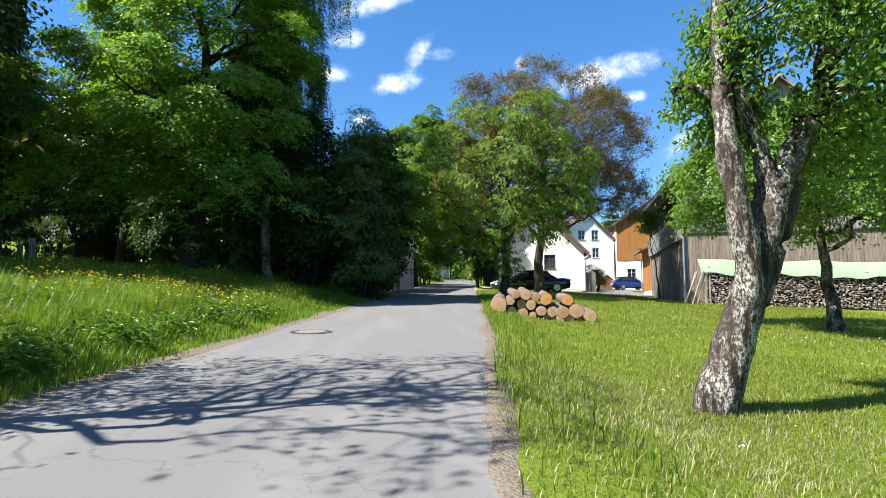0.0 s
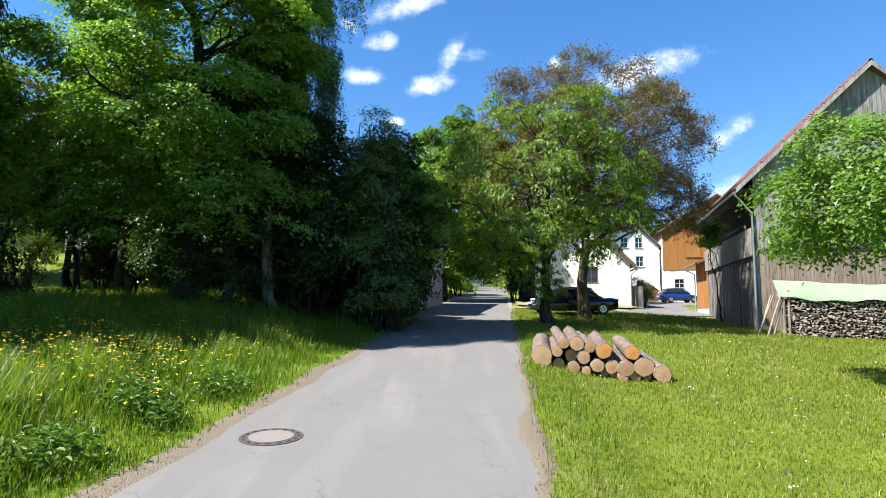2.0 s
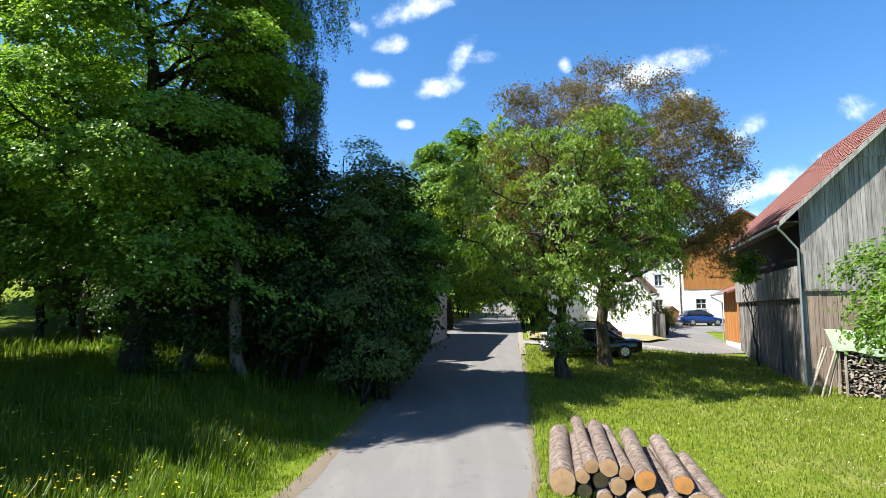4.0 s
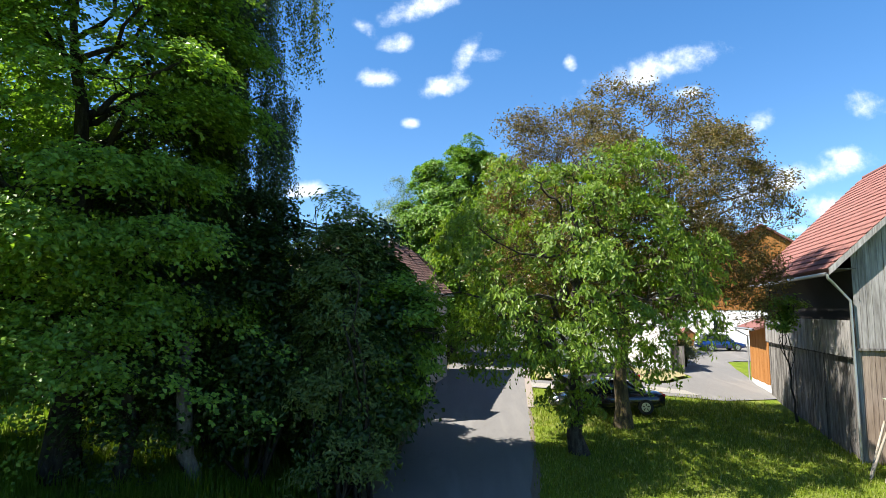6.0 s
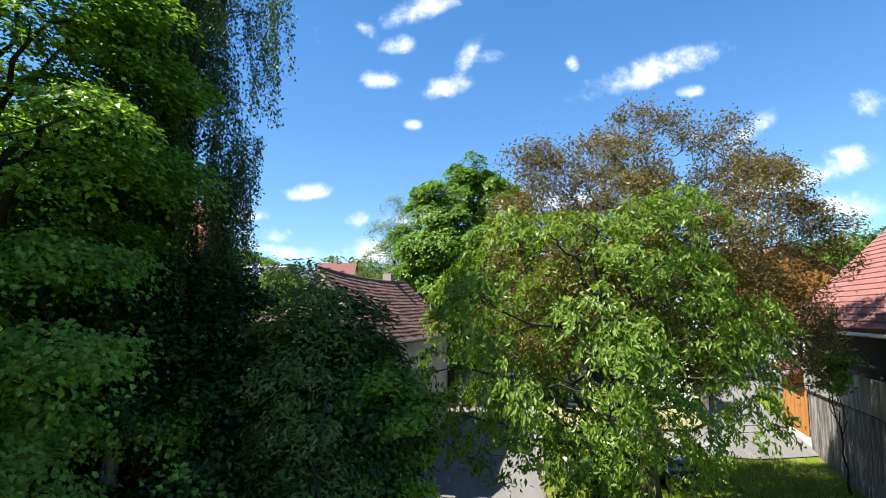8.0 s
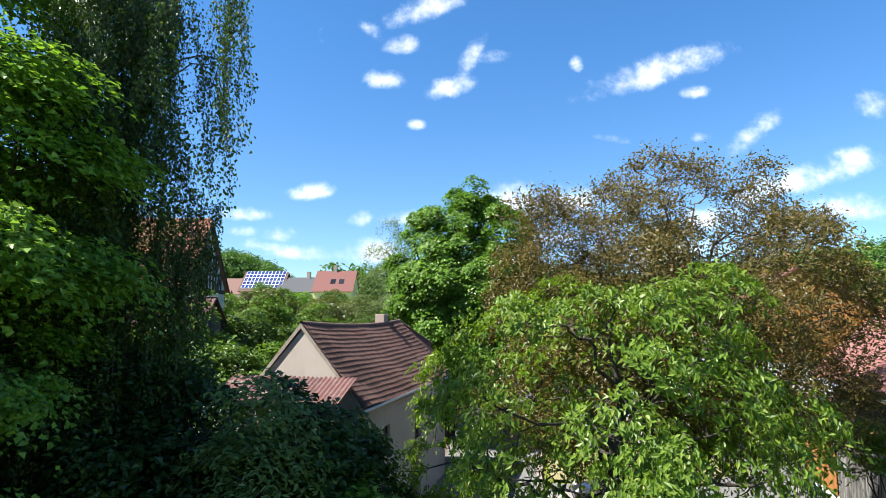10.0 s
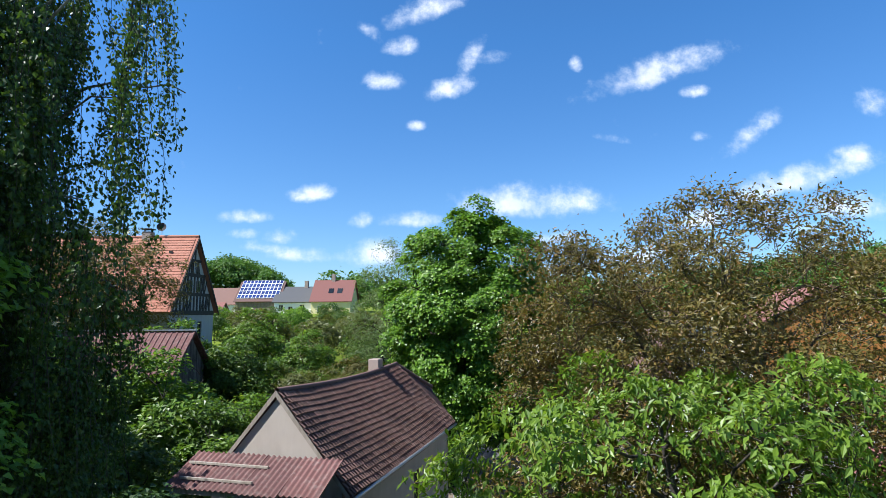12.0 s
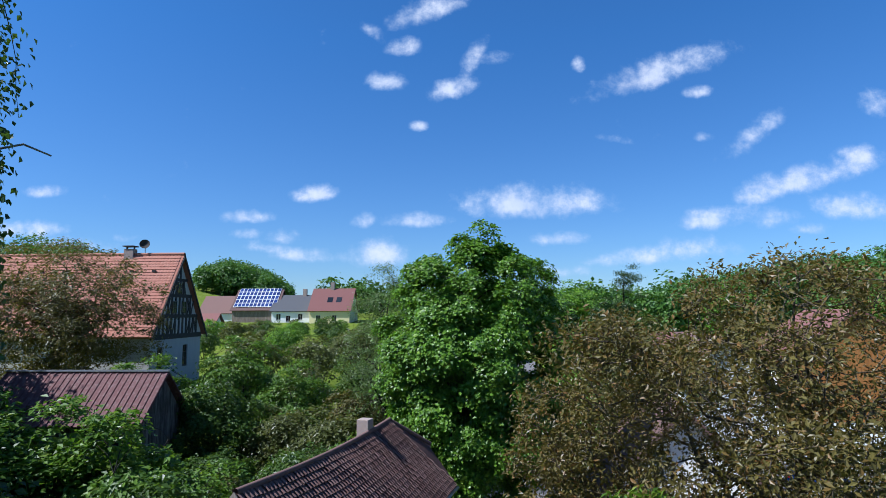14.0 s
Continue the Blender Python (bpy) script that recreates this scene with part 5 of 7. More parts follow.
def boughs(rng, cen, rad, count, lobes, lobe_r, seed, lump, inner=0.14, top=1.0, low=-0.7, flat=0.72, boxy=0.0):
    """Places of leaf sprays: the crown is a heap of rounded boughs, each leafy on its upper and outer side. Returns places, outward ways and the boughs' hearts."""
    k = np.arange(lobes)
    z = top + (low - top) * (k + 0.5) / lobes + rng.normal(size=lobes) * 0.06
    a = k * 2.39996 + rng.normal(size=lobes) * 0.22
    h = np.sqrt(np.clip(1 - z * z, 0.02, 1)) ** (1 - boxy)
    ways = np.stack([np.cos(a) * h, np.sin(a) * h, z], 1)
    size = lobe_r * rad.mean() * rng.uniform(0.72, 1.3, lobes)
    reach = shaped(ways, seed, lump) * rng.uniform(0.88, 1.06, lobes)
    hearts = cen + ways * (rad * reach[:, None] - size[:, None] * 0.8)
    pick = rng.choice(lobes, count, p=size ** 2 / np.sum(size ** 2))
    d = rng.normal(size=(count, 3)) + ways[pick] * 0.75 + np.array([0, 0, 0.35])
    d /= np.linalg.norm(d, axis=1)[:, None]
    pts = hearts[pick] + d * (size[pick] * rng.uniform(0.62, 1.08, count))[:, None] * np.array([1, 1, flat])
    out = d * 0.6 + ways[pick] * 0.5
    m = int(count * inner)
    q = rng.normal(size=(m, 3))
    q /= np.linalg.norm(q, axis=1)[:, None]
    pts[:m] = cen + q * rad * (0.72 * rng.uniform(0.1, 1, m) ** 0.5)[:, None]
    out[:m] = q
    return pts, out / (np.linalg.norm(out, axis=1)[:, None] + 1e-6), hearts


def make_tree(name, m, trunk_r, center, radii, leaf, bark, label, category="tree", clusters=900, per=40, spread=0.34, size=0.15, width=0.62,
              droop=0.0, limbs=9, shell=0.45, lump=0.22, seed=1, first=0.28, lean=(0, 0), group="", flat=0.6, up=0.6, forks=1, low_cut=None, twigs=True, tuft=9, layer=0.34, tight=0.115, face=0.5, boxy=0.0, sink=0.1, twig_count=900, twig_r=0.006, wave=0.05, lobes=0, lobe_r=0.3, lobe_flat=0.72, tilt=0.0, inner=0.14, low=-0.7, extra=None):
    """One tree: tapered trunk, limbs and twigs in one mesh, the leaves in another. center and radii give the crown in the tree's own axes."""
    rng = np.random.default_rng(seed)
    t = thing(name, m, label, category, group)
    cen, rad = np.array(center, float), np.array(radii, float)
    hearts = None
    if lobes:
        pts, d, hearts = boughs(rng, cen, rad, clusters, lobes, lobe_r, seed * 7 + 3, lump, inner, low=low, flat=lobe_flat, boxy=boxy)
    else:
        d = rng.normal(size=(clusters, 3))
        d /= np.linalg.norm(d, axis=1)[:, None]
        reach = shaped(d, seed * 7 + 3, lump) * (1 + boxy * (np.sum(np.abs(d) ** 4, 1) ** -0.25 - 1))
        q = rng.uniform(0, 1, clusters) ** shell
        pts = cen + d * rad * (reach * q)[:, None]
        nb = max(30, int(clusters / tuft))
        pick = rng.integers(0, nb, clusters)
        pts = pts[pick] + np.clip(rng.normal(size=(clusters, 3)), -1.7, 1.7) * np.array([1, 1, layer]) * (tight * rad.mean())
        pts[:, 2] -= sink * np.sum((pts - cen)[:, :2] ** 2, 1) / (rad[:2].mean() ** 2)
        d = d[pick]
    if low_cut is not None:
        ok = pts[:, 2] > low_cut
        pts, d = pts[ok], d[ok]
    if extra:
        # low shoots: (x, y, z), how far they spread, how many sprays
        more = np.concatenate([np.array(c) + rng.normal(size=(n, 3)) * np.array(sp) for c, sp, n in extra])
        away = more * np.array([1, 1, 0]) + rng.normal(size=more.shape) * 0.2
        pts, d = np.concatenate([pts, more]), np.concatenate([d, away / (np.linalg.norm(away, axis=1)[:, None] + 1e-6)])
    chunks = []
    nodes, node_r = [], []
    for f in range(forks):
        base = np.array([0.0 + 0.25 * trunk_r * f, 0, -0.25])
        tip = np.array([cen[0] * 0.8 + lean[0] + rng.normal() * 0.25 * rad[0] * (forks > 1), cen[1] * 0.8 + lean[1] + rng.normal() * 0.25 * rad[1] * (forks > 1), cen[2] + rad[2] * 0.62])
        tp = wavy(rng, base, tip, 12, wave)
        tt = np.linspace(0, 1, 12)
        tr = trunk_r / math.sqrt(forks) * (1 - 0.86 * tt) * (1 + 0.55 * np.exp(-tt * 22))
        chunks.append(tube_arrays(tp, tr, 10))
        for i in range(12):
            if tt[i] > first:
                nodes.append(tp[i]), node_r.append(tr[i])
        for i in range(limbs):
            h = first + (0.92 - first) * (i + rng.uniform(0, 0.9)) / limbs
            k = int(h * 11)
            start = tp[k] + (tp[min(k + 1, 11)] - tp[k]) * (h * 11 - k)
            a = i * 2.4 + rng.uniform(-0.5, 0.5)
            e = rng.uniform(-0.05, 0.75)
            dr = np.array([math.cos(a) * math.cos(e), math.sin(a) * math.cos(e), math.sin(e)])
            end = cen + dr * rad * rng.uniform(0.55, 0.8)
            if hearts is not None:
                end = hearts[int((1 - (h - first) / (0.92 - first)) * (len(hearts) - 1) * 0.85)]
            lp = wavy(rng, start, end, 9, 0.16, 0.05)
            lr = np.linspace(trunk_r / math.sqrt(forks) * (1 - 0.8 * h) * 0.55, 0.018, 9)
            chunks.append(tube_arrays(lp, lr, 7))
            nodes.extend(lp[2:]), node_r.extend(lr[2:])
    nd, nr = np.array(nodes), np.array(node_r)
    if twigs:
        order = np.argsort(np.linalg.norm(pts - cen, axis=1))
        step = max(1, len(pts) // twig_count)
        for i in order[::step]:
            dist = np.linalg.norm(nd - pts[i], axis=1) + np.maximum(0, nd[:, 2] - pts[i, 2]) * 0.8
            j = int(np.argmin(dist))
            tp = wavy(rng, nd[j], pts[i], 4, 0.18, -0.03 if droop else 0.04)
            chunks.append(tube_arrays(tp, np.linspace(max(min(nr[j] * 0.6, 0.03), twig_r), twig_r, 4), 4))
            if rng.uniform() < 0.35:
                nd, nr = np.concatenate([nd, tp[2:3]]), np.append(nr, 0.012)
    v, f = merge(chunks)
    part("trunk", np_mesh("trunk", v, f, bark, True), bark, t)
    v, f = leaf_cloud(rng, pts, d, per, spread, size, width, droop, flat, up, face, tilt=tilt)
    part("crown", np_mesh("crown", v, f, leaf), leaf, t)
    return t


def make_birch(m, height, seed, label, strands=420, radius=3.3, low=4.5):
    """A weeping birch: slim white stem, arching limbs, long hanging strands of small leaves."""
    rng = np.random.default_rng(seed)
    t = thing("birch_tree", m, label, "tree")
    chunks, hang, leaves_p = [], [], []
    tp = wavy(rng, (0, 0, -0.2), (0.2, 0.3, height * 0.97), 14, 0.05)
    tt = np.linspace(0, 1, 14)
    chunks.append(tube_arrays(tp, 0.24 * (1 - 0.93 * tt), 9))
    heads = []
    for i in range(34):
        h = 0.30 + 0.66 * (i + rng.uniform()) / 34
        start = np.array([np.interp(h, tt, tp[:, j]) for j in range(3)])
        a = i * 2.4 + rng.uniform(-0.4, 0.4)
        r = radius * np.interp(h, (0.3, 0.55, 0.78, 0.93, 1.0), (0.3, 0.55, 1.0, 0.95, 0.65)) * rng.uniform(0.6, 1.05)
        end = start + np.array([math.cos(a) * r, math.sin(a) * r * 0.6, rng.uniform(0.6, 1.8)])
        lp = wavy(rng, start, end, 8, 0.12, 0.16)
        chunks.append(tube_arrays(lp, np.linspace(0.055 * (1.3 - h), 0.01, 8), 6))
        heads.extend(lp[2:])
    heads = np.array(heads)
    bunch = heads[rng.integers(len(heads), size=strands // 6)] + rng.normal(size=(strands // 6, 3)) * 0.2
    bunch_len = rng.uniform(1.6, 4.8, strands // 6)
    for i in range(strands):
        j = rng.integers(len(bunch))
        s = bunch[j] + rng.normal(size=3) * np.array([0.13, 0.13, 0.2])
        ln = min(bunch_len[j] * rng.uniform(0.45, 1.1), s[2] - np.interp(math.hypot(s[0], s[1]), (1.0, 2.8), (low, 9.4)) * rng.uniform(0.8, 1.12))
        if ln < 0.5:
            continue
        end = s + np.array([rng.normal() * 0.25, rng.normal() * 0.25, -ln])
        sp = wavy(rng, s, end, 6, 0.06)
        hang.append(tube_arrays(sp, np.linspace(0.007, 0.003, 6), 3))
        k = int(ln * 19)
        u = rng.uniform(0, 1, k)
        pos = np.stack([np.interp(u, np.linspace(0, 1, 6), sp[:, j]) for j in range(3)], 1)
        leaves_p.append(pos)
    pos = np.concatenate(leaves_p)
    out = pos - np.array([0, 0, height * 0.6])
    out[:, 2] = 0
    out /= np.linalg.norm(out, axis=1)[:, None] + 1e-6
    v, f = merge(chunks)
    part("trunk", np_mesh("trunk", v, f, "bark_birch", True), "bark_birch", t)
    v, f = merge(hang)
    part("hanging_twig", np_mesh("hanging_twig", v, f, "bark_cherry"), "bark_cherry", t)
    v, f = leaf_cloud(rng, pos, out, 3, 0.07, 0.072, 0.75, 0.75, 1.0, 0.1)
    part("crown", np_mesh("crown", v, f, "leaf_birch"), "leaf_birch", t)
    return t


def make_spruce(m, height, radius, seed, label):
    """A dark spruce: tiers of hanging branches with sprays of needles."""
    rng = np.random.default_rng(seed)
    t = thing("spruce_tree", m, label, "tree")
    chunks = [tube_arrays([(0, 0, -0.2), (0, 0, height * 0.5), (0, 0, height)], [0.24, 0.14, 0.02], 8)]
    pos, out = [], []
    z = 1.2
    while z < height - 0.3:
        r = radius * (1 - z / height) ** 0.8
        for i in range(9):
            a = rng.uniform(0, math.tau)
            dr = np.array([math.cos(a), math.sin(a), 0])
            end = np.array([0, 0, z]) + dr * r * rng.uniform(0.75, 1.1) + np.array([0, 0, -0.25 * r])
            bp = wavy(rng, (0, 0, z), end, 6, 0.06, -0.06)
            chunks.append(tube_arrays(bp, np.linspace(0.03, 0.006, 6), 4))
            for u in np.linspace(0.25, 1, 10):
                p = np.array([np.interp(u, np.linspace(0, 1, 6), bp[:, j]) for j in range(3)])
                pos.append(p + rng.normal(size=3) * 0.06), out.append(dr)
        z += 0.42
    v, f = merge(chunks)
    part("trunk", np_mesh("trunk", v, f, "bark_grey", True), "bark_grey", t)
    v, f = leaf_cloud(rng, np.array(pos), np.array(out), 9, 0.14, 0.30, 0.28, 0.6, 0.9, 0.3)
    part("crown", np_mesh("crown", v, f, "leaf_needle"), "leaf_needle", t)
    return t


def stand(x, y, rz=0.0, s=1.0, sink=0.0):
    return pose(x, y, on_land(x, y) - sink, 0, 0, rz) @ Matrix.Diagonal((s, s, s, 1))


def place_tree(x, y):
    return pose(x, y, on_land(x, y))


# two trees beside the parked cars
make_tree("cherry_tree", place_tree(4.5, 30.3), 0.27, (-0.55, -1.6, 6.1), (4.75, 4.1, 4.7), "leaf_cherry", "bark_cherry",
          "broad cherry tree with fresh drooping green leaves", clusters=1950, per=18, spread=0.125, size=0.185, width=0.40, droop=0.6, limbs=18, seed=11, lump=0.15, low_cut=1.9,
          up=0.4, face=0.9, lobes=62, lobe_r=0.22, tilt=0.5, flat=0.45, inner=0.07, low=-0.8, twig_r=0.006,
          extra=[((-0.15, -0.35, 1.7), (0.45, 0.4, 0.5), 34), ((-0.7, -1.0, 2.3), (0.6, 0.5, 0.45), 24)])
make_tree("walnut_tree", place_tree(7.1, 34.2), 0.31, (0.35, -0.7, 8.3), (6.2, 4.3, 5.9), "leaf_walnut", "bark_walnut",
          "tall walnut tree with sparse coppery young leaves", clusters=6200, per=21, spread=0.14, size=0.125, width=0.45, droop=0.1, limbs=30, seed=23, lump=0.13, low_cut=4.2,
          up=0.25, face=0.25, flat=1.1, lobes=130, lobe_r=0.19, inner=0.24, low=-0.75, boxy=0.26, twig_count=2400, twig_r=0.012, wave=0.016)
# the maple behind the old house
make_tree("maple_tree", place_tree(-0.6, 52.6), 0.42, (1.5, -0.4, 8.7), (5.0, 4.7, 7.7), "leaf_fresh", "bark_grey",
          "round fresh green maple tree beside the lane", clusters=5200, per=26, spread=0.19, size=0.18, width=0.85, limbs=15, seed=31, lump=0.06, low_cut=0.8,
          up=0.6, face=0.9, lobes=140, lobe_r=0.175, tilt=0.4, flat=0.42, inner=0.16, low=-0.85)
# left of the lane
make_tree("maple_tree", place_tree(-10.1, 24.3), 0.42, (0.5, -1.5, 9.0), (4.9, 4.6, 6.8), "leaf_maple", "bark_grey",
          "large maple tree with sunlit bright green leaves on the bank", clusters=3600, per=36, spread=0.22, size=0.125, width=0.85, limbs=20, seed=41, lump=0.2, low_cut=1.9,
          up=0.9, face=0.7, lobes=60, lobe_r=0.25, lobe_flat=0.36, tilt=0.45, flat=0.25, inner=0.05, low=-0.9,
          extra=[((1.2, -3.2, 3.7), (1.8, 0.8, 0.75), 170), ((-2.2, -2.8, 3.6), (1.5, 0.9, 0.7), 130)])
# darker leaf than the big maple's: its shade is put into the colour
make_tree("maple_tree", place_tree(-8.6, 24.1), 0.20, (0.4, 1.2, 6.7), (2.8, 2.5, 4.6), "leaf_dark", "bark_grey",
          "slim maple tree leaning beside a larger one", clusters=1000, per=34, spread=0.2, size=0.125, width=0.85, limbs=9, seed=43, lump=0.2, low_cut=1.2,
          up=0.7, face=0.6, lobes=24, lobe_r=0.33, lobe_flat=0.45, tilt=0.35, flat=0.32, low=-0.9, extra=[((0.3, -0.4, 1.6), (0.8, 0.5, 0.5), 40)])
make_birch(place_tree(-6.9, 25.3), 17.5, 47, "tall weeping birch with long hanging strands", 950, 3.5, 4.6)
# pale tree beside the round maple
make_tree("willow_tree", place_tree(-4.6, 58.5), 0.2, (0, 0, 7.8), (2.7, 2.5, 5.8), "leaf_willow", "bark_grey",
          "slender grey-green willow beside the round maple", clusters=1000, per=18, spread=0.2, size=0.17, width=0.3, limbs=10, seed=33, lump=0.2, low_cut=1.0, droop=0.3, lobes=40, lobe_r=0.28, flat=0.7)
make_spruce(place_tree(-19.4, 24.6), 17, 3.6, 53, "dark spruce with hanging branches")
make_spruce(place_tree(-29, 33), 22, 4.8, 54, "dark spruce with hanging branches")

# apple trees on the lawn
def apple_tree():
    """The leaning old apple tree: thick scarred fork, lichen bark."""
    rng = np.random.default_rng(61)
    t = thing("apple_tree", place_tree(2.42, 4.98), "old leaning apple tree with lichen-covered bark", "tree")
    ch, nodes = [], []

    def limb(pts, r0, r1, sides=12, wig=0.03):
        p = np.array(pts, float)
        n = 16
        s = np.linspace(0, len(p) - 1, n)
        q = np.stack([np.interp(s, np.arange(len(p)), p[:, j]) for j in range(3)], 1)
        q[1:-1] = (q[:-2] + 2 * q[1:-1] + q[2:]) / 4
        q += rng.normal(size=q.shape) * wig * np.linspace(0.2, 1, n)[:, None]
        r = np.linspace(r0, r1, n) * (1 + 0.10 * rng.normal(size=n))
        ch.append(tube_arrays(q, r, sides))
        nodes.extend(q[5:])
        return q

    limb([(-0.30, 0, -0.35), (-0.20, 0, 0.1), (0.03, 0, 0.69), (0.25, 0, 1.29), (0.48, 0, 2.0), (0.60, 0, 2.46)], 0.225, 0.165, 16, 0.008)
    limb([(-0.22, -0.03, 0.0), (0.0, -0.09, 0.6), (0.18, -0.12, 1.25), (0.15, -0.14, 1.77), (0.08, -0.12, 2.13), (0.02, -0.1, 2.9), (0.02, 0, 3.5), (0.08, 0.05, 4.2), (0.2, 0.1, 5.4)], 0.17, 0.09, 12, 0.012)
    limb([(0.58, 0.02, 2.35), (0.48, 0.06, 2.9), (0.36, 0.08, 3.3), (0.22, 0.1, 3.7), (0.1, 0.2, 4.6)], 0.115, 0.06, 12, 0.012)
    limb([(0.56, 0, 2.3), (0.86, 0, 2.85), (1.17, 0, 3.33), (1.29, 0, 3.87), (1.5, 0.1, 4.6), (1.7, 0.2, 5.4)], 0.145, 0.07, 12, 0.012)
    limb([(0.42, 0.15, 1.15), (0.80, 0.25, 1.9), (1.05, 0.3, 2.5), (1.17, 0.35, 3.0), (1.3, 0.5, 3.8)], 0.13, 0.05, 12, 0.012)
    limb([(1.18, 0.0, 3.4), (1.5, -0.05, 3.62), (1.9, -0.1, 3.9), (2.6, -0.1, 4.3)], 0.10, 0.04, 10, 0.012)
    limb([(0.45, 0.1, 2.9), (0.6, 0.4, 3.3), (0.9, 0.7, 3.6), (1.2, 1.0, 4.2)], 0.08, 0.03, 8, 0.012)
    limb([(0.05, 0.0, 3.4), (-0.1, 0.3, 3.7), (-0.25, 0.6, 3.8)], 0.05, 0.02, 8, 0.012)
    nd = np.array(nodes)
    cen, rad = np.array([1.6, -0.9, 4.7]), np.array([1.9, 1.7, 1.8])
    d = rng.normal(size=(520, 3))
    d /= np.linalg.norm(d, axis=1)[:, None]
    pts = cen + d * rad * (shaped(d, 9, 0.18) * rng.uniform(0.1, 1, 520) ** 0.5)[:, None]
    # a bough that hangs towards the lane
    tufts = np.array([0.22, 0.45, 3.78]) + np.clip(rng.normal(size=(15, 3)), -1.5, 1.5) * np.array([0.28, 0.22, 0.42])
    extra = np.repeat(tufts, 9, 0) + rng.normal(size=(135, 3)) * 0.10
    behind = np.array([1.7, 0.3, 3.0]) + rng.normal(size=(60, 3)) * np.array([0.5, 0.3, 0.3])
    pts = np.concatenate([pts, extra, behind])
    pts = pts[pts[:, 2] > 2.3]
    for p in pts[::2]:
        j = int(np.argmin(np.linalg.norm(nd - p, axis=1)))
        ch.append(tube_arrays(wavy(rng, nd[j], p, 5, 0.15), np.linspace(0.018, 0.005, 5), 5))
    v, f = merge(ch)
    ridge = 0.016 * np.sin(v[:, 0] * 41 + np.sin(v[:, 2] * 3.1) * 2) * np.sin(v[:, 1] * 37) + 0.012 * np.sin(v[:, 2] * 23 + v[:, 0] * 30)
    v = v + np.stack([ridge, ridge, 0 * ridge], 1) * (v[:, 2:3] < 3.6)
    part("trunk", np_mesh("trunk", v, f, "bark_apple", True), "bark_apple", t)
    out = pts - cen
    out /= np.linalg.norm(out, axis=1)[:, None]
    v, f = leaf_cloud(rng, pts, out, 30, 0.13, 0.078, 0.6, 0.2, 0.8, 0.5, 0.6, True)
    part("crown", np_mesh("crown", v, f, "leaf_apple"), "leaf_apple", t)


apple_tree()
make_tree("apple_tree", place_tree(10.9, 14.5), 0.21, (-0.1, 0.4, 4.3), (4.1, 3.7, 2.5), "leaf_apple", "bark_apple",
          "apple tree with fresh pale green leaves on the lawn", clusters=2900, per=20, spread=0.165, size=0.12, width=0.6, droop=0.2, limbs=13, seed=67, lump=0.14, first=0.42, low_cut=2.3,
          lobes=70, lobe_r=0.24, tilt=0.3, flat=0.5, inner=0.12, low=-0.52)
# sparse tree on the bank
make_tree("walnut_tree", place_tree(-6.8, 2.9), 0.15, (0.6, 0.2, 6.6), (3.0, 2.6, 2.6), "leaf_walnut", "bark_walnut",
          "sparse walnut tree on the bank with bare twigs", clusters=300, per=6, spread=0.2, size=0.14, width=0.45, limbs=20, seed=71, lump=0.3, first=0.35,
          extra=[((-0.6, 1.5, 3.3), (0.8, 0.9, 0.6), 420), ((-0.9, 0.2, 3.0), (0.6, 0.7, 0.5), 220)])


def make_bush(name, m, radii, leaf, label, clusters, per, size, seed, spread=0.3, lift=0.5, stems=7, lump=0.25, width=0.6, category="bush", lobes=22):
    """A many-stemmed bush, leafy down to the ground."""
    rng = np.random.default_rng(seed)
    t = thing(name, m, label, category)
    rad = np.array(radii, float)
    cen = np.array([0, 0, rad[2] * lift + 0.2])
    pts, d, _ = boughs(rng, cen, rad, clusters, lobes, 0.34, seed * 3 + 1, lump, 0.2, low=-0.85)
    ok = pts[:, 2] > 0.1
    pts, d = pts[ok], d[ok]
    chunks, nodes = [], []
    for i in range(stems):
        a = i * math.tau / stems + rng.uniform(-0.4, 0.4)
        end = cen + np.array([math.cos(a) * rad[0] * 0.6, math.sin(a) * rad[1] * 0.6, rad[2] * rng.uniform(0.2, 0.75)])
        p = wavy(rng, (0.25 * math.cos(a), 0.25 * math.sin(a), -0.1), end, 7, 0.12, 0.05)
        chunks.append(tube_arrays(p, np.linspace(0.06, 0.012, 7), 6))
        nodes.extend(p[2:])
    nd = np.array(nodes)
    for p in pts[::8]:
        j = int(np.argmin(np.linalg.norm(nd - p, axis=1)))
        chunks.append(tube_arrays(wavy(rng, nd[j], p, 4, 0.15), np.linspace(0.014, 0.004, 4), 3))
    v, f = merge(chunks)
    part("trunk", np_mesh("trunk", v, f, "bark_grey", True), "bark_grey", t)
    v, f = leaf_cloud(rng, pts, d, per, spread, size, width, 0.1, 0.5, 0.6, 0.7, tilt=0.3)
    part("crown", np_mesh("crown", v, f, leaf), leaf, t)
    return t


hazel = [
    (-5.7, 26.0, (2.5, 2.0, 3.9), 81), (-4.0, 27.8, (2.6, 1.8, 3.5), 82), (-2.9, 28.8, (2.2, 1.9, 3.3), 83),
    (-8.0, 31.0, (2.6, 2.4, 3.2), 84), (-7.2, 27.0, (2.2, 1.9, 2.8), 85), (-4.0, 31.6, (1.9, 1.6, 2.3), 86), (-10.4, 28.4, (2.2, 1.7, 2.7), 87), (-2.9, 26.3, (1.2, 1.1, 1.9), 88), (-2.9, 30.2, (1.25, 1.5, 1.75), 89), (-12.8, 31.0, (2.4, 2.0, 2.4), 90), (-2.85, 25.6, (1.9, 1.4, 3.8), 96),
]
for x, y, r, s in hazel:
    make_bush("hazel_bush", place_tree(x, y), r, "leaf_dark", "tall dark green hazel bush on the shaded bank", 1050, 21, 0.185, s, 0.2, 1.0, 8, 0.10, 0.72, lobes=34)
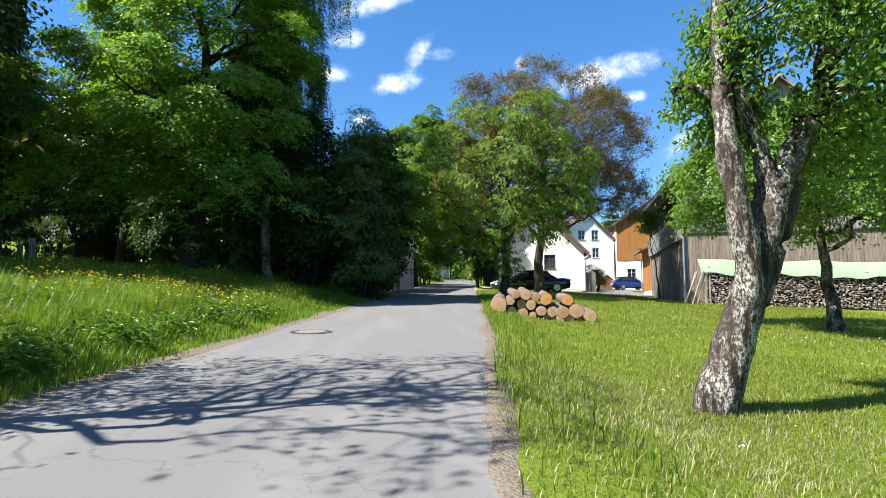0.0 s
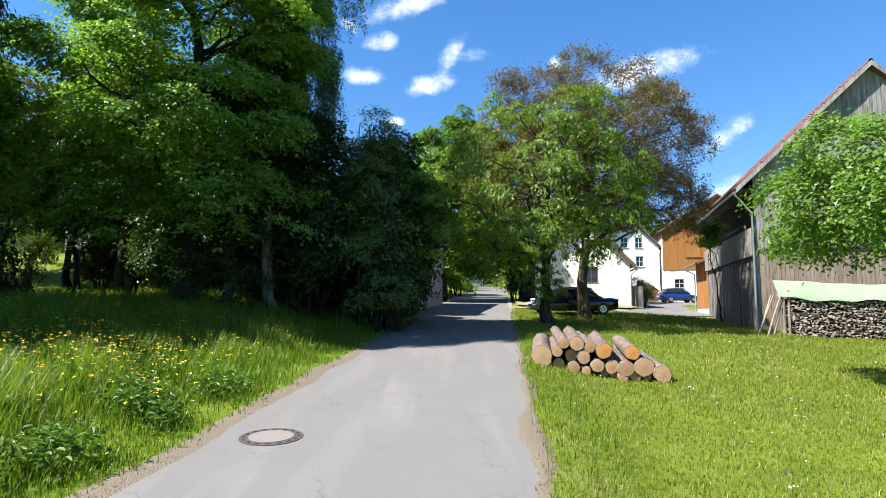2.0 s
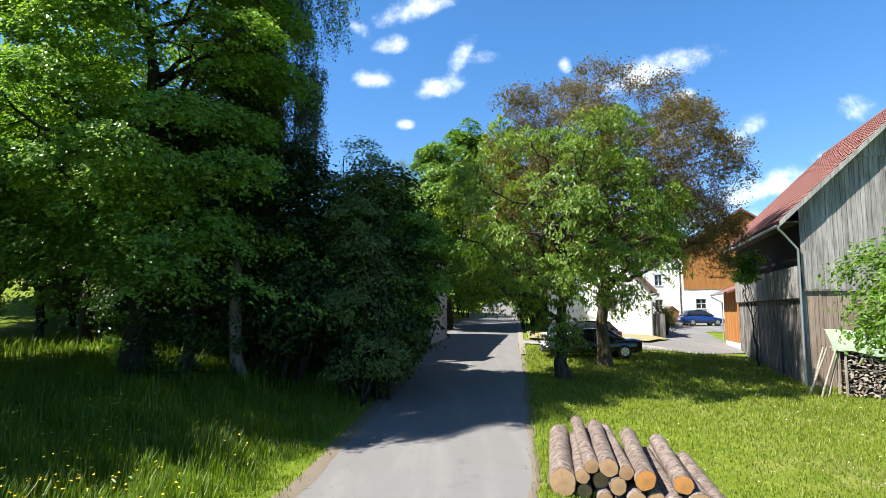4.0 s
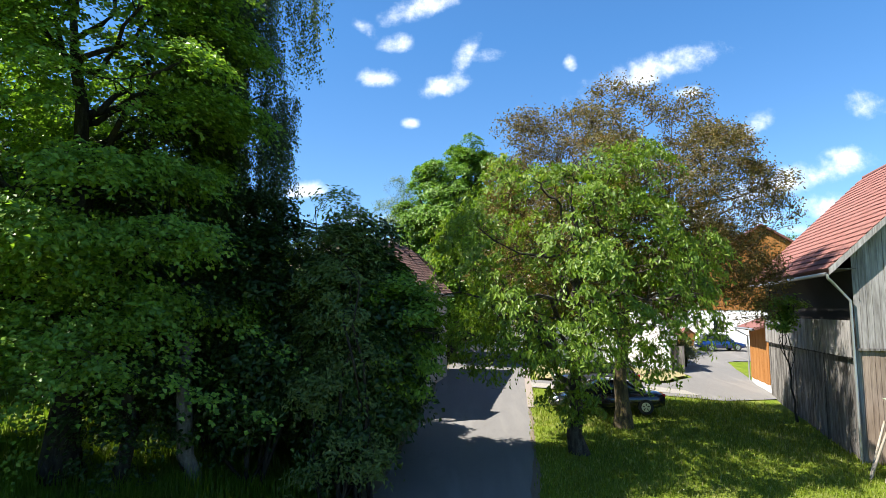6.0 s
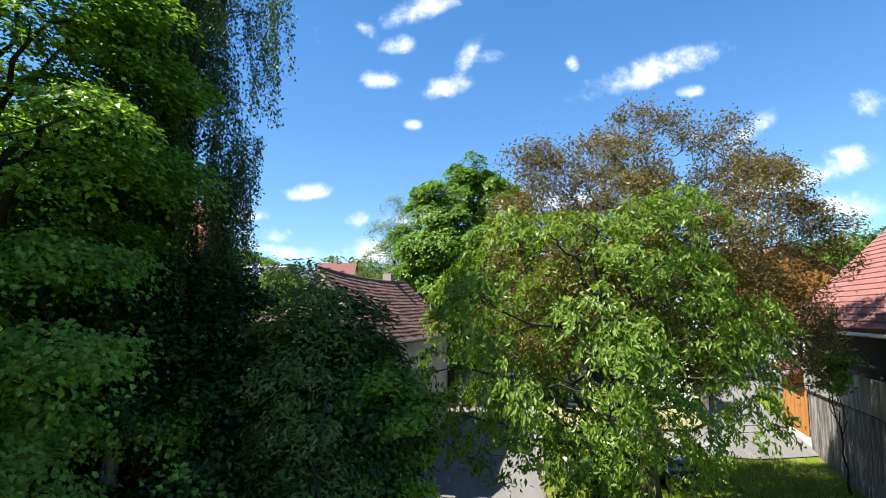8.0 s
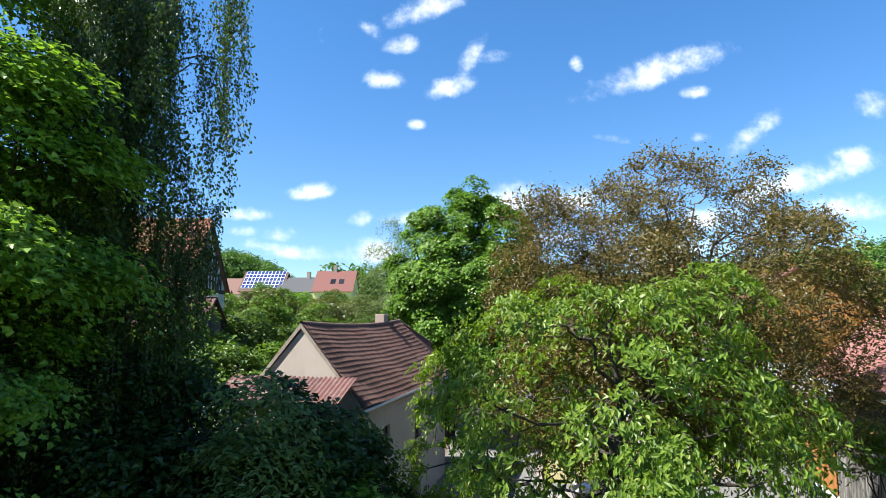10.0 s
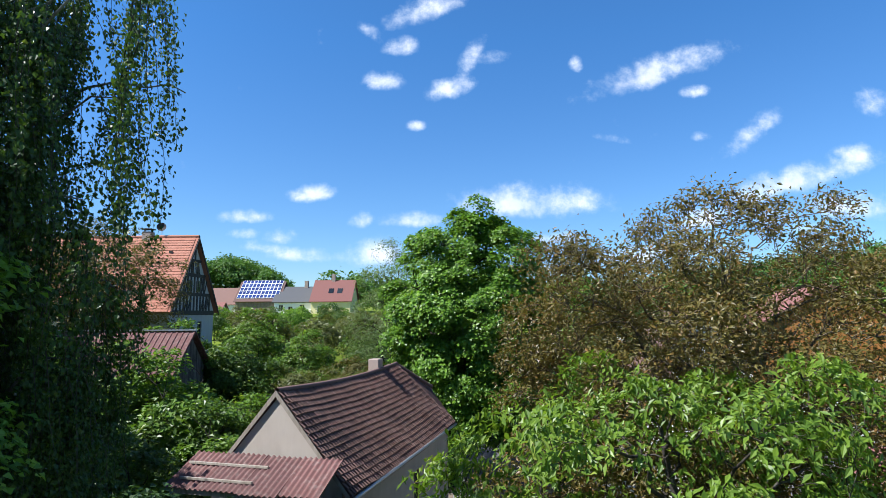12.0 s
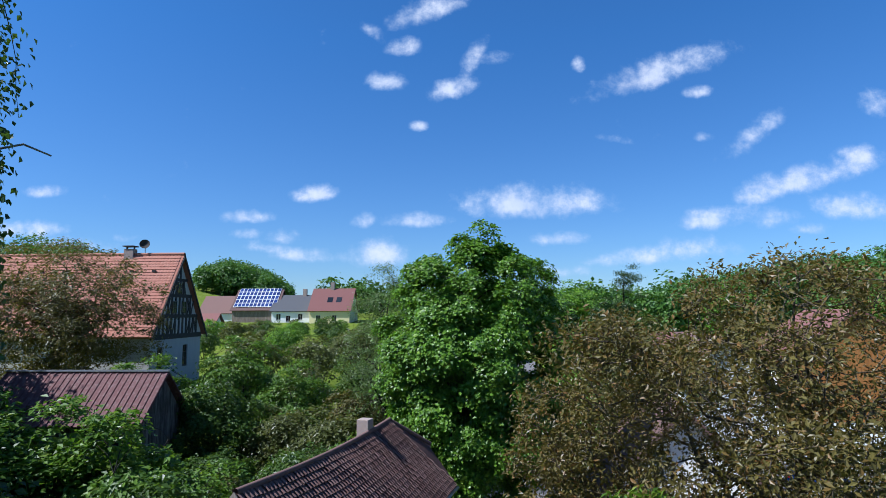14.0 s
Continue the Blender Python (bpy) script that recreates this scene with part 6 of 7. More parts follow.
make_tree("elder_bush", place_tree(-2.3, 25.6), 0.09, (0.7, 0.0, 4.3), (1.5, 1.3, 2.0), "leaf_maple", "bark_grey", "sunlit bright green elder leaning over the lane", "bush",
          clusters=850, per=15, spread=0.14, size=0.15, width=0.62, limbs=9, seed=91, lump=0.2, low_cut=2.2, tuft=12, forks=3, face=0.9)
make_bush("willow_bush", place_tree(-3.2, 24.7), (1.25, 1.0, 4.5), "leaf_willow", "slender upright willow bush above the hazels", 760, 24, 0.15, 92, 0.17, 1.0, 5, 0.3, 0.42)
make_bush("elder_bush", place_tree(-10.8, 35.5), (2.6, 2.2, 3.0), "leaf_bush", "sunlit green bush beside the old house", 520, 34, 0.19, 93, 0.32, 1.0)
make_bush("elder_bush", place_tree(-13.6, 33.0), (2.6, 2.6, 2.9), "leaf_bush", "sunlit green bush on the slope", 520, 34, 0.19, 94, 0.32, 1.0)
# copper-leaved tree before the half-timbered house
make_tree("copper_tree", pose(-27.5, 60.0, on_land(-27.5, 60)), 0.35, (0.6, 0, 6.6), (6.6, 4.5, 5.6), "leaf_copper", "bark_walnut",
          "spreading tree with coppery brown young leaves", clusters=2600, per=13, spread=0.22, size=0.23, width=0.5, limbs=12, seed=101, lump=0.2, low_cut=1.0)
make_tree("fruit_tree", place_tree(12.0, 59.5), 0.22, (0, 0, 7.2), (4.0, 3.6, 3.9), "leaf_olive", "bark_walnut",
          "broad olive-green fruit tree behind the white house", clusters=1500, per=14, spread=0.2, size=0.22, width=0.5, limbs=11, seed=103, lump=0.2, low_cut=1.5)
make_tree("fruit_tree", place_tree(-24.5, 36.5), 0.25, (0, 0, 9.0), (3.0, 3.0, 4.2), "leaf_copper", "bark_walnut",
          "slim tree with golden brown young leaves on the meadow", clusters=900, per=14, spread=0.2, size=0.2, width=0.5, limbs=11, seed=104, lump=0.2, low_cut=2.5)
# orchard thicket between the old house and the village
proto = []
for i, (leaf, rad, seed) in enumerate((("leaf_bush", (2.6, 2.4, 2.5), 111), ("leaf_olive", (2.4, 2.4, 2.3), 112), ("leaf_orchard", (2.7, 2.5, 2.6), 113), ("leaf_copper", (2.2, 2.2, 2.8), 114))):
    x, y = ((-7.5, 49.0), (-10.5, 55.0), (-3.0, 56.5), (-6.8, 60.0))[i]
    proto.append(make_bush("orchard_bush", place_tree(x, y), rad, leaf, "dense orchard bush in fresh leaf", 800, 14, 0.20, seed, 0.19, 1.0, 7, 0.2))
far_proto = [make_bush("orchard_bush", place_tree(x, y), rad, leaf, "orchard bush in fresh leaf before the village", 300, 10, 0.32, seed, 0.26, 1.0, 5, 0.2)
             for x, y, rad, leaf, seed in ((-9.0, 75.0, (2.6, 2.4, 2.5), "leaf_bush", 115), (-4.0, 70.5, (2.5, 2.4, 2.4), "leaf_olive", 116), (1.0, 70.0, (2.4, 2.3, 2.7), "leaf_maple", 117))]
rng = random.Random(5)
spots = [(-12.5, 43.5), (-9.5, 45.5), (-11.5, 49.5), (-14, 54.5), (-17.5, 55), (-8, 54), (-4.6, 51.5), (-11, 61), (-15, 61.5), (-2.5, 62), (-7, 66), (-12, 68), (-4, 70),
         (-17, 68), (-9, 75), (-15, 78), (-2, 78), (-6, 84), (-13, 90), (-4, 96), (-11, 103), (-9, 116),
         (-15.5, 44.5), (-19.5, 44), (-22.5, 49.5), (-23, 42), (-18, 38.5), (-14.8, 38.4), (-8.6, 38.6), (-9.2, 42.4), (9.5, 62), (12.5, 68), (8.5, 72), (13, 78), (9, 84), (15, 88), (1.5, 66), (0.5, 72), (-2, 66)]
for x, y in ((-12.2, 42.2), (-15.0, 42.8), (-18.2, 43.2), (-21.5, 44.0), (-16.8, 40.6), (-10.2, 40.8)):
    copy_thing(proto[2] if x < -12 else proto[0], stand(x, y, rng.uniform(0, 360), rng.uniform(1.22, 1.42)))
for x, y in spots:
    copy_thing(rng.choice(proto if y < 63 else far_proto), stand(x + rng.uniform(-.6, .6), y + rng.uniform(-.6, .6), rng.uniform(0, 360), rng.uniform(0.8, 1.15)))
for x, y in ((-20, 86), (-24, 92), (-19, 104), (-27, 108), (-33, 112), (-17, 122), (-25, 126), (-30, 98), (-22, 98), (-26, 116), (-21, 112), (-36, 104), (-16, 96), (-36, 95), (-41, 104), (-30, 89), (-34, 119), (-29, 122), (-20, 118), (-38, 113), (-27, 102), (-12, 110)):
    copy_thing(rng.choice(far_proto), stand(x, y, rng.uniform(0, 360), rng.uniform(0.62, 0.8) if y < 105 else rng.uniform(0.42, 0.55)))
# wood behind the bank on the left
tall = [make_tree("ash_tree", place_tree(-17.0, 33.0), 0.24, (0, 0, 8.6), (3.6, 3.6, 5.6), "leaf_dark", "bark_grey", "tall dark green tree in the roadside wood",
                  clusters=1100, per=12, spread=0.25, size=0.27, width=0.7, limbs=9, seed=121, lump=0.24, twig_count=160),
        make_tree("ash_tree", place_tree(-30.5, 42.5), 0.22, (0.3, 0, 8.4), (3.4, 3.4, 5.0), "leaf_maple", "bark_grey", "tall green tree in the roadside wood",
                  clusters=1000, per=12, spread=0.25, size=0.27, width=0.7, limbs=9, seed=122, lump=0.26, twig_count=160)]
# first two bright copies carry the wood's sunlit edge in their leaf colour
for x, y, k, s in ((-14.5, 33.5, 0, 0.9), (-17.6, 17.2, 1, 0.78), (-16.4, 21.6, 1, 0.7), (-22, 42, 0, 0.95), (-27, 47, 0, 1.0), (-18.5, 36.5, 0, 0.9), (-15.0, 12.4, 0, 0.66), (-26, 43, 0, 1.0), (-20.5, 34.5, 0, 0.7), (-15.5, 16.0, 0, 0.85), (-19.5, 13.0, 0, 1.0), (-19.2, 17.6, 0, 1.05), (-23, 20.5, 0, 1.1), (-27, 31, 1, 1.1), (-31, 38, 0, 1.15), (-33, 27, 1, 1.2), (-38, 34, 0, 1.2), (-37, 45, 1, 1.0), (-40, 58, 1, 0.9), (-34, 52, 0, 0.75)):
    copy_thing(tall[k], stand(x, y, rng.uniform(0, 360), s))
# young fruit trees on the sunny meadow behind the bank
sap = make_tree("fruit_tree", place_tree(-20.5, 24.0), 0.06, (0, 0, 2.4), (1.1, 1.1, 1.2), "leaf_bush", "bark_grey", "young fruit tree on the meadow", clusters=120, per=24, spread=0.16, size=0.11, limbs=6, seed=131)
for x, y in ((-23.5, 29), (-18.5, 28.2), (-26, 26)):
    copy_thing(sap, stand(x, y, rng.uniform(0, 360), rng.uniform(0.85, 1.1)))
# trees beyond the lane's far end and round the farm
far_tall = [make_tree("ash_tree", place_tree(x, y), 0.24, (0, 0, 8.4), (3.7, 3.7, 5.4), leaf, "bark_grey", "tall green tree round the far end of the lane",
                      clusters=420, per=10, spread=0.36, size=0.42, width=0.7, limbs=8, seed=sd, lump=0.24, twig_count=60)
            for x, y, leaf, sd in ((9.5, 140.0, "leaf_dark", 123), (24.0, 136.0, "leaf_maple", 124))]
for x, y, k, s in ((5.0, 132, 1, 1.0), (-3, 136, 0, 1.1), (13, 128, 0, 1.0), (16, 112, 1, 0.9), (13.5, 98, 0, 0.75), (19, 122, 1, 1.0), (-1.5, 88, 1, 0.7), (-0.5, 104, 0, 0.85), (1, 118, 1, 0.95), (27, 84, 1, 0.7), (33, 92, 0, 0.9), (41, 88, 1, 0.9), (48, 78, 0, 1.0), (37, 104, 1, 1.0), (46, 108, 0, 1.1), (20, 104, 0, 0.8), (55, 96, 1, 1.1), (12.5, 84, 1, 0.65), (50, 60, 0, 1.0), (58, 70, 1, 1.1)):
    copy_thing(far_tall[k], stand(x, y, rng.uniform(0, 360), s))
# slim poplar in the distance
make_tree("poplar_tree", pose(27.2, 120, on_land(27.2, 120)), 0.3, (0, 0, 9.4), (2.1, 2.1, 8.6), "leaf_birch", "bark_grey", "tall narrow birch standing above the wood",
          clusters=420, per=24, spread=0.4, size=0.28, width=0.5, limbs=8, seed=141, lump=0.3)


def far_wood(name, rows, seed, label, size=1.0):
    """A wooded slope far off: hundreds of rounded crowns made of leaf clumps, in one mesh."""
    rng2 = np.random.default_rng(seed)
    cs, os = [], []
    for x, y, h in rows:
        z = float(land(x, y))
        n = 84
        d = rng2.normal(size=(n, 3))
        d[:, 2] = np.abs(d[:, 2]) * 1.0 - 0.55
        d /= np.linalg.norm(d, axis=1)[:, None]
        r = h * 0.36
        cs.append(np.array([x, y, z + h * 0.52]) + d * np.array([r, r, h * 0.50]) * (shaped(d, int(abs(x * 13 + y * 7)), 0.25) * rng2.uniform(0.75, 1.0, n))[:, None])
        os.append(d)
    v, f = leaf_cloud(rng2, np.concatenate(cs), np.concatenate(os), 6, 0.85 * size, 1.12 * size, 0.75, 0.0, 0.7, 0.5)
    tagged(new(name, np_mesh(name, v, f, "leaf_wood")), label, "wood", "", "stuff")


wr = np.random.default_rng(8)
right_rows = []
for i in range(330):
    u, d = wr.uniform(0.10, 1.15), wr.uniform(150, 330)
    right_rows.append((u * d + 4, d, wr.uniform(10, 15)))
far_wood("wooded_hill", right_rows, 151, "green deciduous wood on the distant hillside", 1.0)
left_rows = []
for i in range(130):
    u, d = wr.uniform(-0.415, -0.28), wr.uniform(250, 330)
    left_rows.append((u * d, d, wr.uniform(0.85, 1.1) * (13.5 - 7.0 * min(1.0, abs(u + 0.355) / 0.075) ** 2)))
far_wood("wooded_hill", left_rows, 152, "dark green wood on the distant hillside", 1.0)
mid_rows = [(wr.uniform(-0.22, 0.2) * d, d, wr.uniform(7, 11)) for d in wr.uniform(165, 320, 150)] + [(wr.uniform(-1.3, -0.5) * d, d, wr.uniform(10, 15)) for d in wr.uniform(120, 260, 120)]
far_wood("tree_belt", mid_rows, 153, "distant belt of trees behind the village", 0.9)

# ---------------- things ----------------
def log_mesh(r, l, seed):
    rng2 = np.random.default_rng(seed)
    n, k = 18, 7
    a = np.arange(n) * math.tau / n
    wob = 1 + 0.05 * np.sin(a * 2 + rng2.uniform(0, 6)) + 0.03 * np.sin(a * 5 + rng2.uniform(0, 6))
    vs, fs = [], []
    for j in range(k):
        y = l * j / (k - 1)
        rr = r * wob * (1 - 0.08 * j / k) * (1 + 0.032 * rng2.normal(size=n))
        vs += [(q * math.cos(b), y, q * math.sin(b)) for q, b in zip(rr, a)]
    for j in range(k - 1):
        fs += [(j * n + i, (j + 1) * n + i, (j + 1) * n + (i + 1) % n, j * n + (i + 1) % n) for i in range(n)]
    ends = []
    for j, s in ((0, -0.004), (k - 1, 0.004)):
        ring = [vs[j * n + i] for i in range(n)]
        b = len(vs)
        vs += [(x * 0.92, y + s * 0.5, z * 0.92) for x, y, z in ring]
        fs += [(j * n + i, j * n + (i + 1) % n, b + (i + 1) % n, b + i) for i in range(n)]
        bm = bmesh.new()
        mid = bm.verts.new((0, ring[0][1] + s * 3, 0))
        q = [bm.verts.new((x * 0.925, y + s, z * 0.925)) for x, y, z in ring]
        for i in range(n):
            bm.faces.new((mid, q[i], q[(i + 1) % n]))
        bmesh.ops.recalc_face_normals(bm, faces=bm.faces)
        ends.append(bm)
    return np_mesh("bark", vs, fs, "bark_log", True), ends


def log_pile():
    """Felled round logs stacked beside the lane, sawn ends towards the viewer: place along the front, height, radius, setback."""
    stack = [
        (0.00, 0.25, .27, 0), (0.36, 0.43, .14, .05), (0.53, 0.66, .14, 0), (0.84, 0.71, .18, 0), (1.15, 0.69, .14, .1), (1.48, 0.67, .19, 0), (2.12, 0.68, .18, 0),
        (0.68, 0.38, .16, .25), (1.00, 0.41, .16, .05), (1.32, 0.28, .16, 0), (1.65, 0.31, .17, .08), (1.97, 0.30, .19, 0), (2.38, 0.35, .23, -.05), (2.78, 0.20, .21, 0),
        (0.77, 0.13, .14, 0), (1.05, 0.11, .11, .1), (1.47, 0.10, .11, .2), (1.69, 0.10, .10, .15), (1.90, 0.11, .12, 0), (2.18, 0.14, .14, 0), (2.45, 0.10, .10, .1), (0.38, 0.13, .14, .15),
    ]
    front = pose(1.85, 17.2, 0, 0, 0, -18)
    for i, (s, h, r, back) in enumerate(stack):
        rg = random.Random(i + 3)
        p = front @ Vector((s, back + rg.uniform(-0.06, 0.06), 0))
        orange = i in (5, 6)
        m = pose(p.x, p.y, on_land(p.x, p.y) + h, 3.0 + rg.uniform(-0.8, 0.8), 0, -9 + rg.uniform(-2.5, 2.5)) @ pose(0, 0, 0, 0, rg.uniform(0, 360), 0)
        t = thing("log", m, "round felled trunk with fresh orange sawn end" if orange else "round felled tree trunk with pale sawn ends", "log", "stacked logs beside the lane")
        me, ends = log_mesh(r, rg.uniform(3.0, 3.7), i + 1)
        part("bark", me, "bark_log", t)
        for e in ends:
            part("cut_end", e, "sawn_orange" if orange else "sawn", t)


log_pile()


def firewood_stack():
    """Long stack of split firewood under a pale tarp along the barn's gable."""
    base = pose(14.5, 30.5, 0, 0, 0, -14.6)
    rng2 = np.random.default_rng(77)
    L, H = 9.6, 1.75
    zg = lambda s: on_land(*(base @ Vector((s, -1.6, 0))).xy)
    t = thing("firewood_stack", base @ pose(0, 0, 0), "long stack of split grey-brown firewood beside the barn", "firewood")
    vs, fs = [], []
    x = 0.75
    z_rows = np.arange(0.08, H, 0.105)
    for row, z in enumerate(z_rows):
        x = 0.75 + 0.06 * (row % 2)
        while x < L:
            w, h = rng2.uniform(0.09, 0.19), rng2.uniform(0.075, 0.12)
            k = int(rng2.integers(3, 6))
            a = np.sort(rng2.uniform(0, math.tau, k)) if k > 3 else np.array([0.2, 2.2, 4.3]) + rng2.uniform(-.5, .5, 3)
            cx, cz = x + w / 2, z + zg(min(x, L)) + rng2.normal() * 0.012
            y0, y1 = -1.95 + rng2.uniform(-0.05, 0.05), -1.15
            b = len(vs)
            vs += [(cx + w * 0.58 * math.cos(q), y0, cz + h * 0.62 * math.sin(q)) for q in a] + [(cx + w * 0.58 * math.cos(q), y1, cz + h * 0.62 * math.sin(q)) for q in a]
            for i in range(k):
                j = (i + 1) % k
                fs.append((b + i, b + j, b + k + j)), fs.append((b + i, b + k + j, b + k + i))
            for i in range(1, k - 1):
                fs.append((b, b + i + 1, b + i))
            x += w * 1.02
    p = part("firewood", np_mesh("firewood", vs, fs, "split"), "split", t)
    p["kind"] = "stuff"
    # added black block, painted shade for the spaces between the split pieces
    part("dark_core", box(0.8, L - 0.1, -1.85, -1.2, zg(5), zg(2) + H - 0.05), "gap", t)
    # end stays
    for x in (0.70, 0.58):
        part("stay", box(x, x + 0.07, -1.95 + 0.45 * (x < 0.65), -1.88 + 0.45 * (x < 0.65), zg(0) - 0.05, zg(0) + 2.0), "wood_old", t)
    part("end_board", box(0.45, 0.70, -1.98, -1.2, zg(0) + 1.78, zg(0) + 1.83), "wood_old", t)
    # tarp, draped over the top
    n = 150
    xs_ = np.linspace(0.3, L + 0.2, n)
    prof = [(-1.0, 0.62), (-1.25, 0.58), (-1.6, 0.30), (-1.98, 0.06), (-2.05, -0.14)]
    vs, fs = [], []
    for j, (y, dz) in enumerate(prof):
        for i, xx in enumerate(xs_):
            wv = 0.03 * math.sin(xx * 4.1 + j) + 0.05 * math.sin(xx * 1.3 + 0.6 * j) - 0.012 * xx * (j > 2)
            wv -= 0.07 * max(0.0, 1 - abs(((xx * 0.9 - 0.55 * j) % 2.3) - 1.1) / 0.22) * (0 < j < 4)
            vs.append((xx + 0.02 * math.sin(j + xx), y + 0.3 * wv, zg(xx) + H + 0.10 + dz + wv * (0.4 + 0.25 * j)))
    for j in range(len(prof) - 1):
        fs += [(j * n + i, j * n + i + 1, (j + 1) * n + i + 1, (j + 1) * n + i) for i in range(n - 1)]
    tp = thing("tarpaulin", Matrix.Identity(4) @ base, "pale green tarpaulin draped over the firewood", "tarpaulin")
    part("sheet", np_mesh("sheet", vs, fs, "tarp", True), "tarp", tp)
    # poles leaning at the corner
    for i, (x, y, dx) in enumerate(((-0.55, -2.0, 0.75), (-0.25, -2.3, 0.65), (0.0, -2.2, 0.55), (-0.4, -1.6, 0.6))):
        p0 = base @ Vector((x, y, 0))
        p1 = base @ Vector((x + dx, y + 0.25, 0))
        z0 = on_land(p0.x, p0.y)
        pole = thing("wooden_pole", pose(p0.x, p0.y, z0), "grey wooden pole leaning against the firewood", "pole", "leaning poles")
        v, f = tube_arrays([(0, 0, 0), ((p1.x - p0.x) * .5, (p1.y - p0.y) * .5, 0.9), (p1.x - p0.x, p1.y - p0.y, 1.75)], [0.045, 0.042, 0.036], 8)
        part("pole", np_mesh("pole", v, f, "wood_old", True), "wood_old", pole)


firewood_stack()


def loft(sections, material, name, cap=True):
    """A skin over rings of points, each ring a list of (x, y, z)."""
    n = len(sections[0])
    vs = [p for s in sections for p in s]
    fs = []
    for j in range(len(sections) - 1):
        for i in range(n):
            k = (i + 1) % n
            fs.append((j * n + i, j * n + k, (j + 1) * n + k, (j + 1) * n + i))
    bm = bmesh.new()
    q = [bm.verts.new(p) for p in vs]
    for f in fs:
        bm.faces.new([q[i] for i in f])
    if cap:
        bm.faces.new(q[:n]), bm.faces.new(q[-n:])
    bmesh.ops.recalc_face_normals(bm, faces=bm.faces)
    return bm_mesh(name, bm, material, True)


def car(m, paint, label, L=4.6, H=1.45, Wd=1.8, estate=False, wheel=0.33):
    """A parked car, nose along +x in its own axes."""
    t = thing("car", m, label, "car")
    hb = H * 0.60

    def ring(x, z0, z1, w):
        pts = []
        for i in range(16):
            a = i * math.tau / 16
            c, s = math.cos(a), math.sin(a)
            px = math.copysign(abs(c) ** 0.45, c) * w
            pz = (z0 + z1) / 2 + math.copysign(abs(s) ** 0.5, s) * (z1 - z0) / 2
            if s > 0.5:
                px *= 0.93
            pts.append((x, px, pz))
        return pts

    h = L / 2
    rear_top = hb + (0.06 if estate else 0.10)
    body = [(-h, 0.42, rear_top - 0.22, 0.62), (-h + 0.06, 0.30, rear_top - 0.06, 0.78), (-h + 0.4, 0.22, rear_top, 0.88), (-h + 1.0, 0.2, hb + 0.07, 0.9), (0, 0.2, hb + 0.04, 0.9),
            (h - 1.5, 0.2, hb, 0.9), (h - 0.9, 0.2, hb - 0.06, 0.88), (h - 0.35, 0.22, hb - 0.17, 0.83), (h - 0.06, 0.26, hb - 0.26, 0.72), (h, 0.36, hb - 0.34, 0.58)]
    part("body", loft([ring(x, a, b, w * Wd / 1.8) for x, a, b, w in body], paint, "body"), paint, t)
    rr = -h + (0.25 if estate else 0.85)
    gl = [(rr, hb, hb + 0.10, 0.70), (rr + (0.45 if estate else 0.75), hb, H - 0.06, 0.62), (-0.25, hb, H - 0.012, 0.63), (0.35, hb, H - 0.05, 0.62), (h - 1.15, hb - 0.02, hb + 0.04, 0.72)]
    part("greenhouse", loft([ring(x, a - 0.1, b, w * Wd / 1.8) for x, a, b, w in gl], "glass", "greenhouse"), "glass", t, "dark tinted glass")
    rf = [(rr + (0.42 if estate else 0.72), H - 0.085, H - 0.04, 0.56), (-0.3, H - 0.05, H + 0.006, 0.58), (0.38, H - 0.09, H - 0.03, 0.56)]
    part("roof", loft([ring(x, a, b, w * Wd / 1.8) for x, a, b, w in rf], paint, "roof"), paint, t)
    for sy in (-1, 1):
        for x0, x1 in ((rr + 0.15, rr + (0.5 if estate else 0.85)), (h - 1.2, 0.42), (-0.12, -0.08)):
            y0, y1 = sy * 0.735 * Wd / 1.8, sy * 0.60 * Wd / 1.8
            v, f = tube_arrays([(x0, y0, hb + 0.02), ((x0 + x1) / 2, (y0 + y1) / 2 + sy * 0.02, (hb + H) / 2), (x1, y1, H - 0.06)], [0.04, 0.035, 0.035], 6)
            part("pillar", np_mesh("pillar", v, f, paint, True), paint, t)
        part("side_mirror", disc(bmesh.new(), 0.09, -0.07, 0.07, 12, 0.02), paint, t, at=pose(h - 1.35, sy * 0.98 * Wd / 1.8, hb + 0.05, 90, 0, 0))
        part("headlight", box(-0.10, 0.05, -0.19, 0.19, -0.07, 0.07, 0.03), "lamp", t, at=pose(h - 0.16, sy * 0.60, hb - 0.24, 0, 18, sy * -28))
        part("tail_light", box(-0.05, 0.08, -0.18, 0.18, -0.07, 0.07, 0.03), "red_lamp", t, at=pose(-h + 0.12, sy * 0.62, rear_top - 0.17, 0, 0, sy * 25))
        for x in (-h + 0.95, h - 0.88):
            w = new("wheel")
            w.parent, w.matrix_basis = t, pose(x, sy * (Wd / 2 - 0.055), wheel, 90, 0, 0)
            part("tyre", disc(bmesh.new(), wheel, -0.10, 0.10, 28, 0.02), "rubber", w)
            part("rim", disc(bmesh.new(), wheel * 0.62, -0.106, 0.106, 24, 0.01), "alloy", w)
            for i in range(5):
                part("spoke_gap", box(0.06, wheel * 0.5, -0.022, 0.022, -0.109, 0.109), "rubber", w, at=pose(0, 0, 0, 0, 0, i * 72 + 20))
    part("number_plate", box(-0.006, 0.006, -0.26, 0.26, -0.055, 0.055), "frame_white", t, at=pose(-h - 0.012, 0, 0.62, 0, 0, 0))
    part("bumper_trim", box(-0.03, 0.04, -0.7, 0.7, -0.05, 0.05, 0.02), "rubber", t, at=pose(h - 0.03, 0, 0.34))


def park(x, y, rz, lift=0.0):
    return pose(x, y, on_land(x, y) + lift, 0, 0, rz)


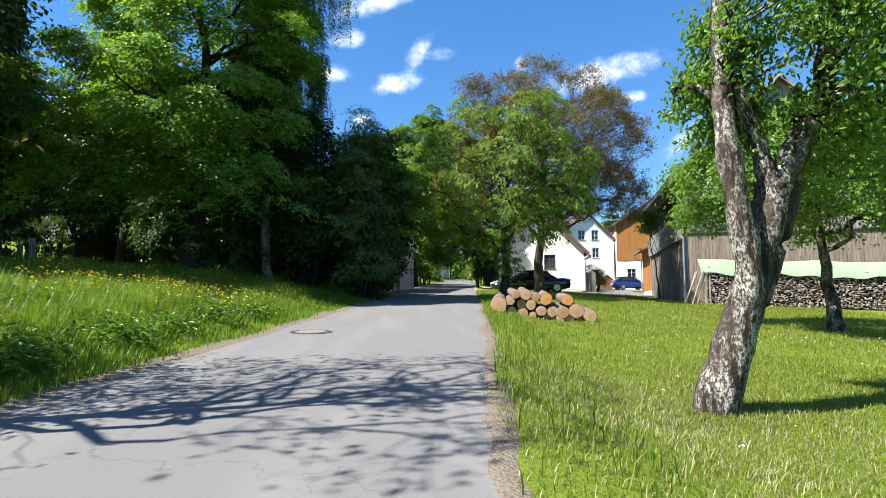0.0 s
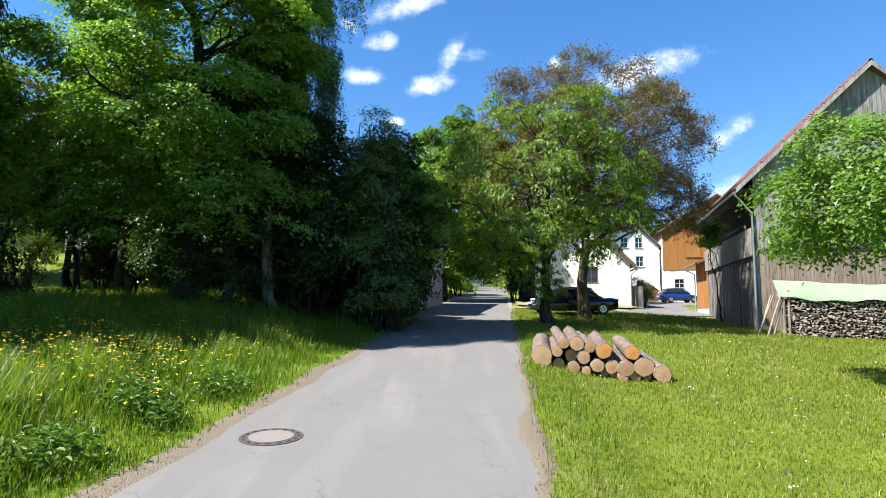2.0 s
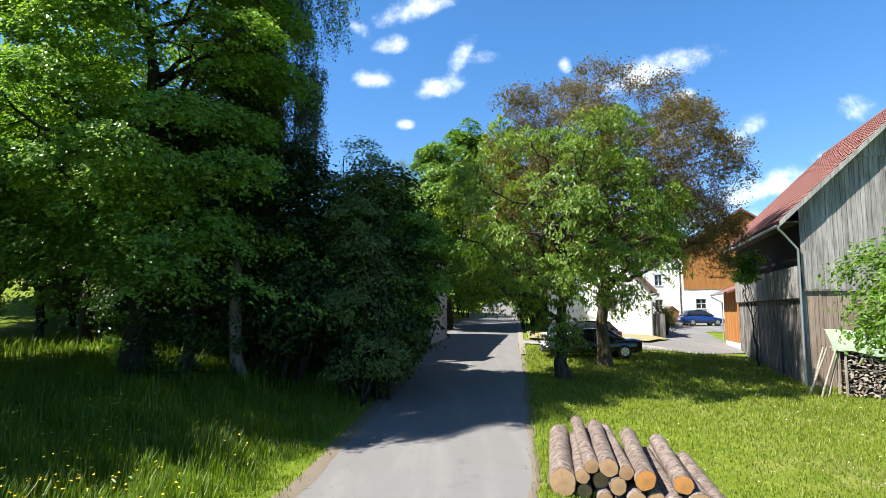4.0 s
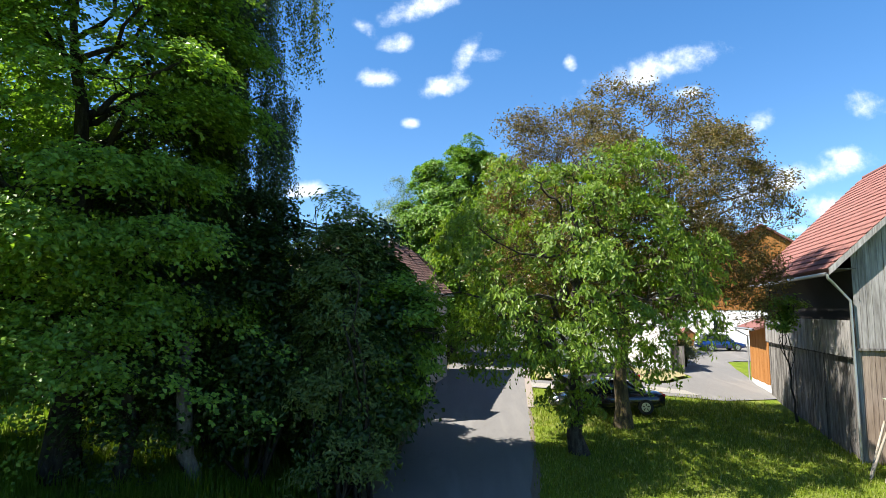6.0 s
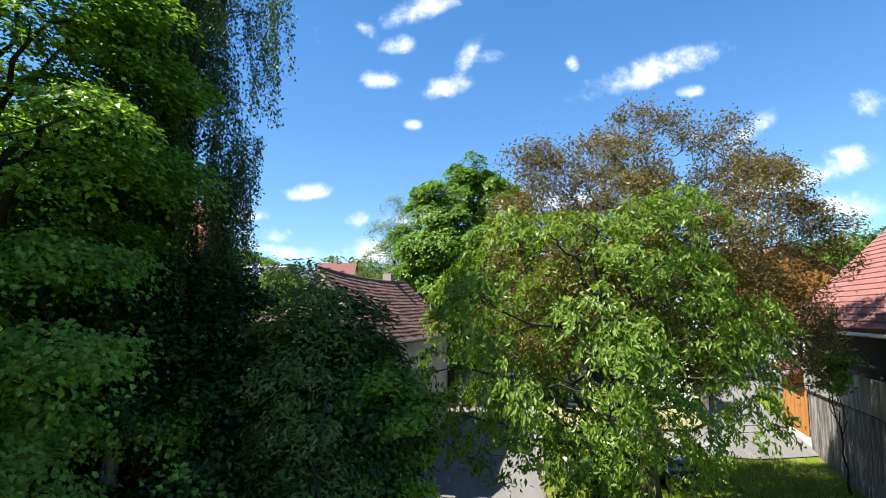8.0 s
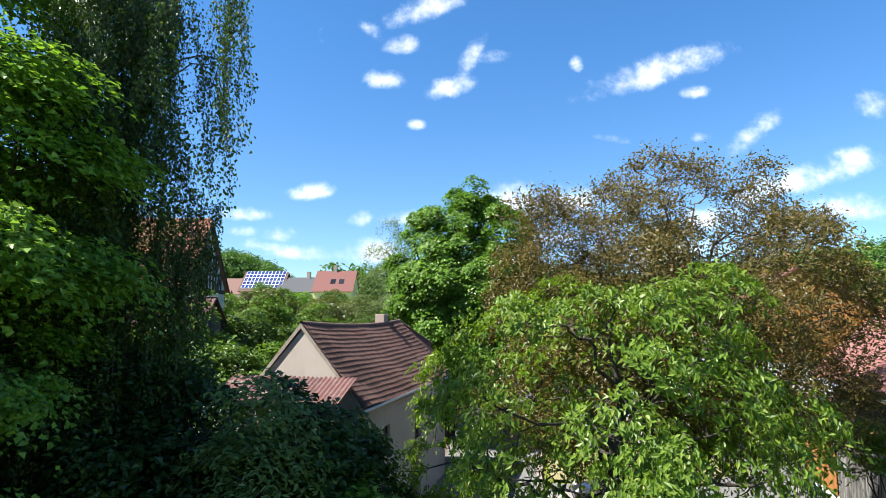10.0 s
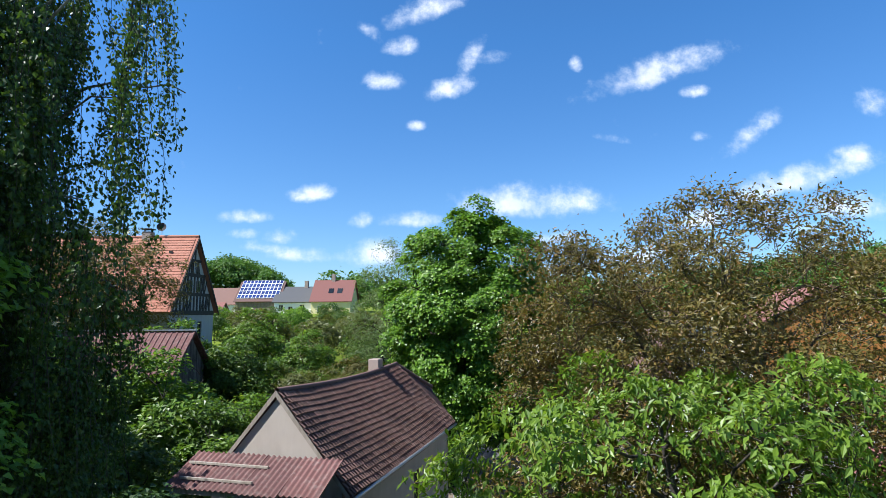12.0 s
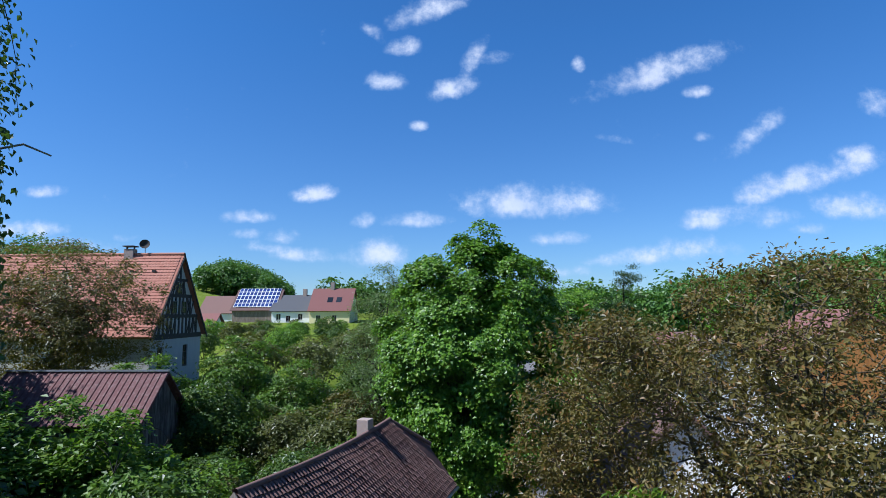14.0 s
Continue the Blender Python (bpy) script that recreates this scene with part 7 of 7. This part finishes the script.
car(park(7.0, 36.7, 178), "paint_black", "black parked saloon car on the grass", 5.05, 1.48, 1.88)
car(park(7.8, 42.1, 178, 0.06), "paint_grey", "dark grey parked estate car on the apron", 4.6, 1.5, 1.8, True)
car(park(23.8, 62.6, 0, 0.05), "paint_blue", "blue parked hatchback car in the farmyard", 4.15, 1.48, 1.76, True, 0.32)


def lean_to():
    """Dark boarded lean-to beside the small white house, with a pale post before it."""
    t = thing("shed", park(6.45, 54.4, -10), "dark boarded lean-to beside the white house", "shed")
    for i in range(12):
        z = -0.1 + i * 0.215
        part("board", box(0, 1.35, 0.0 + 0.012 * (i % 2), 0.03 + 0.012 * (i % 2), z, z + 0.2), "board_dark", t)
    # black box behind the boards for the unlit inside
    part("wall", box(0.02, 1.33, 0.05, 2.2, -0.2, 2.45), "gap", t)
    part("roof", slab([(-0.2, -0.25, 2.48), (1.45, -0.25, 2.72), (1.45, 2.4, 2.72), (-0.2, 2.4, 2.48)], 0.05), "board_dark", t)
    part("post", box(-0.1, -0.02, -0.12, -0.04, -0.2, 2.5), "wood_old", t)
    part("post", box(1.36, 1.43, -0.12, -0.05, -0.2, 2.7), "frame_white", t, "pale post at the house corner")


lean_to()


def lane_gate():
    """Grey metal gate with upright bars closing a yard at the lane's far bend."""
    t = thing("metal_gate", park(2.9, 107.4, 4), "pale grey metal gate with upright bars", "gate")
    for x in (0.0, 2.1, 4.2):
        part("post", box(x - 0.06, x + 0.06, -0.06, 0.06, -0.2, 2.4), "frame_white", t)
    for x0, x1 in ((0.06, 2.04), (2.16, 4.14)):
        for z in (0.35, 2.1):
            part("rail", box(x0, x1, -0.025, 0.025, z, z + 0.07), "frame_white", t)
        for i in range(13):
            x = x0 + 0.08 + i * (x1 - x0 - 0.16) / 12
            part("bar", box(x - 0.02, x + 0.02, -0.02, 0.02, 0.42, 2.1), "frame_white", t)


lane_gate()


def fence_posts():
    rg = random.Random(9)
    for x, y in ((-13.2, 18.6), (-16.0, 22.5), (-19, 26.5), (-22.5, 31.0)):
        t = thing("fence_post", pose(x, y, on_land(x, y), rg.uniform(-3, 3), rg.uniform(-3, 3), rg.uniform(0, 90)), "dark weathered wooden fence post", "fence post", "meadow fence posts")
        v, f = tube_arrays([(0, 0, -0.2), (0, 0, 0.7), (0, 0, 1.35)], [0.10, 0.095, 0.09], 10)
        part("post", np_mesh("post", v, f, "board_dark", True), "board_dark", t)


fence_posts()


def lane_gate():
    """Pale wire gate and low wall where the lane bends."""
    x, y = 6.3, 121.5
    t = thing("gate", pose(x, y, on_land(x, y)), "pale wire mesh gate beside the lane's bend", "gate")
    for px in (-4.5, -1.5, 1.5):
        part("post", box(px - 0.06, px + 0.06, -0.06, 0.06, 0, 2.3), "plaster_grey", t)
    for z in (0.2, 1.2, 2.2):
        part("rail", box(-4.5, 1.5, -0.02, 0.02, z - 0.03, z + 0.03), "zinc", t)
    for i in range(40):
        px = -4.45 + i * 0.152
        part("bar", box(px - 0.012, px + 0.012, -0.012, 0.012, 0.2, 2.2), "zinc", t)


lane_gate()
kennel_x, kennel_y = 22.3, 65.8
kennel = thing("kennel", pose(kennel_x, kennel_y, on_land(kennel_x, kennel_y) + 0.05) @ Matrix.Scale(0.72, 4), "small orange wooden hut in the yard", "hut")
part("hut_wall", prism([(-0.9, 0), (0.9, 0), (0.9, 1.5), (0, 2.2), (-0.9, 1.5)], 0, 1.6), "board_orange", kennel)
part("hut_roof", slab([(-1.1, -0.15, 1.42), (0, -0.15, 2.3), (0, 1.75, 2.3), (-1.1, 1.75, 1.42)], 0.06), "tile_red", kennel)
part("hut_roof", slab([(0, -0.15, 2.3), (1.1, -0.15, 1.42), (1.1, 1.75, 1.42), (0, 1.75, 2.3)], 0.06), "tile_red", kennel)
make_bush("yew_bush", park(5.75, 52.6, 0), (0.9, 0.9, 2.7), "leaf_dark", "tall dark clipped yew beside the lane", 420, 26, 0.12, 173, 0.16, 1.0, 6, 0.12, lobes=26)
make_bush("yard_bush", park(16.6, 52.5, 0), (1.0, 1.0, 1.1), "leaf_olive", "small grey-green bush beside the white house", 130, 26, 0.13, 171, 0.2, 1.0)
make_bush("yard_bush", park(18.8, 65.0, 0), (1.2, 0.9, 0.9), "leaf_bush", "low green bush before the farmhouse", 130, 26, 0.14, 172, 0.2, 1.0)

make_tree("maple_tree", place_tree(15.6, 36.4), 0.05, (-1.15, -1.2, 5.0), (0.85, 1.0, 1.05), "leaf_maple", "bark_grey",
          "slender young maple beside the barn flank", clusters=150, per=16, spread=0.13, size=0.17, width=0.6, limbs=7, seed=181, lump=0.2, low_cut=3.6)

# ---------------- grass ----------------
def grass_field(name, rng2, x, y, length, width, material, label, bend=0.35):
    """Blades as single bent strips of two pieces, rooted on the land."""
    n = len(x)
    z = land(x, y) - 0.01
    a = rng2.uniform(0, math.tau, n)
    l = length * rng2.uniform(0.5, 1.2, n)
    b = bend * l * rng2.uniform(0.2, 1.3, n)
    s = np.stack([-np.sin(a), np.cos(a), np.zeros(n)], 1) * (width * rng2.uniform(0.7, 1.3, n))[:, None]
    o = np.stack([np.cos(a), np.sin(a), np.zeros(n)], 1)
    root = np.stack([x, y, z], 1)
    mid = root + o * (b * 0.3)[:, None] + np.array([0, 0, 1]) * (l * 0.6)[:, None]
    tip = root + o * b[:, None] + np.array([0, 0, 1]) * (l * 0.95)[:, None]
    v = np.stack([root - s, root + s, mid + s * 0.7, mid - s * 0.7, tip], 1).reshape(-1, 3)
    i = np.arange(n)[:, None] * 5
    f = np.concatenate([i + np.array([[0, 1, 2]]), i + np.array([[0, 2, 3]]), i + np.array([[3, 2, 4]])])
    tagged(new(name, np_mesh(name, v, f, material)), label, "grass", "", "stuff")


def scatter(rng2, n, x0, x1, y0, y1, clump=0.0):
    x, y = rng2.uniform(x0, x1, n) + rng2.normal(size=n) * 0.9, rng2.uniform(y0, y1, n) + rng2.normal(size=n) * 0.9
    if clump:
        k = np.sin(x * 2.3 + np.sin(y * 1.7) * 2) + np.sin(y * 2.9 + np.sin(x * 1.3) * 2) + rng2.normal(size=n) * 0.9
        ok = k > clump
        x, y = x[ok], y[ok]
    return x, y


gr = np.random.default_rng(17)


def beyond_right(x, y, gap):
    return x > road_edges(y)[1] + gap


px, py = [], []
for n, x0, x1, y0, y1 in ((80000, -0.6, 7, 1.5, 8), (46000, 0, 13, 8, 18), (40000, 1.4, 19, 18, 31), (14000, 2.4, 15, 31, 40)):
    a, b = scatter(gr, n, x0, x1, y0, y1)
    ok = beyond_right(a, b, 0.10 + 0.10 * gr.normal(size=len(a)))
    px.append(a[ok]), py.append(b[ok])
px, py = np.concatenate(px), np.concatenate(py)
grass_field("lawn_grass", gr, px, py, 0.046 + 0.0036 * py, 0.0026 + 0.00044 * py, "lawn", "short mown lawn with paler dry blades", 0.55)
a, b = scatter(gr, 9000, -0.3, 4.5, 2, 26)
ok = beyond_right(a, b, 0.02) & ~beyond_right(a, b, 1.1)
grass_field("verge_grass", gr, a[ok], b[ok], 0.24, 0.006, "meadow", "longer grass tufts along the lane's edge", 0.5)


a, b = scatter(gr, 26000, 0.3, 12, 2, 24, 1.15)
ok = beyond_right(a, b, 0.05)
grass_field("dry_grass", gr, a[ok], b[ok], 0.09, 0.004, "straw", "patches of dry straw in the lawn", 1.1)
a, b = scatter(gr, 9000, 0.2, 3.2, 2.2, 6.5)
ok = beyond_right(a, b, 0.02)
grass_field("dry_grass", gr, a[ok], b[ok], 0.08, 0.0035, "straw", "pale dry straw round the old apple tree", 1.3)


def beyond_left(x, y, gap):
    return x < road_edges(y)[0] - gap


px, py = [], []
for n, x0, x1, y0, y1 in ((60000, -13, -3.8, 2.5, 12), (45000, -8.5, -3.8, 2.5, 10), (52000, -15, -2.6, 12, 22), (30000, -14, -1.5, 22, 34), (16000, -32, -13, 12, 34)):
    a, b = scatter(gr, n, x0, x1, y0, y1, -1.2)
    ok = beyond_left(a, b, 0.30 + 0.14 * gr.normal(size=len(a)))
    px.append(a[ok]), py.append(b[ok])
px, py = np.concatenate(px), np.concatenate(py)
edge = np.clip((road_edges(py)[0] - px) / 2.2, 0.25, 1)
edge = edge * (1 + 0.35 * np.sin(px * 1.9 + 2 * np.sin(py * 1.1)) * np.sin(py * 1.6 + np.sin(px * 0.9)))
grass_field("meadow_grass", gr, px, py, 0.57 * edge, 0.0028 + 0.00042 * py, "meadow", "tall unmown meadow grass on the bank", 0.45)
a, b = scatter(gr, 2600, -15, -5, 6, 22, 0.6)
ok = beyond_left(a, b, 1.2)
grass_field("seed_stalks", gr, a[ok], b[ok], 0.74, 0.0035, "straw", "tall pale seed stalks standing above the meadow", 0.3)
a, b = scatter(gr, 7000, -11, -4.3, 3, 14, 1.2)
near = scatter(gr, 420, -7.0, -5.6, 2.8, 5.0)
a, b = np.concatenate([a, near[0]]), np.concatenate([b, near[1]])
ok = beyond_left(a, b, 0.7)
v, f = leaf_cloud(gr, np.stack([a[ok], b[ok], land(a[ok], b[ok]) + 0.25], 1), np.tile([[0.2, 0, 1.0]], (int(ok.sum()), 1)), 16, 0.13, 0.11, 0.42, 0.1, 0.9, 0.6, 0.5, True)
tagged(new("broad_weeds", np_mesh("broad_weeds", v, f, "weed")), "clumps of broad dark green dock and nettle leaves", "weeds", "", "stuff")
a, b = scatter(gr, 2400, -13, -5.2, 9, 20, 1.0)
near = scatter(gr, 420, -9.0, -5.4, 11.0, 14.8)
a, b = np.concatenate([a, near[0]]), np.concatenate([b, near[1]])
ok = beyond_left(a, b, 0.6)
v, f = leaf_cloud(gr, np.stack([a[ok], b[ok], land(a[ok], b[ok]) + gr.uniform(0.42, 0.72, int(ok.sum()))], 1), np.tile([[0, -0.2, 1.0]], (int(ok.sum()), 1)), 3, 0.016, 0.038, 1.0, 0.0, 0.3, 1.6)
tagged(new("buttercups", np_mesh("buttercups", v, f, "yellow")), "yellow buttercups in the tall grass", "flowers", "", "stuff")
a, b = scatter(gr, 260, 2, 14, 4, 26)
ok = beyond_right(a, b, 0.8)
v, f = leaf_cloud(gr, np.stack([a[ok], b[ok], land(a[ok], b[ok]) + 0.09], 1), np.tile([[0, 0, 1.0]], (int(ok.sum()), 1)), 3, 0.012, 0.03, 1.0, 0.0, 0.3, 1.6)
tagged(new("daisies", np_mesh("daisies", v, f, "white_petal")), "small white daisies in the lawn", "flowers", "", "stuff")
